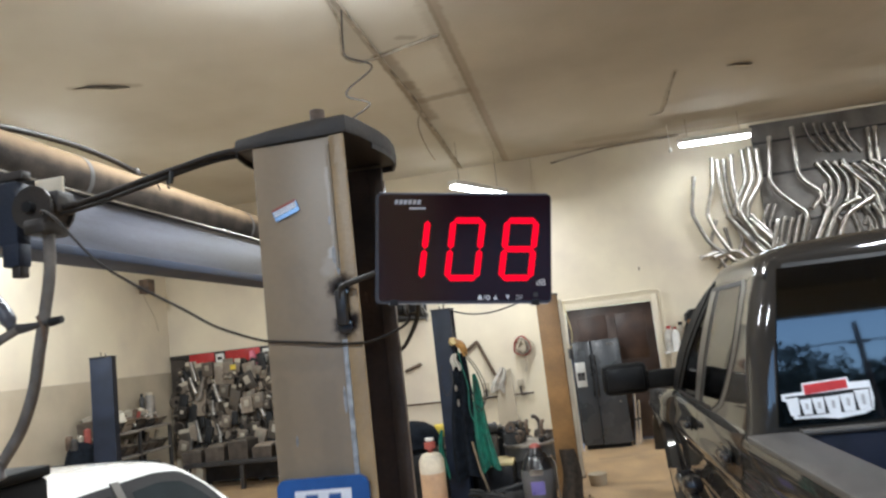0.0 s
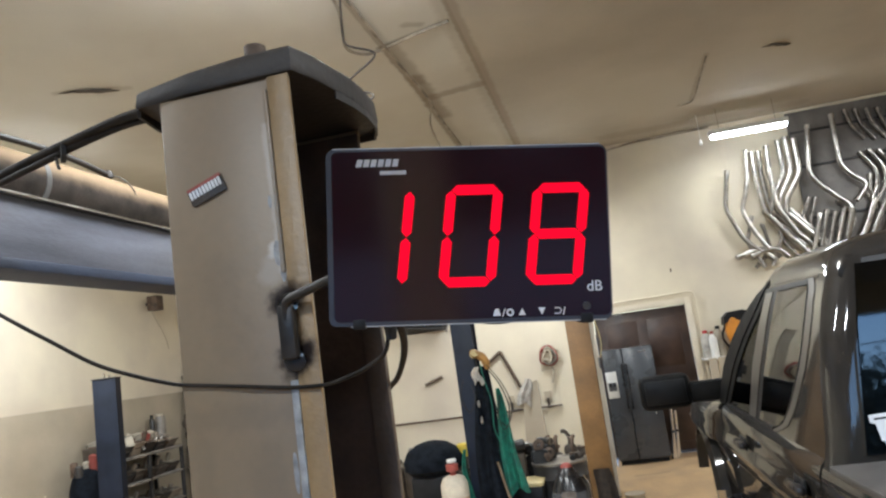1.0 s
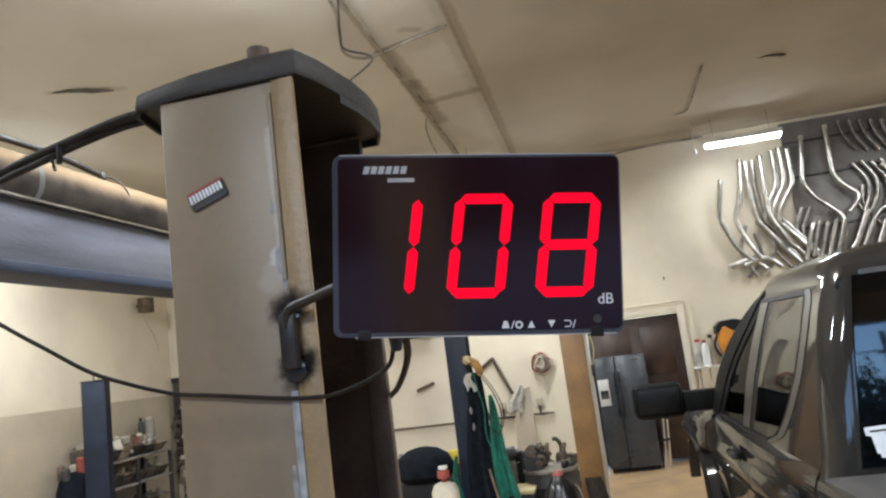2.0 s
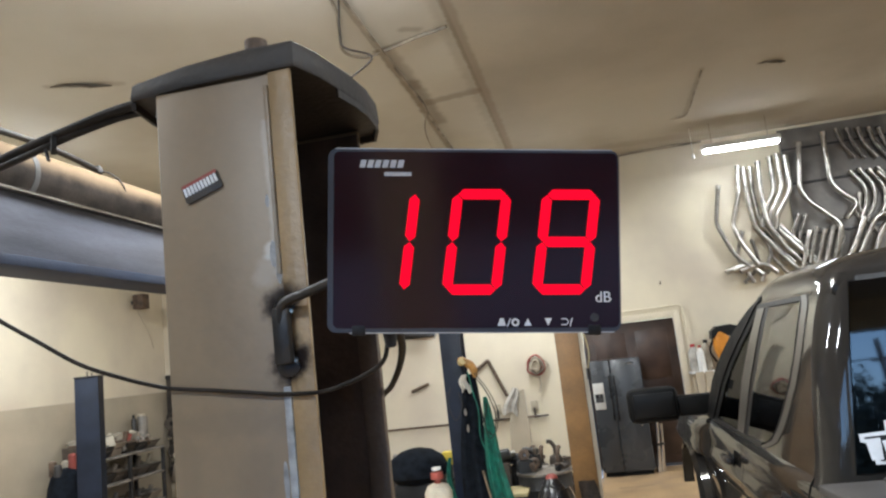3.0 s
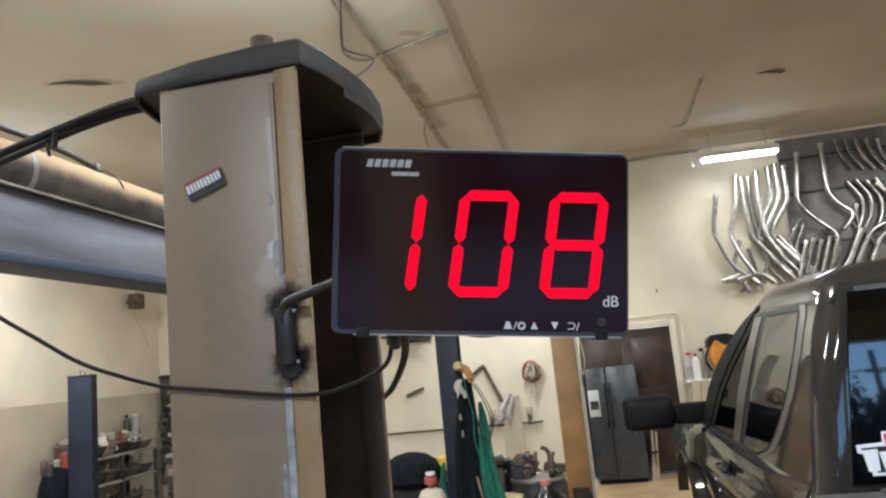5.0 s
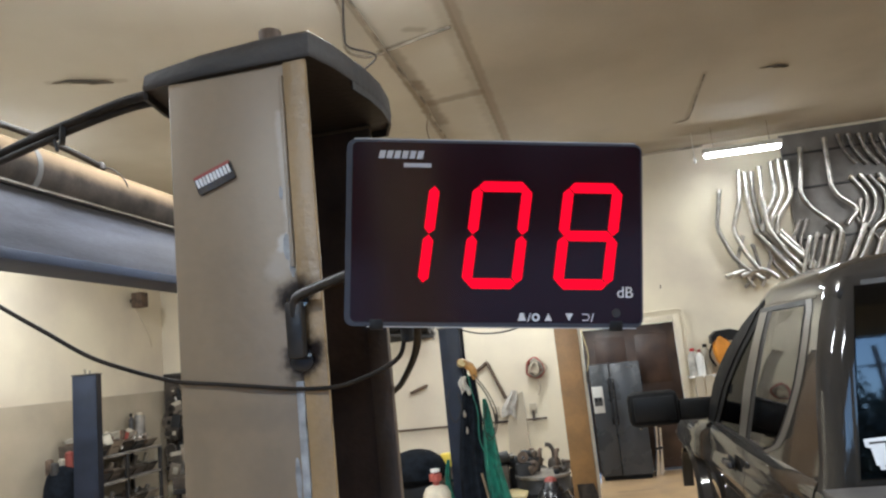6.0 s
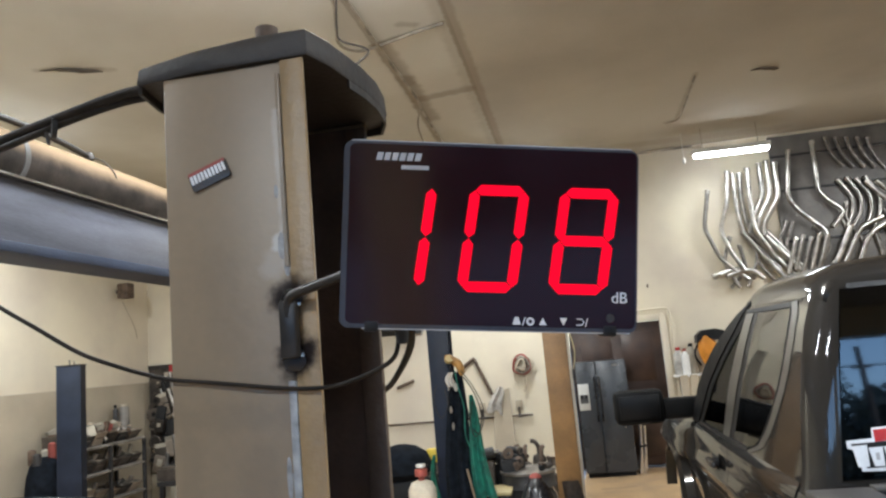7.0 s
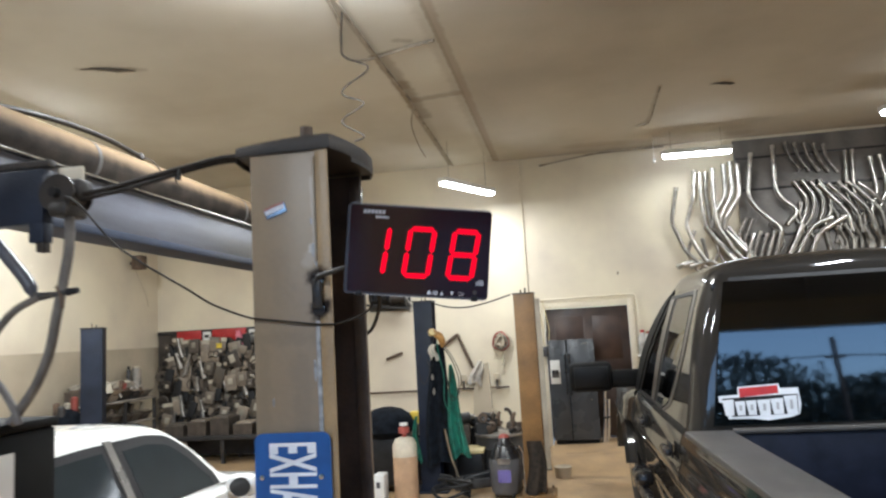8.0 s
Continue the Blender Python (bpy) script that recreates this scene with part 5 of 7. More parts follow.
# ---- outdoors behind the bay door ----
single("ground", Geo().box(-300, 300, -400, YS - T - 0.002, -0.25, -0.06).box(-300, 300, YN + T + 0.002, 300, -0.25, -0.06).box(-300, XW - T - 0.002, YS - T - 0.002, YN + T + 0.002, -0.25, -0.06).box(XE + T + 0.002, 300, YS - T - 0.002, YN + T + 0.002, -0.25, -0.06), M["asphalt"], "grey asphalt yard outside the workshop", "ground", kind="structure")
rng = random.Random(7)
g = Geo()
for k in range(52):
    x, y, h = -50 + 2.0 * k + rng.uniform(-1.5, 1.5), -42 + rng.uniform(-6, 6), rng.uniform(7.4, 9.2) if k % 3 else rng.uniform(9.6, 10.8)
    g.cyl((x, y, -0.1), (x, y, h * 0.5), 0.22, 0.1, 6)
    for j in range(2600):
        a, r, z = rng.uniform(0, 6.28), rng.uniform(0, 1) ** 0.5 * h * 0.40, h * (0.10 + 0.9 * rng.uniform(0, 1) ** 0.8)
        r *= 1.15 - abs(z / h - 0.55)
        c, q = Vector((x + r * math.cos(a), y + r * math.sin(a), z)), rng.uniform(0.09, 0.18) + 0.08 * (j % 3 == 0)
        u = Vector((rng.uniform(-1, 1), rng.uniform(-1, 1), rng.uniform(-1, 1))).normalized() * q
        w = u.orthogonal().normalized() * q * 0.7
        g.add([c - u, c + w, c + u, c - w], [(0, 1, 2, 3)])
for k in range(70):
    x, y, h = -55 + 1.6 * k, -37 + rng.uniform(-2, 2), rng.uniform(6.4, 8.6)
    for j in range(460):
        c, q = Vector((x + rng.uniform(-1.4, 1.4), y + rng.uniform(-1, 1), h * rng.uniform(0, 1))), rng.uniform(0.15, 0.4)
        u = Vector((rng.uniform(-1, 1), rng.uniform(-1, 1), rng.uniform(-1, 1))).normalized() * q
        w = u.orthogonal().normalized() * q * 0.7
        g.add([c - u, c + w, c + u, c - w], [(0, 1, 2, 3)])
single("far_woods", g, M["leaf"], "dark line of trees beyond the yard", "trees", kind="stuff")
pole = thing("utility_pole", pose(12.0, -24, -0.06), "weathered wooden utility pole with wires", "utility pole")
part("shaft", Geo().cyl((0, 0, 0), (0, 0, 8.1), 0.16, 0.11, 12), M["bark"], pole)
part("crossarm", Geo().box(-0.4, 0.4, -0.05, 0.05, 7.2, 7.3, 0.01), M["bark"], pole)
for x in (-0.35, 0.0, 0.35):
    part("wire", Geo().tube([(x + u * 55, 0, 7.33 - 2.2 * abs(u) * (1 - abs(u))) for u in np.linspace(-1, 1, 33)], 0.02, 5), M["rubber"], pole)

# ---- hose reel and hoses by the beam ----
reel = thing("hose_reel", pose(-1.49, 2.0, 2.29) @ Matrix.Scale(0.88, 4), "dark dusty hose reel hung beside the blue beam", "hose reel")
part("drum", Geo().tube([(0, -0.05, 0), (0, -0.04, 0), (0, 0.04, 0), (0, 0.05, 0)], [0.03, 0.06, 0.06, 0.03], 20), M["reel_brown"], reel)
for y in (-0.055, 0.045):
    part("flange", Geo().tube([(0, y, 0), (0, y + 0.01, 0)], 0.07, 24), M["reel_brown"], reel)
part("hub", Geo().cyl((0, -0.075, 0), (0, -0.05, 0), 0.018), M["black"], reel)
part("guard", Geo().box(-0.03, 0.045, -0.062, 0.06, -0.085, -0.035, 0.012), M["reel_brown"], reel)
part("motor_box", Geo().box(-0.005, 0.075, -0.03, 0.05, -0.02, 0.055, 0.012), M["reel_brown"], reel)
part("bracket", Geo().box(-0.085, 0.02, 0.062, 0.072, 0.0, 0.125, 0.004), M["wall"], reel, "cream bracket plate")
part("hanger", Geo().box(-0.98, -0.06, -0.02, 0.02, 0.112, 0.14, 0.004), M["reel_brown"], reel)
part("block", Geo().box(-0.40, -0.075, -0.03, 0.03, -0.10, 0.105, 0.008).box(-0.135, -0.075, -0.028, 0.028, -0.17, -0.095, 0.006), M["navy"], reel, "dark navy mounting block")
part("tab", Geo().box(-0.110, -0.078, -0.02, 0.02, -0.205, -0.165, 0.004), M["reel_brown"], reel)


def hose(name, pts, r, material, label, category="hose", steps=8):
    return single(name, Geo().tube(spline(pts, steps), r, 10), material, label, category)


hose("air_hose", [(-1.47, 1.99, 2.23), (-1.48, 2.0, 2.115), (-1.50, 2.0, 2.007), (-1.523, 2.0, 1.9), (-1.546, 2.0, 1.794), (-1.592, 2.0, 1.69), (-1.66, 2.0, 1.6), (-1.74, 2.0, 1.49), (-1.80, 2.02, 1.2), (-1.78, 2.05, 0.6), (-1.7, 2.0, 0.05), (-1.5, 1.9, 0.016), (-1.3, 2.0, 0.016)],
     0.0155, M["hose_grey"], "thick grey air hose hanging from the reel")
gun = thing("air_gun", pose(-1.60, 1.99, 1.975), "air blow gun with a blue grip hooked on the hose", "air tool")
part("grip", Geo().tube(spline([(-0.15, 0, 0.19), (-0.07, 0, 0.10), (-0.02, 0, 0.04), (0.0, 0, 0.0)]), [0.012] + [0.021] * 15 + [0.018, 0.015, 0.012], 12), M["blue_beam"], gun, "slate blue rubber grip")
part("valve", Geo().tube([(-0.005, 0, -0.002), (0.03, 0, -0.008), (0.08, 0, -0.004), (0.13, 0, 0.002)], [0.012, 0.014, 0.009, 0.009], 10), M["dark_steel"], gun)
part("nozzle", Geo().tube([(0.125, 0, 0.0), (0.16, 0, 0.004)], [0.013, 0.010], 10), M["black"], gun)
part("lever", Geo().tube([(0.085, 0, 0.02), (0.105, -0.005, -0.01), (0.112, -0.008, -0.05)], 0.006, 8), M["rust"], gun)
hose("whip_hose", [(-1.575, 1.985, 1.966), (-1.667, 1.99, 1.927), (-1.728, 1.99, 1.867), (-1.80, 2.0, 1.77), (-1.80, 2.0, 1.72), (-1.725, 1.99, 1.70), (-1.66, 1.985, 1.62), (-1.64, 1.985, 1.57)], 0.012, M["hose_grey"], "thin grey whip hose looping to the blow gun")
hose("reel_cable", [(-0.815, 1.87, 2.322), (-0.90, 1.89, 2.326), (-1.00, 1.91, 2.319), (-1.127, 1.94, 2.311), (-1.284, 1.98, 2.300), (-1.43, 2.0, 2.288)], 0.0085, M["cable"], "black cable from the column cap to the reel", "cable")
hose("reel_cable", [(-0.815, 1.885, 2.313), (-0.90, 1.90, 2.317), (-1.00, 1.915, 2.309), (-1.09, 1.93, 2.298), (-1.18, 1.95, 2.290), (-1.284, 1.98, 2.284), (-1.43, 1.99, 2.268)], 0.0065, M["cable"], "black cable slung beside the reel cable", "cable")
tie = thing("cable_tie", pose(-1.05, 1.92, 2.30), "small black cable tie round the reel cables", "cable tie")
part("band", Geo().tube([(0, -0.003, 0), (0.006, 0.003, 0)], 0.018, 12), M["rubber"], tie)
part("tail", Geo().tube([(0, -0.015, -0.012), (0.008, -0.018, -0.035)], 0.003, 6), M["rubber"], tie)
hose("meter_cable", [(-1.47, 1.97, 2.27), (-1.38, 1.86, 2.25), (-1.30, 1.79, 2.22), (-1.24, 1.765, 2.172), (-1.14, 1.74, 2.077), (-1.04, 1.72, 2.011), (-0.958, 1.705, 1.965), (-0.903, 1.705, 1.932), (-0.849, 1.725, 1.892), (-0.806, 1.757, 1.867), (-0.778, 1.782, 1.853), (-0.755, 1.790, 1.846), (-0.70, 1.791, 1.838), (-0.651, 1.788, 1.831), (-0.585, 1.790, 1.821), (-0.534, 1.785, 1.818), (-0.504, 1.77, 1.820), (-0.482, 1.755, 1.824), (-0.445, 1.74, 1.834), (-0.412, 1.725, 1.851), (-0.402, 1.722, 1.885)],
     0.0030, M["cable"], "thin black power cable crossing the column to the meter", "cable")
hose("meter_cable", [(-0.39, 1.725, 1.93), (-0.392, 1.73, 1.90), (-0.397, 1.76, 1.88), (-0.421, 1.85, 1.862), (-0.47, 2.0, 1.838), (-0.53, 2.15, 1.805), (-0.58, 2.2, 1.76), (-0.62, 2.19, 1.6), (-0.63, 2.18, 0.4), (-0.62, 2.2, 0.03)], 0.0055, M["cable"], "black cable dropping from the meter behind the column", "cable")
plug = thing("meter_plug", pose(-0.40, 1.722, 1.925), "black power plug in the underside of the meter", "plug")
part("body", Geo().box(-0.014, 0.014, -0.012, 0.012, -0.042, 0.0, 0.006), M["black"], plug)
part("collar", Geo().lathe([(0.004, -0.06), (0.007, -0.058), (0.009, -0.042)]), M["rubber"], plug)

cart = thing("tool_cart", pose(-1.68, 1.85, 0), "black steel tool cart with a white paper taped to it", "tool cart")
part("body", Geo().box(-0.31, 0, 0, 0.35, 0.12, 1.54, 0.012), M["mirror_black"], cart)
part("top_rim", Geo().box(-0.318, 0.006, -0.006, 0.356, 1.541, 1.573, 0.008), M["mirror_black"], cart)
part("paper", Geo().box(0.0005, 0.0025, 0.02, 0.16, 1.33, 1.48), M["paper"], cart, "white paper sheet")
for k in range(5):
    part("drawer", Geo().box(-0.29, -0.02, -0.008, 0.0, 0.16 + 0.2 * k, 0.34 + 0.2 * k, 0.004), M["dark_steel"], cart)
for x in (-0.27, -0.05):
    for y in (0.05, 0.30):
        part("caster", Geo().tube([(x - 0.02, y, 0.06), (x + 0.02, y, 0.06)], 0.06, 16), M["rubber"], cart)

# ---- step, door, refrigerator and conduit ----
STEP = 0.10
setting("floor_step", Geo().prism([(8.75, 0.001), (YN - 0.002, 0.001), (YN - 0.002, STEP), (9.75, STEP), (9.5, STEP * 0.93), (9.0, STEP * 0.13)], lambda y, z: (-0.27, y, z), lambda y, z: (2.9, y, z)), M["floor"], "low concrete ramp up to the door")
post = thing("timber_post", pose(-0.335, 9.22, 0), "white painted timber post standing beside the ochre column", "post")
part("shaft", Geo().box(-0.055, 0.055, -0.045, 0.045, 0.0, 2.16, 0.006), M["white_grubby"], post)
part("foot_plate", Geo().box(-0.062, 0.062, -0.06, 0.06, 0.0, 0.012, 0.002), M["dark_steel"], post)
door = thing("door_1", pose(0, YN, 0), "dark brown veneer door shut in a pale frame", "door", kind="structure")
part("leaf", Geo().box(DX0 + 0.012, DX1 - 0.012, 0.04, 0.085, STEP + 0.02, DZ - 0.012, 0.004), M["brown"], door)
part("threshold", Geo().box(DX0 + 0.011, DX1 - 0.011, 0.0, 0.2, STEP + 0.001, STEP + 0.016, 0.003), M["dark_steel"], door)
for x in (DX0 + 0.16, 0.42):
    part("panel", Geo().box(x, x + 0.42, 0.030, 0.041, 1.25, 1.92, 0.008), M["brown"], door)
    part("panel", Geo().box(x, x + 0.42, 0.030, 0.041, 0.24, 1.05, 0.008), M["brown"], door)
part("door_handle", Geo().cyl((DX1 - 0.09, 0.04, 1.0), (DX1 - 0.09, -0.01, 1.0), 0.012).cyl((DX1 - 0.09, -0.005, 1.0), (DX1 - 0.2, -0.005, 1.0), 0.009), M["steel"], door, "steel lever handle")
for name, b in (("frame_left", (DX0 - 0.08, DX0 + 0.01, 0, DZ + 0.08)), ("frame_right", (DX1 - 0.01, DX1 + 0.08, 0, DZ + 0.08)), ("frame_head", (DX0 + 0.011, DX1 - 0.011, DZ - 0.011, DZ + 0.08))):
    part("frame", Geo().box(b[0], b[1], -0.025, 0.05, b[2], b[3], 0.006), M["wall"], door, "pale door frame")

fridge = thing("refrigerator", pose(-0.25, 10.44, STEP) @ Matrix.Diagonal((1.12, 1, 1, 1)), "charcoal side-by-side refrigerator with a white dispenser panel", "refrigerator")
part("cabinet", Geo().box(0.004, 0.576, 0.05, 0.53, 0.05, 1.475, 0.012), M["fridge"], fridge)
part("plinth", Geo().box(0.02, 0.56, 0.08, 0.52, 0, 0.05), M["black"], fridge)
for x0, x1 in ((0, 0.228), (0.234, 0.58)):
    dr = part("door", Geo().box(x0, x1, 0, 0.048, 0.06, 1.485, 0.012), M["fridge"], fridge)
    hx = 0.205 if x0 == 0 else 0.258
    part("handle", Geo().tube(spline([(hx, 0.0, 0.70), (hx, -0.035, 0.74), (hx, -0.04, 1.0), (hx, -0.035, 1.24), (hx, 0.0, 1.28)], 5), 0.009, 8), M["black_gloss"], dr, "glossy black bar handle")
    if x0 == 0:
        part("dispenser", Geo().box(0.006, 0.130, -0.008, 0.0, 0.86, 1.20, 0.004), M["white"], dr, "white dispenser panel")
        part("dispenser_recess", Geo().box(0.02, 0.115, -0.0095, -0.006, 0.95, 1.06, 0.001), M["grey"], dr, "grey recess with two spouts")
        for x in (0.045, 0.09):
            part("spout", Geo().cyl((x, -0.018, 1.01), (x, -0.018, 1.06), 0.012, n=8), M["black"], dr)
    else:
        part("maker_mark", Geo().box(0.42, 0.50, -0.003, 0.0, 1.41, 1.428), M["steel"], dr, "bright maker's bar")
        part("dent", Geo().lathe([(0.001, 0), (0.012, 0.0), (0.009, 0.003), (0.001, 0.004)], n=10).moved(pose(0.50, 0, 0.62, 90, 0, 0)), M["steel"], dr, "bright chip in the enamel")
for k, (x, h) in enumerate(((0.445, 0.72), (0.50, 0.60))):
    t = thing("exhaust_tip", pose(x, 10.60 + 0.05 * k, STEP, 0, 4, 0), "bright chrome exhaust pipe leaning beside the refrigerator", "exhaust pipe", "pipes beside the refrigerator")
    part("tube", Geo().tube([(0, 0, 0), (0.0, 0, 0.12), (0.012, 0, 0.3), (0.012, 0, h)], [0.035, 0.035, 0.022, 0.022], 14), M["chrome"], t)
    part("clamp", Geo().tube([(0.012, 0, 0.33), (0.012, 0, 0.36)], 0.029, 14), M["dark_steel"], t)
hose("door_conduit", [(-0.42, 10.96, 2.19), (0.1, 10.96, 2.20), (0.7, 10.96, 2.205), (0.98, 10.96, 2.21), (1.075, 10.96, 2.19), (1.10, 10.96, 2.1), (1.10, 10.96, 1.6), (1.10, 10.96, 0.3)], 0.012, M["wall"], "cream painted conduit round the door frame", "conduit")
for k, dx in enumerate((0.0, 0.035)):
    hose("hanging_wire", [(-0.36 + 1.5 * dx, 10.93, 2.18), (-0.345 + 2.2 * dx, 10.92, 1.97), (-0.325 + 2.6 * dx, 10.92, 1.75), (-0.33 + 2.4 * dx, 10.92, 1.6), (-0.31 + dx, 10.92, 1.49)], 0.007, M["yellow_wire"], "pale yellow wire hanging beside the door", "cable")
box = thing("switch_box", pose(-0.335, YN - 0.025, 1.42), "small grey electric switch box beside the door", "switch box")
part("body", Geo().box(-0.06, 0.05, -0.06, 0, -0.08, 0.07, 0.008), M["grey"], box)
part("knob", Geo().cyl((0, -0.06, 0), (0, -0.08, 0), 0.018), M["black"], box)
single("bucket", Geo().lathe([(0.02, 0.0), (0.13, 0.0), (0.15, 0.16), (0.155, 0.17), (0.15, 0.18), (0.14, 0.17), (0.02, 0.15)]), M["wall_low"], "low tan tub on the floor by the column", "bucket", m=pose(-0.13, 8.75, 0) @ Matrix.Scale(0.7, 4))

single("wall_conduit", Geo().tube([(-0.52, YN - 0.018, 2.2), (-0.52, YN - 0.018, CEIL)], 0.016, 10), M["wall"], "cream painted conduit running up the far wall", "conduit")
single("nail", Geo().tube([(0.86, YN + 0.01, 2.52), (0.86, YN - 0.05, 2.53), (0.86, YN - 0.055, 2.56)], 0.009, 6), M["rust"], "bent rusty nail in the wall above the door", "nail")

# ---- shelf with goods beside the door ----
shelf = thing("wall_shelf", pose(1.04, YN, 1.30), "white wall shelf loaded with bottles and a saw case", "shelf")
part("board", Geo().box(0, 1.1, -0.34, 0, -0.025, 0, 0.004), M["white"], shelf)
for x in (0.08, 0.55, 1.02):
    part("bracket", Geo().box(x, x + 0.025, -0.3, 0, -0.05, -0.026).box(x, x + 0.025, -0.03, 0, -0.35, -0.05), M["white"], shelf)
for k, (x, h, r, c, top) in enumerate(((1.13, 0.36, 0.07, "fog_bag", "red"), (1.30, 0.40, 0.065, "card", "black"), (1.20, 0.34, 0.05, "paper", "red_dull"))):
    j = thing("jug", pose(x, YN - 0.13 - 0.12 * (k == 2), 1.30), "plastic fluid jug with a coloured cap standing on the shelf", "bottle", "jugs on the shelf")
    part("body", Geo().lathe([(0.02, 0), (r, 0.0), (r * 1.02, h * 0.3), (r, h * 0.72), (r * 0.45, h * 0.88), (r * 0.4, h * 0.9)]), M[c], j)
    part("cap", Geo().lathe([(r * 0.45, h * 0.9), (r * 0.45, h), (0.01, h * 1.01)]), M[top], j)
saw = thing("saw", pose(1.50, YN - 0.18, 1.30), "orange and black power saw standing on the shelf", "power tool")
part("body", Geo().loft([[(0.03 + f * 0.13 * math.cos(a) - 0.05 * math.sin(a), y, 0.25 + 0.25 * (0.8 + 0.2 * f) * math.sin(a)) for a in np.linspace(0, 2 * math.pi, 20, endpoint=False)] for y, f in ((-0.12, 0.62), (-0.10, 0.85), (-0.06, 1.0), (0.06, 1.0), (0.10, 0.85), (0.12, 0.62))]), M["orange"], saw, "orange housing")
part("cover", Geo().prism([(-0.13, 0.40), (-0.12, 0.50), (-0.05, 0.56), (0.12, 0.57), (0.22, 0.54), (0.26, 0.46), (0.22, 0.42), (0.1, 0.42), (0.0, 0.47), (-0.07, 0.44)], lambda x, z: (x, -0.11, z), lambda x, z: (x, 0.11, z)), M["black"], saw, "black engine cover")
part("handle", Geo().tube(spline([(-0.1, 0, 0.1), (-0.16, 0, 0.25), (-0.1, 0, 0.4)]), 0.015, 8), M["black"], saw)
for k, x in enumerate((1.14, 1.26)):
    single("rag", Geo().prism([(-0.05, 0), (0.05, 0), (0.06, -0.28), (0.02, -0.36 + 0.06 * k), (-0.05, -0.3)], lambda x_, z: (x_, 0.002 - 0.01 * math.sin(z * 30), z), lambda x_, z: (x_, 0.008 - 0.01 * math.sin(z * 30), z)), M["wall_low"], "grey shop rag hanging under the shelf", "rag", m=pose(x, YN - 0.347, 1.3))

# ---- exhaust pipes on the far wall ----


rng = random.Random(11)


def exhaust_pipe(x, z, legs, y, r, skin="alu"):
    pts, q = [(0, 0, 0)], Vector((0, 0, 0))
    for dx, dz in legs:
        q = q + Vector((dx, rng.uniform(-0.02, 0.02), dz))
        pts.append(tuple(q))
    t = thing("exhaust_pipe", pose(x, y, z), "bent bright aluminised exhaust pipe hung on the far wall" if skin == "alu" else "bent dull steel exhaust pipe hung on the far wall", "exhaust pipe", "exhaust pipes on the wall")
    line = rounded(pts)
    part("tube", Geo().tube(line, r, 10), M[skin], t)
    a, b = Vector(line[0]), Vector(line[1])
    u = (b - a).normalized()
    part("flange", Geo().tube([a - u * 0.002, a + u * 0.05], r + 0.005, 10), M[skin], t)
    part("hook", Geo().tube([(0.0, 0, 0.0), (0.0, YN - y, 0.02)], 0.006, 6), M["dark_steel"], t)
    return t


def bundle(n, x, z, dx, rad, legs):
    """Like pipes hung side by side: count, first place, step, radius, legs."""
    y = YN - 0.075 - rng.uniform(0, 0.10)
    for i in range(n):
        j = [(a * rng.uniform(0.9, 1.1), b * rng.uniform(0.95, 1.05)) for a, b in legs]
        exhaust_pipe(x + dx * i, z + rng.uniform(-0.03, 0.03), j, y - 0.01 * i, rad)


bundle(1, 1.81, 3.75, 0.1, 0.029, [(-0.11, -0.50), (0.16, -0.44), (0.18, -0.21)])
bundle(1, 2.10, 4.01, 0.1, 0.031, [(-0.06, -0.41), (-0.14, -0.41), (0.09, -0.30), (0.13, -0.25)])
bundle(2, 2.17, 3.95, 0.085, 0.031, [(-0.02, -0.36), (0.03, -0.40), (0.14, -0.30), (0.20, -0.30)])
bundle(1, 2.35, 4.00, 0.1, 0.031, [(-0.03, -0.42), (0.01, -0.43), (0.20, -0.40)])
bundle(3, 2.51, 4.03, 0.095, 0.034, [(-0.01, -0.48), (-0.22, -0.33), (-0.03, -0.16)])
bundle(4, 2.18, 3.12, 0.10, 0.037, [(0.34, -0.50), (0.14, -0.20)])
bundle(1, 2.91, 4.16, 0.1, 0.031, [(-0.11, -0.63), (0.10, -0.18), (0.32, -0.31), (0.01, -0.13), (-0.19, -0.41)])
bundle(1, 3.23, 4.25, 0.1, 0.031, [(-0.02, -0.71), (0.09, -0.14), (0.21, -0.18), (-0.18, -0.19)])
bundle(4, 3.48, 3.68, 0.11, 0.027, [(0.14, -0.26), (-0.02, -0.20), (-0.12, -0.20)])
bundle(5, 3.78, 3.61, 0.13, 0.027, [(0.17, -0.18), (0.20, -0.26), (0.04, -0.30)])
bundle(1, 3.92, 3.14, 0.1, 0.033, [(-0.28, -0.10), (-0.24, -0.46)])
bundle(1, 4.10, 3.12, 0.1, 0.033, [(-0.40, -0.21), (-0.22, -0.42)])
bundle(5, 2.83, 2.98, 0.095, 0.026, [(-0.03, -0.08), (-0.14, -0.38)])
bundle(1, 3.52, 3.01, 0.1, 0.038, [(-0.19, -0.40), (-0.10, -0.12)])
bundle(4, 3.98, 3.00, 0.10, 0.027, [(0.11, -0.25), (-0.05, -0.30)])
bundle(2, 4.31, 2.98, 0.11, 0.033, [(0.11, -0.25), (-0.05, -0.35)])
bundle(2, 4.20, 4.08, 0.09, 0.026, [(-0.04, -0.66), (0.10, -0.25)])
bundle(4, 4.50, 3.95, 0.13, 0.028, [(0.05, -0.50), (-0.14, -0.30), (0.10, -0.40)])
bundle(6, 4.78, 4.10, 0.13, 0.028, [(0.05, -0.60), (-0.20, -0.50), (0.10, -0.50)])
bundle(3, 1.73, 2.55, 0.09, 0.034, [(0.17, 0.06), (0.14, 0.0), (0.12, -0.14)])
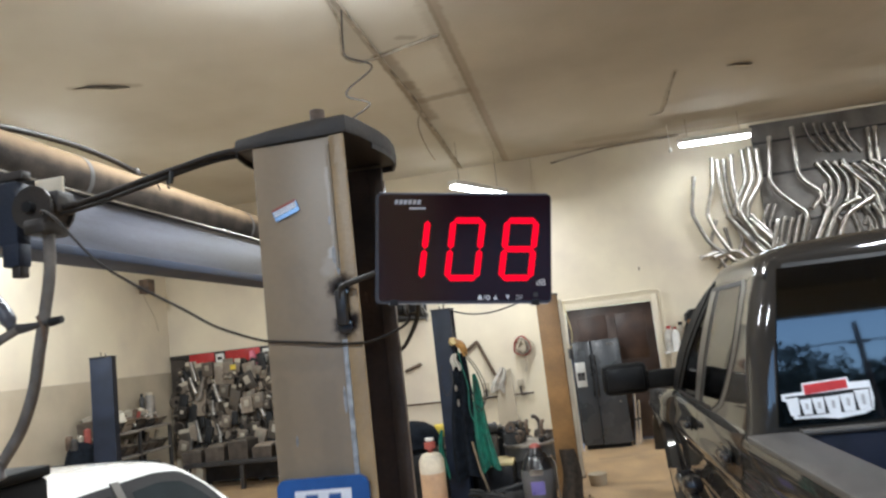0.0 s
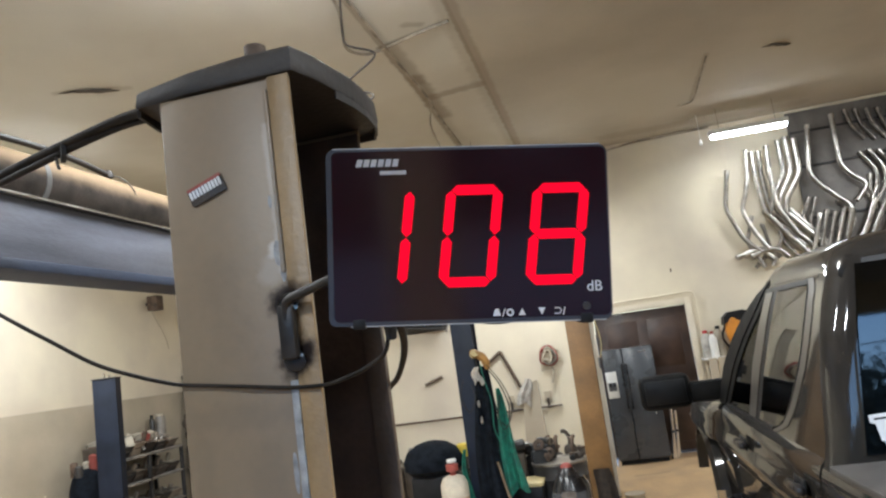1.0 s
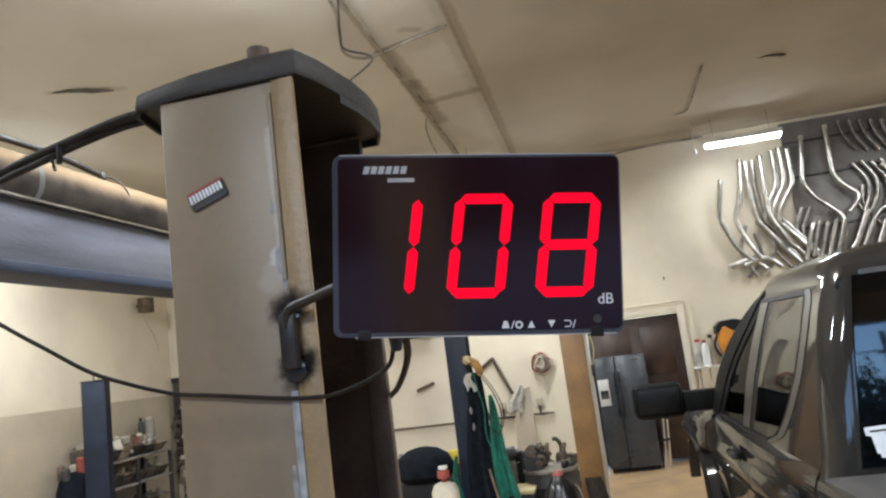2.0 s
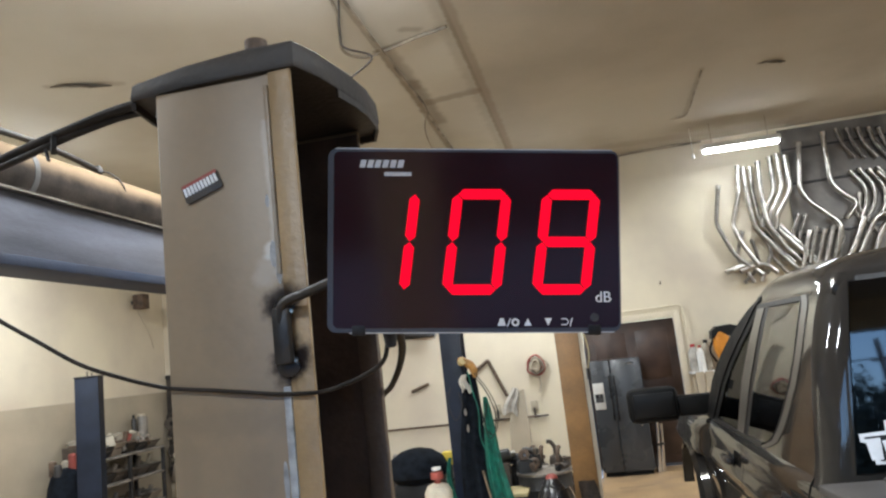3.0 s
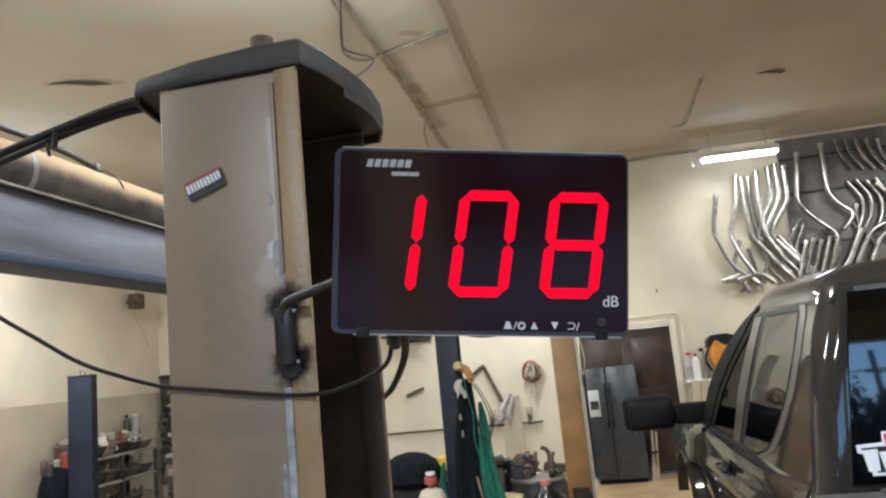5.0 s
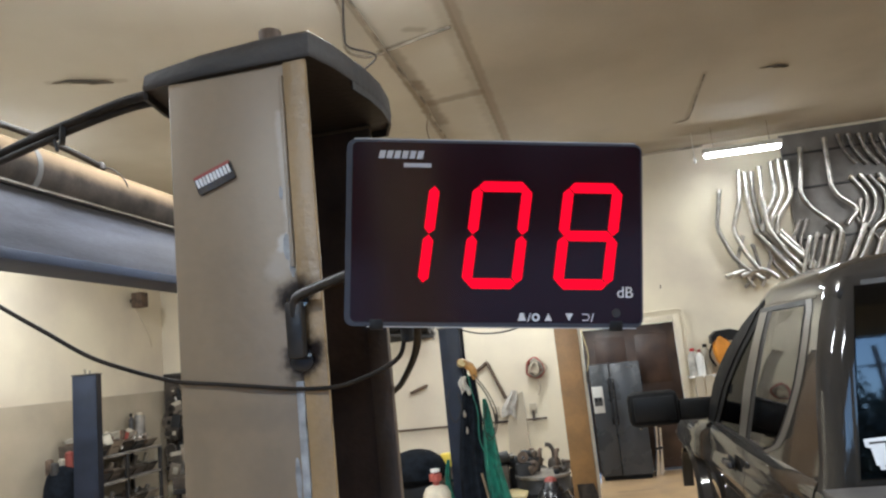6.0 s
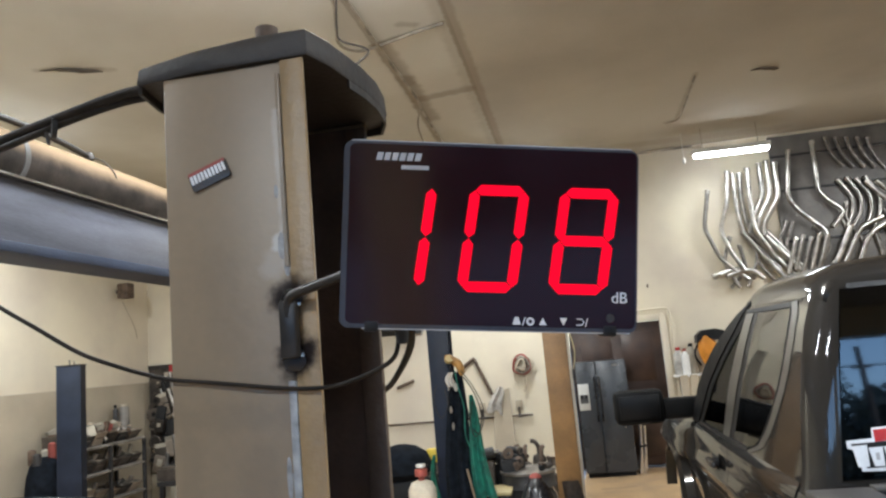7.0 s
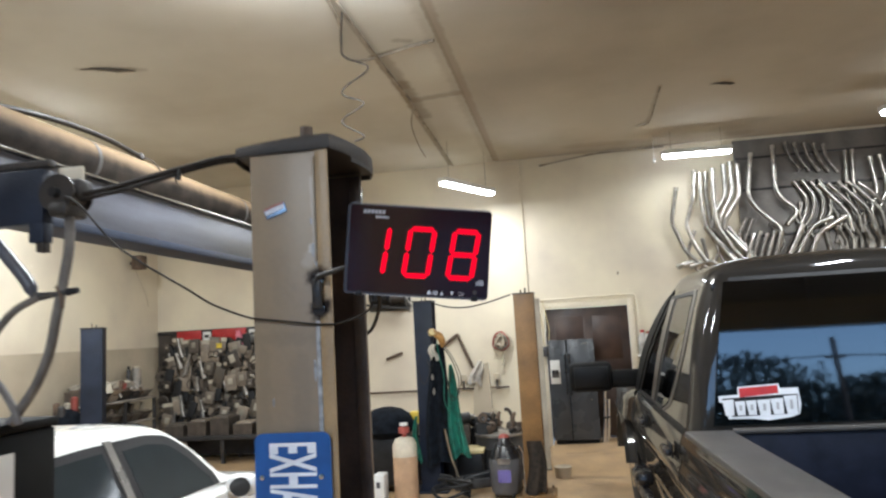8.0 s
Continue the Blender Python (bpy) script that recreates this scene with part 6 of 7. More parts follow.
for k in range(26):
    x, z = rng.uniform(1.95, 5.3), rng.uniform(2.75, 3.4)
    s = rng.choice((-1, 1))
    exhaust_pipe(x, z, [(s * rng.uniform(0.05, 0.2), -rng.uniform(0.2, 0.35)), (-s * rng.uniform(0.02, 0.25), -rng.uniform(0.2, 0.4))], YN - 0.062, 0.025, "steel_dull")
for k in range(5):
    exhaust_pipe(3.42 + 0.13 * k, 4.3 - 0.02 * k, [(0.03, -0.22), (0.13, -0.22)], YN - 0.07, 0.024, "steel_dull")
board = thing("pipe_board", pose(2.70, YN, 2.3), "dark grey board behind the hanging exhaust pipes", "board")
part("sheet", Geo().box(0, 3.0, -0.03, 0, 0, 2.10, 0.004), M["dark_board"], board)
for z in (0.62, 1.32, 1.80):
    part("rail", Geo().box(0, 3.0, -0.050, -0.031, z, z + 0.03, 0.004), M["dark_steel"], board)

# ---- hung parts wall in the far corner ----
peg = thing("parts_board", pose(-6.78, YN, 0.45), "dark pegboard crowded with hung exhaust parts", "pegboard")
part("panel", Geo().box(0, 3.2, -0.03, 0, 0, 1.62, 0.004), M["peg"], peg)
part("frame", Geo().box(0, 3.2, -0.05, -0.031, 1.56, 1.62, 0.004), M["dark_steel"], peg)
for x0, x1 in ((-6.42, -5.98), (-5.78, -5.18), (-4.85, -4.3)):
    c = thing("header_card", pose((x0 + x1) / 2, YN - 0.052, 1.97), "red header card over the parts board", "card", "header cards")
    part("card", Geo().box((x0 - x1) / 2, (x1 - x0) / 2, -0.006, 0.02, -0.10, 0.09, 0.002), M["red"], c)
for x in (-5.88, -5.06):
    c = thing("price_card", pose(x, YN - 0.052, 1.93), "pale price card over the parts board", "card", "price cards")
    part("card", Geo().box(-0.07, 0.07, -0.006, 0.02, -0.12, 0.10, 0.002), M["paper"], c)
    part("print", Geo().box(-0.04, 0.04, -0.0075, -0.005, 0.0, 0.05), M["dark_steel"], c, "grey print bar")

rng = random.Random(23)


def hung_part(k, x, y, z):
    s = rng.uniform(0.65, 1.65)
    kind = (0, 1, 2, 3, 4, 2, 1, 4, 5, 5, 2, 1)[k % 12]
    if kind == 0:
        t = thing("clamp_ring", pose(x, y, z), "dark steel exhaust clamp ring hanging on a hook", "clamp", "hung parts")
        part("ring", Geo().tube([(0.07 * s * math.cos(a), -0.02, -0.09 + 0.07 * s * math.sin(a)) for a in np.linspace(0, 6.28, 17)], 0.012, 8), M["parts_b"], t)
        part("saddle", Geo().box(-0.05, 0.05, -0.045, 0.005, -0.2 * s, -0.15 * s, 0.008), M["steel"], t)
    elif kind == 1:
        t = thing("parts_pack", pose(x, y, z), "pale bagged part with a card header on a hook", "packet", "hung parts")
        part("bag", Geo().box(-0.06 * s, 0.06 * s, -0.05, -0.005, -0.26 * s, -0.05, 0.018), M["parts_a"], t)
        part("card", Geo().box(-0.06 * s, 0.06 * s, -0.035, -0.028, -0.05, 0.01), M["card"], t, "pale card header")
    elif kind == 2:
        t = thing("rubber_hanger", pose(x, y, z), "black rubber exhaust hanger on a hook", "hanger", "hung parts")
        part("block", Geo().box(-0.05 * s, 0.05 * s, -0.06, -0.005, -0.2 * s, 0, 0.025), M["rubber"], t)
        part("pin", Geo().tube([(-0.09, -0.03, -0.16 * s), (0.09, -0.03, -0.16 * s)], 0.01, 8), M["steel"], t)
    elif kind == 3:
        t = thing("exhaust_tip", pose(x, y, z), "dull steel exhaust tip on a hook", "exhaust tip", "hung parts")
        part("tip", Geo().tube([(0, -0.05, 0.02), (0.005, -0.05, -0.1), (0.02, -0.06, -0.2 * s), (0.02, -0.06, -0.215 * s)], [0.03, 0.035, 0.045, 0.048], 14), M["steel_dull"], t)
    elif kind == 4:
        t = thing("flange_plate", pose(x, y, z), "dark cast flange plate on a hook", "flange", "hung parts")
        part("plate", Geo().prism([(0.09 * s * math.cos(a), -0.1 + 0.07 * s * math.sin(a)) for a in np.linspace(0, 5.7, 10)], lambda u, w: (u, -0.03, w), lambda u, w: (u, -0.008, w)), M["parts_b"], t)
        part("bore", Geo().cyl((0, -0.033, -0.1), (0, -0.028, -0.1), 0.035), M["black"], t)
    else:
        t = thing("boxed_part", pose(x, y, z), "dark boxed part hanging on the board", "box", "hung parts")
        part("box", Geo().box(-0.07 * s, 0.07 * s, -0.1, -0.005, -0.18 * s, 0.0, 0.006), M["parts_b"] if k % 4 else M["parts_a"], t)
        part("label", Geo().box(-0.03 * s, 0.03 * s, -0.102, -0.098, -0.11 * s, -0.05), M["card"], t, "pale label bar")
    part("hook", Geo().tube([(0, 0.07, 0.005), (0, -0.09, 0.012)], 0.004, 6), M["steel"], t)
    t.rotation_euler = (0, radians(rng.uniform(-22, 22)), 0)
    return t


for k in range(264):
    row, col = divmod(k, 24)
    x = -6.62 + 0.104 * col + rng.uniform(-0.05, 0.05)
    z = 1.92 - 0.13 * row + rng.uniform(-0.06, 0.05) - 0.14 * max(0.0, 1 - (x + 6.66) / 0.3)
    if z > 0.60:
        hung_part(rng.randrange(60), x, YN - 0.03 - rng.choice((0, 0.03, 0.06, 0.09)), z)
tag_ = thing("warning_tag", pose(-5.62, YN - 0.14, 1.80), "small yellow tag among the hung parts", "tag")
part("tag", Geo().box(-0.05, 0.05, -0.004, 0.0, -0.05, 0.03, 0.01), M["yellow"], tag_)
part("hook", Geo().tube([(0, 0, 0.02), (0, 0.14, 0.03)], 0.004, 6), M["steel"], tag_)
bag = thing("pink_pack", pose(-5.3, YN - 0.09, 1.97), "pink plastic packet hanging over the board", "packet")
part("bag", Geo().prism([(-0.03, 0.04), (0.02, 0.05), (0.1, -0.18), (-0.04, -0.16)], lambda u, w: (u, -0.02, w), lambda u, w: (u, 0.03, w)), M["pink"], bag)
part("hook", Geo().tube([(0, 0.03, 0.03), (0, 0.09, 0.03)], 0.004, 6), M["steel"], bag)
bench = thing("work_bench", pose(-6.3, 10.2, 0), "dark steel work bench under the parts board", "workbench")
part("top", Geo().box(0.1, 3.0, 0, 0.72, 0.36, 0.42, 0.008), M["dark_steel"], bench)
for x in (0.12, 1.0, 2.0, 2.92):
    part("leg", Geo().box(x, x + 0.06, 0.03, 0.09, 0, 0.36), M["dark_steel"], bench)
    part("leg", Geo().box(x, x + 0.06, 0.62, 0.68, 0, 0.36), M["dark_steel"], bench)
part("backing", Geo().box(0.12, 2.98, 0.6, 0.62, 0.05, 0.36), M["dark_steel"], bench)
for k in range(7):
    x = -6.1 + 0.38 * k
    b = thing("parts_bin", pose(x, 10.45, 0.42), "dark plastic parts bin on the bench", "bin", "bins on the bench")
    part("tub", Geo().prism([(-0.15, 0), (0.15, 0), (0.16, 0.16 + 0.05 * (k % 3)), (-0.16, 0.16 + 0.05 * (k % 3))], lambda u, w: (u, -0.16, w), lambda u, w: (u, 0.2, w)), M["parts_b"], b)
    part("contents", Geo().box(-0.13, 0.13, -0.13, 0.17, 0.10, 0.19 + 0.05 * (k % 3), 0.02), M["parts_a"], b)

# ---- bench along the side wall ----
rack = thing("parts_rack", pose(XW + 0.004, 8.62, 0), "grey steel rack with tiers of small parts bins", "rack")
for z in (0.35, 0.72, 1.05):
    part("shelf", Geo().box(0.02, 0.50, 0, 1.5, z, z + 0.03, 0.004), M["galv"], rack)
for y in (0, 0.73, 1.46):
    for x in (0.02, 0.46):
        part("post", Geo().box(x, x + 0.04, y, y + 0.04, 0, 1.05), M["dark_steel"], rack)
rng = random.Random(5)
for z in (0.38, 0.75, 1.08):
    for k in range(6):
        y = 8.74 + 0.245 * k
        b = thing("small_bin", pose(XW + 0.28, y, z), "small grey parts bin with loose steel pieces", "bin", "bins on the rack")
        h = rng.uniform(0.1, 0.2)
        part("tub", Geo().prism([(-0.1, 0), (0.1, 0), (0.11, h), (-0.11, h)], lambda u, w: (0.2 - 0.1 * (w < 0.01), u, w), lambda u, w: (-0.2, u, w)), M[rng.choice(("parts_a", "parts_b", "dark_steel"))], b)
        part("loose_filling", Geo().box(-0.15, 0.16, -0.08, 0.08, h * 0.5, h + 0.02, 0.015).cyl((0.05, 0, h), (0.08, 0.02, h + rng.uniform(0.05, 0.16)), 0.03).cyl((-0.05, 0.03, h), (-0.05, 0.0, h + rng.uniform(0.02, 0.12)), 0.022), M[rng.choice(("card", "steel_dull", "parts_a", "rust"))], b)
can = thing("spray_can", pose(XW + 0.2, 9.88, 1.28), "dark spray can standing in the bin tier", "can")
part("body", Geo().lathe([(0.01, 0), (0.035, 0), (0.035, 0.2), (0.015, 0.23)]), M["dark_steel"], can)
part("cap", Geo().lathe([(0.015, 0.23), (0.02, 0.24), (0.02, 0.27), (0.005, 0.275)]), M["black"], can)
jar = thing("parts_jar", pose(XW + 0.22, 10.04, 1.25), "pale plastic jar on top of the rack", "jar")
part("body", Geo().lathe([(0.01, 0), (0.075, 0), (0.075, 0.24), (0.06, 0.27)]), M["galv"], jar)
part("lid", Geo().lathe([(0.065, 0.27), (0.065, 0.30), (0.01, 0.305)]), M["wall_low"], jar)
rng = random.Random(61)
for k in range(34):
    x, y = XW + rng.uniform(0.10, 0.44), 8.72 + rng.uniform(0.0, 1.3)
    z = 1.08 + (0.12 if k % 3 else 0.20)
    q = thing("small_part", pose(x, y, z, rng.uniform(-25, 25), rng.uniform(-25, 25), rng.uniform(0, 180)), "small dull steel or boxed part heaped on the rack", "part", "parts heaped on the rack")
    if k % 3 == 0:
        part("box", Geo().box(-0.05, 0.05, -0.04, 0.04, -0.09, 0.06, 0.004), M[rng.choice(("card", "red_dull", "parts_a", "card"))], q)
        part("flap", Geo().box(-0.052, 0.052, -0.042, 0.042, 0.05, 0.066, 0.003), M["card"], q)
    else:
        part("elbow", Geo().tube(spline([(-0.05, 0, -0.06), (0, 0.01, 0.0), (0.05, 0.01, 0.03)]), 0.026, 10), M[rng.choice(("steel", "steel_dull", "rust", "parts_b"))], q)
        part("ring", Geo().tube([(0.04, 0.01, 0.025), (0.065, 0.01, 0.037)], 0.036, 12), M["steel_dull"], q)
cover = thing("covered_machine", pose(-6.46, 8.37, 0), "dark machine under a brown cover by the rack", "machine")
part("cover", Geo().loft([[((0.21 + 0.02 * math.sin(3 * a + 5 * z)) * k * math.cos(a), (0.21 + 0.02 * math.cos(2 * a + 3 * z)) * k * math.sin(a), z) for a in np.linspace(0, 2 * math.pi, 22, endpoint=False)] for z, k in ((0, 1.08), (0.3, 1.05), (0.6, 1.0), (0.85, 0.93), (0.98, 0.78), (1.05, 0.5), (1.07, 0.2))]), M["cloth_dark"], cover)
for x, y, h, c in ((-0.10, -0.08, 0.16, "rust"), (0.06, 0.05, 0.22, "red_dull"), (0.02, -0.14, 0.12, "dark_steel"), (-0.08, 0.10, 0.14, "card")):
    part("tin", Geo().lathe([(0.01, 0.0), (0.045, 0.0), (0.045, h), (0.03, h + 0.015), (0.01, h + 0.02)], (x, y, 0.99), n=14), M[c], cover, "tin standing on the cover")
# ---- things round the far lift column ----
single("lift_wire", Geo().tube(spline([(-1.55, 8.1, 2.165), (-1.3, 8.05, 2.08), (-1.05, 8.0, 2.06), (-0.8, 7.95, 2.10), (-0.55, 7.92, 2.165)]), 0.008, 8), M["rubber"], "black cable sagging between two lift columns", "cable")


def draped(w0, w1, h, depth, folds, seed, n=20, m=14):
    """A hanging cloth, gathered at the top."""
    r_ = random.Random(seed)
    ph = r_.uniform(0, 6)
    rings = []
    for j in range(m + 1):
        f = j / m
        w = w0 + (w1 - w0) * f ** 0.7
        front, back = [], []
        for i in range(n + 1):
            u = i / n - 0.5
            y = depth * (0.4 + 0.6 * f) * math.sin(folds * 2 * math.pi * (u + 0.5) + ph + 1.2 * f)
            z = -h * f + (0.03 * math.sin(7 * u + ph) if j == m else 0)
            front.append((u * w + 0.02 * math.sin(5 * f + ph), y - 0.012, z))
            back.append((u * w + 0.02 * math.sin(5 * f + ph), y + 0.012, z))
        rings.append(front + back[::-1])
    return Geo().loft(rings)


single("work_jacket", draped(0.11, 0.35, 1.34, 0.03, 2.3, 3), M["cloth_dark"], "dark navy work jacket hanging on the lift column", "jacket", m=pose(-1.45, 8.02, 1.66))
single("green_tarp", draped(0.035, 0.21, 1.02, 0.03, 1.7, 8), M["green"], "green cloth tarp hanging on the lift column", "cloth", m=pose(-1.31, 7.99, 1.42) @ pose(0, 0, 0, 0, -5, 0))
single("green_tarp", draped(0.03, 0.07, 0.5, 0.02, 1.2, 9), M["green"], "narrow green cloth hanging beside the column", "cloth", m=pose(-1.735, 8.05, 0.85))
for k, (x, z, w_, h_) in enumerate(((-1.50, 1.30, 0.016, 0.045), (-1.49, 1.14, 0.014, 0.05))):
    single("glove", Geo().lathe([(0.004, -h_), (w_ * 0.8, -h_ * 0.8), (w_, -h_ * 0.2), (w_ * 0.6, h_ * 0.4), (w_ * 0.2, h_ * 0.6)], n=8), M["galv"], "grubby work glove clipped to the jacket", "glove", "gloves on the jacket", m=pose(x, 7.975, z, 8, 0, 20 * k))
single("work_apron", draped(0.15, 0.22, 0.555, 0.018, 1.3, 15), M["apron"], "dark brown apron hanging low on the ochre column", "apron", m=pose(-0.385, 7.757, 0.58))
tool = thing("grinder", pose(-1.42, 8.0, 1.72), "yellow and orange grinder hung on the lift column", "power tool")
part("body", Geo().tube(spline([(-0.10, 0, 0.10), (-0.02, 0, 0.06), (0.04, 0, 0.0), (0.06, 0, -0.10)]), [0.02, 0.03, 0.036, 0.04, 0.04, 0.04, 0.04, 0.042, 0.045, 0.045, 0.045, 0.04, 0.04, 0.04, 0.04, 0.035, 0.03, 0.03, 0.02], 12), M["orange_dull"], tool)
part("guard", Geo().tube([(-0.07, -0.02, 0.06), (-0.05, -0.05, 0.08)], [0.036, 0.04], 18), M["yellow_wire"], tool)
part("hook", Geo().tube([(-0.07, 0.0, 0.1), (-0.07, 0.1, 0.12)], 0.006, 6), M["steel"], tool)
hose("extension_lead", [(-1.36, 7.98, 1.62), (-1.28, 7.97, 1.50), (-1.22, 7.97, 1.35), (-1.20, 7.98, 1.2), (-1.24, 7.98, 1.05), (-1.30, 7.98, 1.1), (-1.33, 7.98, 1.25), (-1.35, 7.98, 1.5)], 0.006, M["rubber"], "black tool cord looped beside the tarp", "cable")
bar_ = thing("bent_bar", pose(-1.66, YN, 1.75), "rusty brown bent steel bar hung on the wall", "steel bar")
part("bar", Geo().tube(rounded([(-0.24, -0.03, -0.17), (0, -0.03, 0.0), (0.22, -0.03, -0.53)], 0.03), 0.024, 8), M["rust"], bar_)
part("hook", Geo().tube([(0.0, 0, 0.02), (0.0, -0.06, 0.025)], 0.006, 6), M["steel"], bar_)
b2 = thing("bent_bar", pose(-2.70, YN, 1.47), "short dark steel bar hung on the wall", "steel bar")
part("bar", Geo().tube([(-0.12, -0.03, -0.05), (0.14, -0.03, 0.04)], 0.022, 8), M["rust"], b2)
part("hook", Geo().tube([(0.0, 0, 0.02), (0.0, -0.06, 0.025)], 0.006, 6), M["steel"], b2)
single("air_pipe", Geo().tube([(-4.2, YN - 0.03, 0.90), (-0.9, YN - 0.03, 0.91)], 0.014, 10), M["rust"], "brown air pipe clipped along the far wall", "pipe")
for x in (-1.08, -1.6):
    v = thing("air_outlet", pose(x, YN, 0.93), "dark brass air outlet with a valve on the wall pipe", "valve", "air outlets")
    part("plate", Geo().box(-0.05, 0.05, -0.02, 0, 0.05, 0.19, 0.006), M["wall_low"], v)
    part("valve", Geo().cyl((0, -0.05, 0.0), (0, -0.05, 0.1), 0.018).cyl((-0.02, -0.05, -0.02), (0.16, -0.05, -0.02), 0.022, 0.01), M["parts_b"], v)
coil = thing("cord_coil", pose(-0.98, YN, 1.71), "coil of red and grey air cord hung on the wall", "cord")
for k, (c, dr) in enumerate((("red_dull", 0.0), ("wall_low", 0.03), ("red_dull", 0.02), ("rust", -0.03), ("card", -0.01), ("wall_low", -0.045))):
    part("loop", Geo().tube([((0.10 + dr) * math.cos(a) * (1 + 0.12 * math.sin(3 * a + k)) + 0.02 * math.sin(2 * k), -0.03 - 0.018 * k, -0.11 + (0.115 + dr) * math.sin(a) + 0.02 * math.cos(2 * a + 2 * k)) for a in np.linspace(0, 6.283, 25)], 0.014, 8), M[c], coil)
part("tail", Geo().tube(spline([(0.02, -0.04, -0.27), (0.03, -0.05, -0.38), (0.0, -0.05, -0.48)]), 0.016, 8), M["wall_low"], coil)
part("hook", Geo().tube([(0, 0, 0.02), (0, -0.12, 0.03)], 0.01, 8), M["steel"], coil)
leaner = thing("leaning_panel", pose(-1.24, YN - 0.09, 0), "grey steel panel leaning on the far wall", "panel")
part("sheet", Geo().prism([(-0.26, 0), (0.08, 0), (0.04, 1.30), (-0.02, 1.28), (-0.20, 1.0)], lambda u, w: (u, -0.012, w), lambda u, w: (u, 0.012, w)).moved(pose(0, 0, 0, -3, 0, 0)), M["wall_low"], leaner)
single("plastic_bag", draped(0.07, 0.22, 0.36, 0.025, 1.7, 21, 14, 9), M["fog_bag"], "cloudy plastic bag hung over the leaning panel", "bag", m=pose(-1.33, YN - 0.075, 1.33) @ pose(0, 0, 0, 0, 14, 0))
winch = thing("wall_winch", pose(-2.72, YN, 2.34), "dark greasy winch unit bolted high on the far wall", "winch")
part("backplate", Geo().box(-0.34, 0.34, -0.02, 0, -0.16, 0.30, 0.006), M["dark_steel"], winch)
part("motor", Geo().tube([(-0.30, -0.16, 0.06), (-0.28, -0.16, 0.06), (0.02, -0.16, 0.06), (0.04, -0.16, 0.06)], [0.06, 0.11, 0.11, 0.06], 20), M["black"], winch)
part("drum", Geo().tube([(0.06, -0.16, 0.03), (0.30, -0.16, 0.03)], 0.085, 20), M["parts_b"], winch)
for x in (0.05, 0.29):
    part("cheek", Geo().tube([(x, -0.16, 0.03), (x + 0.015, -0.16, 0.03)], 0.13, 20), M["dark_steel"], winch)
part("strut", Geo().box(-0.36, 0.38, -0.19, -0.13, -0.12, -0.08, 0.006).moved(pose(0, 0, 0, 0, 8, 0)), M["dark_steel"], winch)
part("lever", Geo().tube([(0.31, -0.2, 0.02), (0.40, -0.22, -0.10), (0.36, -0.22, -0.20)], 0.016, 8), M["steel_dull"], winch)
part("mount", Geo().box(-0.2, -0.12, -0.16, -0.02, -0.03, 0.02).box(0.14, 0.2, -0.16, -0.02, -0.03, 0.02), M["dark_steel"], winch)

gas = thing("gas_cylinder", pose(-1.76, 7.55, 0), "tan gas cylinder with a pale collar and red valve", "gas cylinder")
part("body", Geo().lathe([(0.05, 0), (0.125, 0.01), (0.13, 0.03), (0.13, 0.56), (0.12, 0.60)], n=24), M["cyl"], gas)
part("collar", Geo().lathe([(0.131, 0.5), (0.131, 0.62), (0.10, 0.68), (0.05, 0.70)], n=24), M["card"], gas, "pale shoulder")
part("valve", Geo().lathe([(0.03, 0.70), (0.03, 0.73), (0.06, 0.74), (0.06, 0.80), (0.02, 0.81)]), M["red_dull"], gas, "red valve guard")
part("knob", Geo().lathe([(0.02, 0.81), (0.045, 0.82), (0.045, 0.845), (0.01, 0.85)]), M["white"], gas)
case = thing("white_case", pose(-2.02, 7.5, 0), "small white plastic case standing on the floor", "case")
part("body", Geo().box(-0.07, 0.05, -0.1, 0.1, 0, 0.33, 0.012), M["white"], case)
part("latch", Geo().box(-0.03, 0.01, -0.106, -0.1, 0.2, 0.26), M["grey"], case)
machine = thing("welding_machine", pose(-2.12, 8.25, 0), "black welding machine heaped with a dark bag", "welder")
part("case", Geo().box(-0.22, 0.22, -0.2, 0.25, 0.08, 0.62, 0.03), M["black"], machine)
part("bag", Geo().lathe([(0.24, 0.62), (0.31, 0.68), (0.32, 0.76), (0.27, 0.86), (0.17, 0.925), (0.07, 0.95), (0.01, 0.952)], n=22), M["cloth_dark"], machine)
part("handle", Geo().tube(spline([(0.05, -0.12, 0.62), (0.05, -0.14, 0.75), (0.16, -0.14, 0.78), (0.2, -0.12, 0.64)]), 0.02, 8), M["chrome"], machine, "bright handle")
for x in (-0.18, 0.18):
    part("wheel", Geo().tube([(x - 0.02, 0, 0.08), (x + 0.02, 0, 0.08)], 0.08, 16), M["rubber"], machine)
mask = thing("yellow_lamp", pose(-1.80, 8.36, 0), "yellow work lamp on a black stand", "work lamp")
part("pole", Geo().cyl((0, 0, 0.02), (0, 0, 0.74), 0.015), M["black"], mask)
part("foot", Geo().lathe([(0.12, 0), (0.12, 0.015), (0.02, 0.025)]), M["black"], mask)
part("head", Geo().box(-0.07, 0.06, -0.06, 0.05, 0.74, 0.88, 0.02), M["yellow"], mask)
drum = thing("oil_drum", pose(-0.86, 8.75, 0), "dark steel oil drum with a flat lid", "drum")
part("barrel", Geo().lathe([(0.28, 0), (0.29, 0.01), (0.285, 0.16), (0.30, 0.18), (0.285, 0.2), (0.285, 0.36), (0.30, 0.38), (0.285, 0.4), (0.285, 0.52)], n=28), M["dark_steel"], drum)
part("lid", Geo().lathe([(0.30, 0.52), (0.30, 0.545), (0.28, 0.545), (0.27, 0.53), (0.01, 0.53)], n=28), M["steel_dull"], drum, "dull steel lid")
rng = random.Random(9)
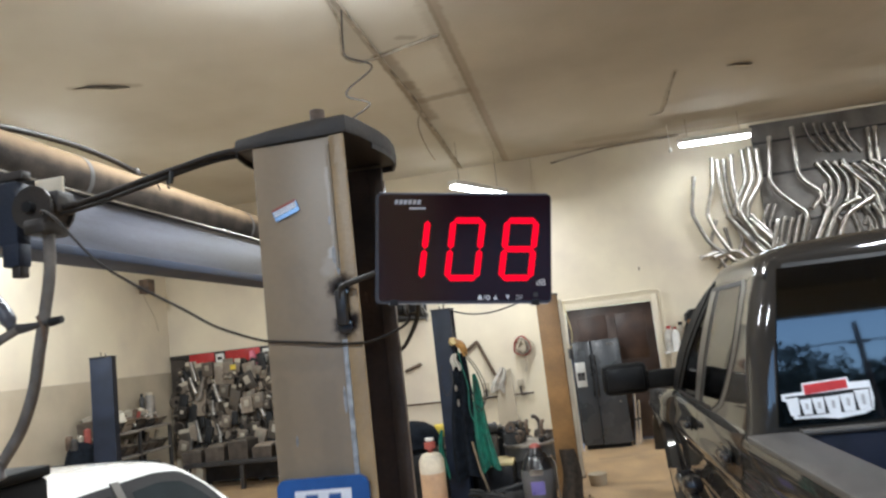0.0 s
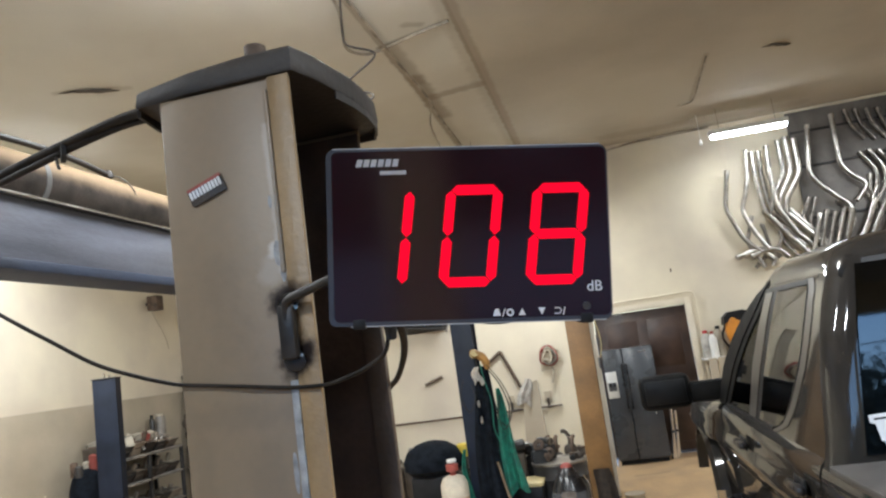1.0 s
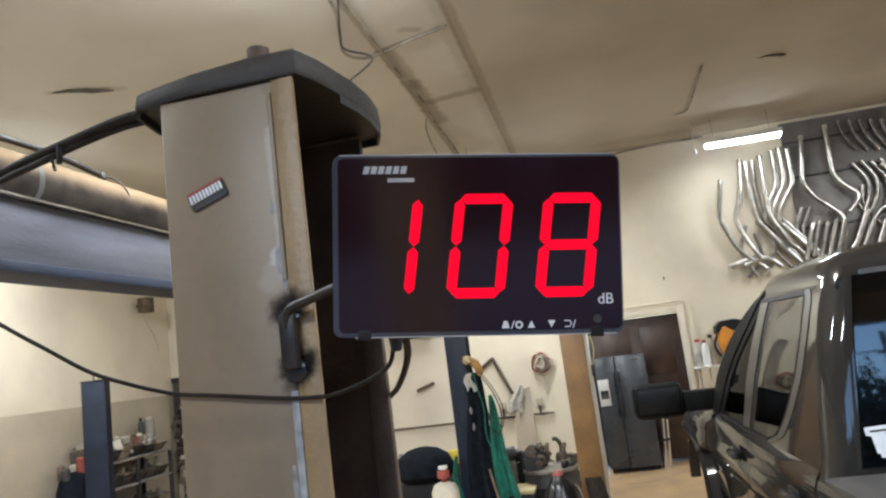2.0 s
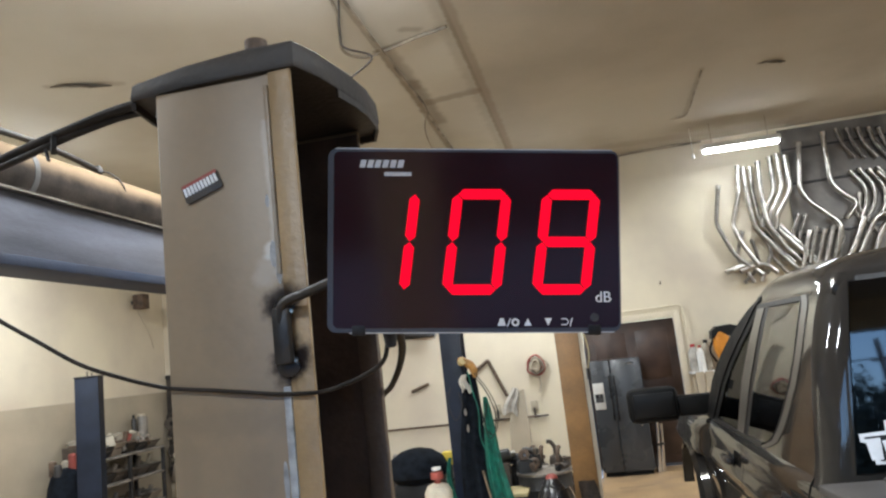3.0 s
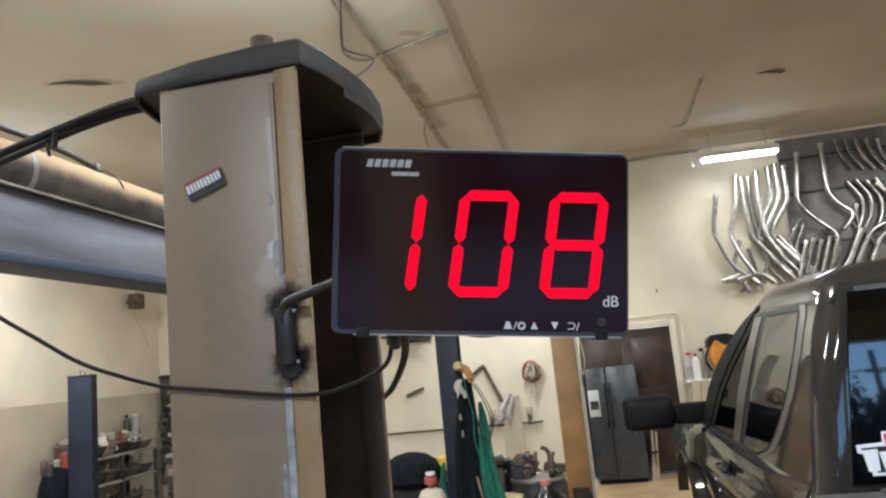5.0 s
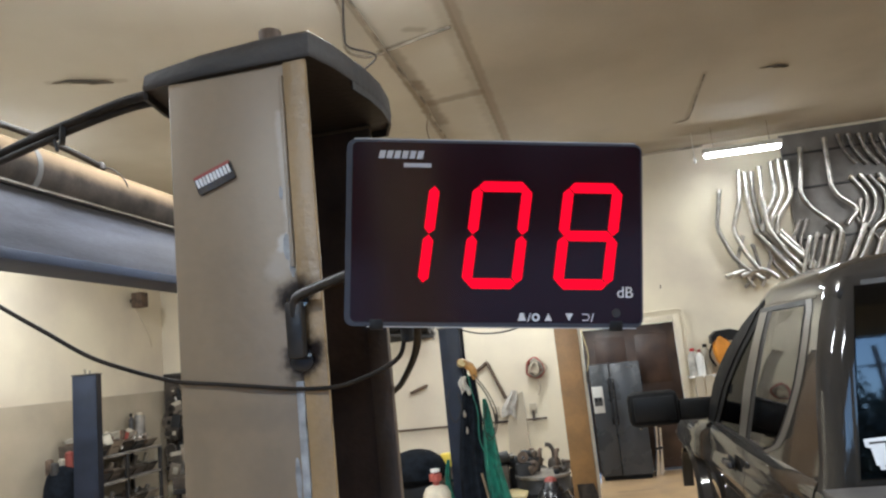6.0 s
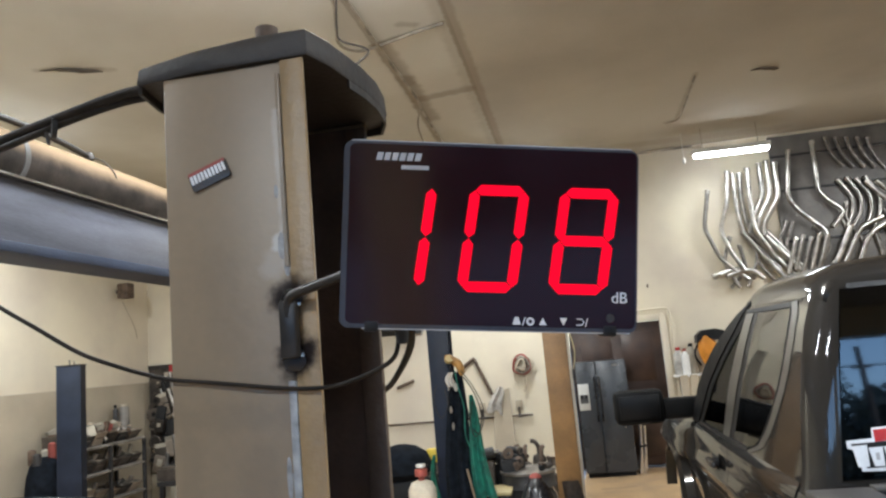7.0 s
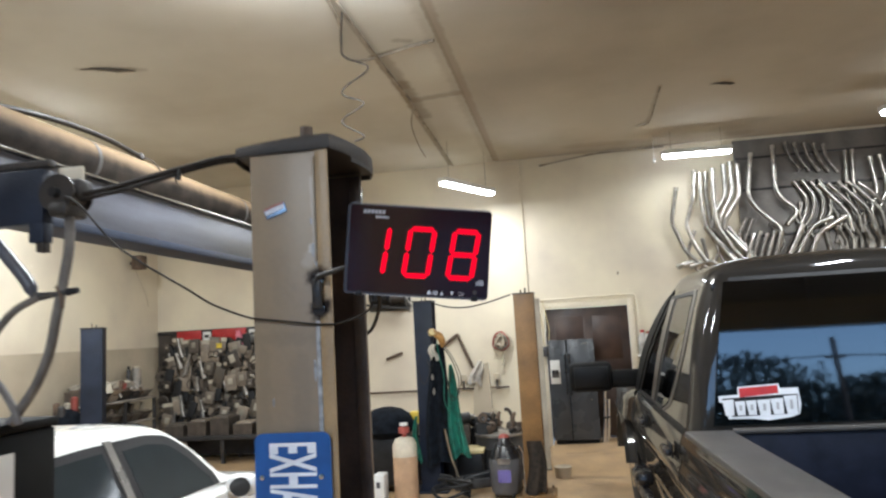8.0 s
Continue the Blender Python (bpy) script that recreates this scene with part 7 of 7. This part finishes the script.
for k, (x, y) in enumerate(((-0.70, 8.72), (-0.63, 8.80), (-0.99, 8.78))):
    p = thing("scrap_part", pose(x, y, 0.53, 0, 0, rng.uniform(0, 180)) @ Matrix.Scale(rng.uniform(0.6, 0.95), 4), "dull used pipe elbow lying on the drum", "pipe fitting", "parts on the drum")
    part("elbow", Geo().tube(spline([(-0.05, 0, 0.03), (0, 0.02, 0.04), (0.03, 0.02, 0.06), (0.035, 0.02, 0.09 + 0.03 * (k % 3))]), 0.042, 12), M["parts_b"] if k % 2 else M["rubber"], p)
    part("collar", Geo().tube([(0.035, 0.02, 0.08 + 0.03 * (k % 3)), (0.035, 0.02, 0.10 + 0.03 * (k % 3))], 0.05, 14), M["rust"], p)
vac = thing("shop_vacuum", pose(-0.72, 7.85, 0), "black shop vacuum with a red cap and violet label", "vacuum")
part("tank", Geo().lathe([(0.14, 0.03), (0.165, 0.06), (0.175, 0.30), (0.175, 0.36), (0.165, 0.40)], n=24), M["grey"], vac)
part("head", Geo().lathe([(0.165, 0.40), (0.15, 0.44), (0.125, 0.50), (0.105, 0.545), (0.075, 0.575), (0.06, 0.615)], n=24), M["black_gloss"], vac, "glossy black head")
part("cap", Geo().lathe([(0.06, 0.615), (0.05, 0.635), (0.03, 0.652), (0.005, 0.657)], n=20), M["red_dull"], vac, "dull red cap")
part("badge", plate(-0.07, 0.07, 0.36, 0.42, 0.025, -0.186, -0.17), M["steel_dull"], vac, "pale silver badge")
part("pole", Geo().tube([(0.20, 0.02, 0.02), (0.195, 0.02, 0.44), (0.15, 0.02, 0.52)], 0.012, 10), M["chrome"], vac, "chrome suction tube")
part("label", plate(-0.07, 0.07, 0.17, 0.30, 0.01, -0.181, -0.165), M["violet"], vac, "violet label")
for a in (0.6, 2.2, 3.8, 5.4):
    part("caster", Geo().tube([(0.13 * math.cos(a) - 0.012, 0.13 * math.sin(a), 0.03), (0.13 * math.cos(a) + 0.012, 0.13 * math.sin(a), 0.03)], 0.03, 12), M["rubber"], vac)
for k in range(3):
    pts = [(-1.32 + 0.20 * math.cos(a * (1 + 0.1 * k)) + 0.03 * k, 7.75 + 0.16 * math.sin(a), 0.02 + 0.05 * k + 0.10 * abs(math.sin(a * 0.7 + k))) for a in np.linspace(0, 7 + k, 30)]
    single("floor_hose", Geo().tube(pts, 0.016, 8), M["rubber"], "black hose lying coiled on the floor", "hose", "floor hoses")
crate = thing("tool_crate", pose(-1.18, 8.45, 0), "dark plastic tool crate with a yellow-green lid edge", "crate")
part("tub", Geo().box(-0.24, 0.16, -0.2, 0.2, 0, 0.38, 0.02), M["black"], crate)
part("lid", Geo().box(-0.25, 0.17, -0.21, 0.21, 0.38, 0.42, 0.01), M["yellow_wire"], crate, "dull yellow lid")

# tangle of cords, rags and tools hung on the navy column
hose("extension_lead", [(-1.40, 7.98, 1.70), (-1.33, 7.96, 1.62), (-1.24, 7.95, 1.48), (-1.17, 7.95, 1.28), (-1.20, 7.95, 1.10), (-1.28, 7.95, 1.02), (-1.31, 7.95, 1.18), (-1.27, 7.95, 1.36)], 0.005, M["reel_brown"], "thin brown cord looped beside the grinder", "cable")
hose("extension_lead", [(-1.43, 7.97, 1.68), (-1.40, 7.95, 1.50), (-1.36, 7.94, 1.30), (-1.37, 7.94, 1.05), (-1.33, 7.94, 0.9)], 0.006, M["green"], "thin green cord hanging down the column", "cable")
hose("extension_lead", [(-1.62, 7.95, 1.55), (-1.66, 7.94, 1.40), (-1.60, 7.94, 1.22), (-1.52, 7.94, 1.35), (-1.54, 7.94, 1.5)], 0.006, M["rubber"], "black cord looped on the column", "cable")
rag = thing("rag", pose(-1.47, 7.95, 1.66), "crumpled pale rag tucked behind the grinder", "rag")
part("cloth", draped(0.05, 0.10, 0.16, 0.02, 1.6, 12, 12, 8), M["fog_bag"], rag)
rng = random.Random(77)
for k in range(26):
    x, y, z = -2.30 + 0.055 * k + rng.uniform(-0.04, 0.04), 8.75 + rng.uniform(-0.12, 0.35), 0.0
    h = rng.uniform(0.30, 0.56) * (0.7 if -1.9 < x < -1.6 else 1.25 if -1.35 < x < -1.0 else 1.0)
    q = thing("scrap_part", pose(x, y, 0, 0, 0, rng.uniform(0, 180)), "dark greasy used part standing in the heap", "scrap", "heap of used parts")
    skin = M[rng.choice(("parts_b", "rubber", "rust", "dark_steel"))]
    part("casting", Geo().box(-0.09, 0.09, -0.07, 0.07, 0, h, 0.03), M[rng.choice(("parts_b", "rubber"))], q)
    if k % 3 == 0:
        part("drum_can", Geo().tube([(-0.11, 0, h + 0.05), (-0.10, 0, h + 0.052), (0.09, 0.02, h + 0.075), (0.10, 0.02, h + 0.077)], [0.04, 0.066, 0.066, 0.04], 16), skin, q)
        part("flange", Geo().tube([(0.10, 0.02, h + 0.077), (0.15, 0.025, h + 0.083)], [0.028, 0.03], 12), M["steel_dull"], q, "dull steel outlet")
    elif k % 3 == 1:
        part("pulley", Geo().lathe([(0.012, -0.02), (0.06, -0.02), (0.05, -0.004), (0.05, 0.004), (0.06, 0.02), (0.012, 0.02)], n=18).moved(pose(0, -0.02, h + 0.052, 70, 0, 0)), skin, q)
        part("hub", Geo().cyl((0, -0.05, h + 0.055), (0, 0.01, h + 0.05), 0.017, n=10), M["steel"], q, "bright hub")
    else:
        part("elbow", Geo().tube(spline([(-0.09, 0, h + 0.03), (-0.02, 0.0, h + 0.032), (0.05, 0.02, h + 0.036), (0.08, 0.06, h + 0.04)]), 0.034, 12), skin, q)
        part("collar", Geo().tube([(-0.09, 0, h + 0.03), (-0.06, 0, h + 0.031)], 0.042, 14), M["steel_dull"], q)
# floor jack in front of the drum
jack = thing("floor_jack", pose(-1.02, 8.1, 0, 0, 0, 25), "black floor jack with bright side plates", "jack")
part("side_plate", Geo().box(-0.28, 0.30, -0.13, -0.115, 0.06, 0.16, 0.01), M["dark_steel"], jack)
part("side_plate", Geo().box(-0.28, 0.30, 0.115, 0.13, 0.06, 0.16, 0.01), M["dark_steel"], jack)
part("lift_arm", Geo().box(-0.2, 0.26, -0.05, 0.05, 0.10, 0.18, 0.02).moved(pose(0, 0, 0.02, 0, -6, 0)), M["black"], jack)
part("saddle", Geo().lathe([(0.02, 0.2), (0.06, 0.21), (0.065, 0.24), (0.05, 0.245), (0.01, 0.23)], (0.22, 0, 0.02), n=16), M["rubber"], jack)
part("handle", Geo().tube([(-0.26, 0, 0.12), (-0.34, 0, 0.40), (-0.40, 0, 0.72)], 0.017, 10), M["steel"], jack, "bright pump handle")
for x in (-0.24, 0.26):
    for y in (-0.15, 0.15):
        part("wheel", Geo().tube([(x, y - 0.016, 0.06), (x, y + 0.016, 0.06)], 0.06, 16), M["dark_steel"], jack)

# ---- ceiling flaps, wires and cords ----
def flap(x, y, w, turn):
    rings = []
    for f in np.linspace(0, 1, 6):
        row = []
        for u in np.linspace(-0.5, 0.5, 11):
            k = max(0.0, 1 - (2 * u) ** 2)
            row.append((u * w, 0.03 - 0.07 * f * k + 0.10 * u * u, 0.001 - 0.035 * f * f * k * (1.2 + 1.4 * u) + 0.004 * math.sin(23 * u)))
        rings.append(row + [(a, b, c + 0.006) for a, b, c in row[::-1]])
    return single("ceiling_flap", Geo().loft(rings), M["tape_dark"], "peeling flap of dirty ceiling paint", "ceiling flap", "ceiling flaps", m=pose(x, y, CEIL - 0.004, 0, 0, turn))


flap(-4.05, 5.78, 0.5, 22)
flap(2.02, 8.25, 0.32, 8)
hose("ceiling_wire", [(-1.60, 5.0, 4.44), (-1.64, 5.46, 4.43), (-1.75, 5.84, 4.41), (-1.80, 6.03, 4.40), (-1.77, 6.20, 4.41), (-1.66, 6.29, 4.42), (-1.45, 6.24, 4.43), (-1.2, 6.15, 4.435), (-0.94, 6.08, 4.44)], 0.013, M["tape"], "dusty wire looping under the ceiling joint", "cable")
hose("ceiling_wire", [(-1.54, 4.2, 4.44), (-1.53, 5.5, 4.415), (-1.51, 6.5, 4.40), (-1.47, 7.4, 4.37), (-1.49, 7.9, 4.35), (-1.52, 9.2, 4.40), (-1.56, 10.9, 4.43)], 0.013, M["tape"], "dusty conduit along the ceiling joint", "conduit")
hose("ceiling_wire", [(-1.50, 7.7, 4.36), (-1.56, 7.85, 4.22), (-1.52, 8.0, 4.02), (-1.46, 8.1, 3.88)], 0.008, M["tape"], "dusty loose wire hanging from the ceiling", "cable")
hose("ceiling_wire", [(-1.56, 5.3, 4.44), (-1.575, 5.3, 4.16), (-1.55, 5.3, 4.05), (-1.36, 5.3, 3.94), (-1.56, 5.3, 3.80), (-1.57, 5.3, 3.73), (-1.41, 5.3, 3.65), (-1.57, 5.3, 3.55), (-1.58, 5.3, 3.49), (-1.42, 5.3, 3.38), (-1.50, 5.3, 3.34)], 0.0075, M["reel_brown"], "thin curly wire hanging from the ceiling", "cable")
hose("ceiling_wire", [(1.31, 8.15, 4.44), (1.32, 8.8, 4.42), (1.33, 9.5, 4.42), (1.2, 9.7, 4.43)], 0.009, M["tape"], "dusty wire stapled to the ceiling", "cable")
cord = thing("pull_cord", pose(1.46, 10.3, CEIL), "pale pull cord with a small knob hanging by the lamp", "pull cord")
part("cord", Geo().cyl((0, 0, 0), (0, 0, -0.34), 0.004, n=6), M["paper"], cord)
part("knob", Geo().lathe([(0.004, -0.34), (0.02, -0.36), (0.022, -0.40), (0.006, -0.42)], n=10), M["paper"], cord)
hose("wall_cable", [(-0.2, 10.95, 4.30), (0.4, 10.9, 4.37), (0.7, 10.9, 4.40), (1.2, 10.93, 4.41), (1.7, 10.95, 4.42)], 0.014, M["tape"], "dusty cable sagging along the ceiling corner", "cable")
cam_box = thing("corner_speaker", pose(-6.62, 10.2, 3.18) @ Matrix.Scale(0.85, 4), "dark speaker box on a bracket high in the corner", "speaker")
part("box", Geo().box(-0.1, 0.1, -0.1, 0.1, -0.13, 0.13, 0.015), M["rust"], cam_box)
part("bracket", Geo().box(-0.18, -0.1, -0.02, 0.02, -0.03, 0.03), M["dark_steel"], cam_box)
hose("speaker_wire", [(-6.70, 10.22, 3.05), (-6.74, 10.4, 2.9), (-6.77, 10.6, 2.7), (-6.785, 10.7, 2.5)], 0.005, M["wall_low"], "thin wire down from the speaker", "cable")

# ---- heap of shop gear behind the far columns ----
rng = random.Random(31)
for k in range(16):
    x, y = -1.25 + 0.11 * (k % 8) + rng.uniform(-0.05, 0.05), 9.25 + 0.5 * (k // 8) + rng.uniform(-0.1, 0.1)
    q = thing("used_muffler", pose(x, y, 0, 0, 0, rng.uniform(0, 180)), "dark used muffler standing among the shop gear", "muffler", "used mufflers")
    h = rng.uniform(0.38, 0.68)
    part("shell", Geo().lathe([(0.02, 0.0), (0.07, 0.01), (0.085, 0.04), (0.085, h - 0.2), (0.07, h - 0.15), (0.03, h - 0.13)], n=14), M["parts_b"] if k % 5 else M["galv"], q)
    part("pipe", Geo().tube(spline([(0, 0, h - 0.15), (0, 0, h - 0.05), (0.04, 0.01, h + 0.02), (0.09, 0.02, h + 0.03)]), 0.025, 10), M["rust"] if k % 2 else M["parts_b"], q)
for k in range(9):
    x, y = -2.95 + 0.14 * k + rng.uniform(-0.04, 0.04), 9.7 + rng.uniform(-0.2, 0.2)
    q = thing("used_muffler", pose(x, y, 0, 0, 0, rng.uniform(0, 180)), "dark used muffler standing among the shop gear", "muffler", "used mufflers")
    h = rng.uniform(0.5, 0.72)
    part("shell", Geo().lathe([(0.02, 0.0), (0.08, 0.01), (0.1, 0.04), (0.1, h - 0.2), (0.08, h - 0.15), (0.03, h - 0.13)], n=14), M["parts_b"], q)
    part("pipe", Geo().tube(spline([(0, 0, h - 0.15), (0, 0, h - 0.05), (0.04, 0.01, h + 0.02), (0.09, 0.02, h + 0.03)]), 0.025, 10), M["steel_dull"] if k % 2 else M["rust"], q)
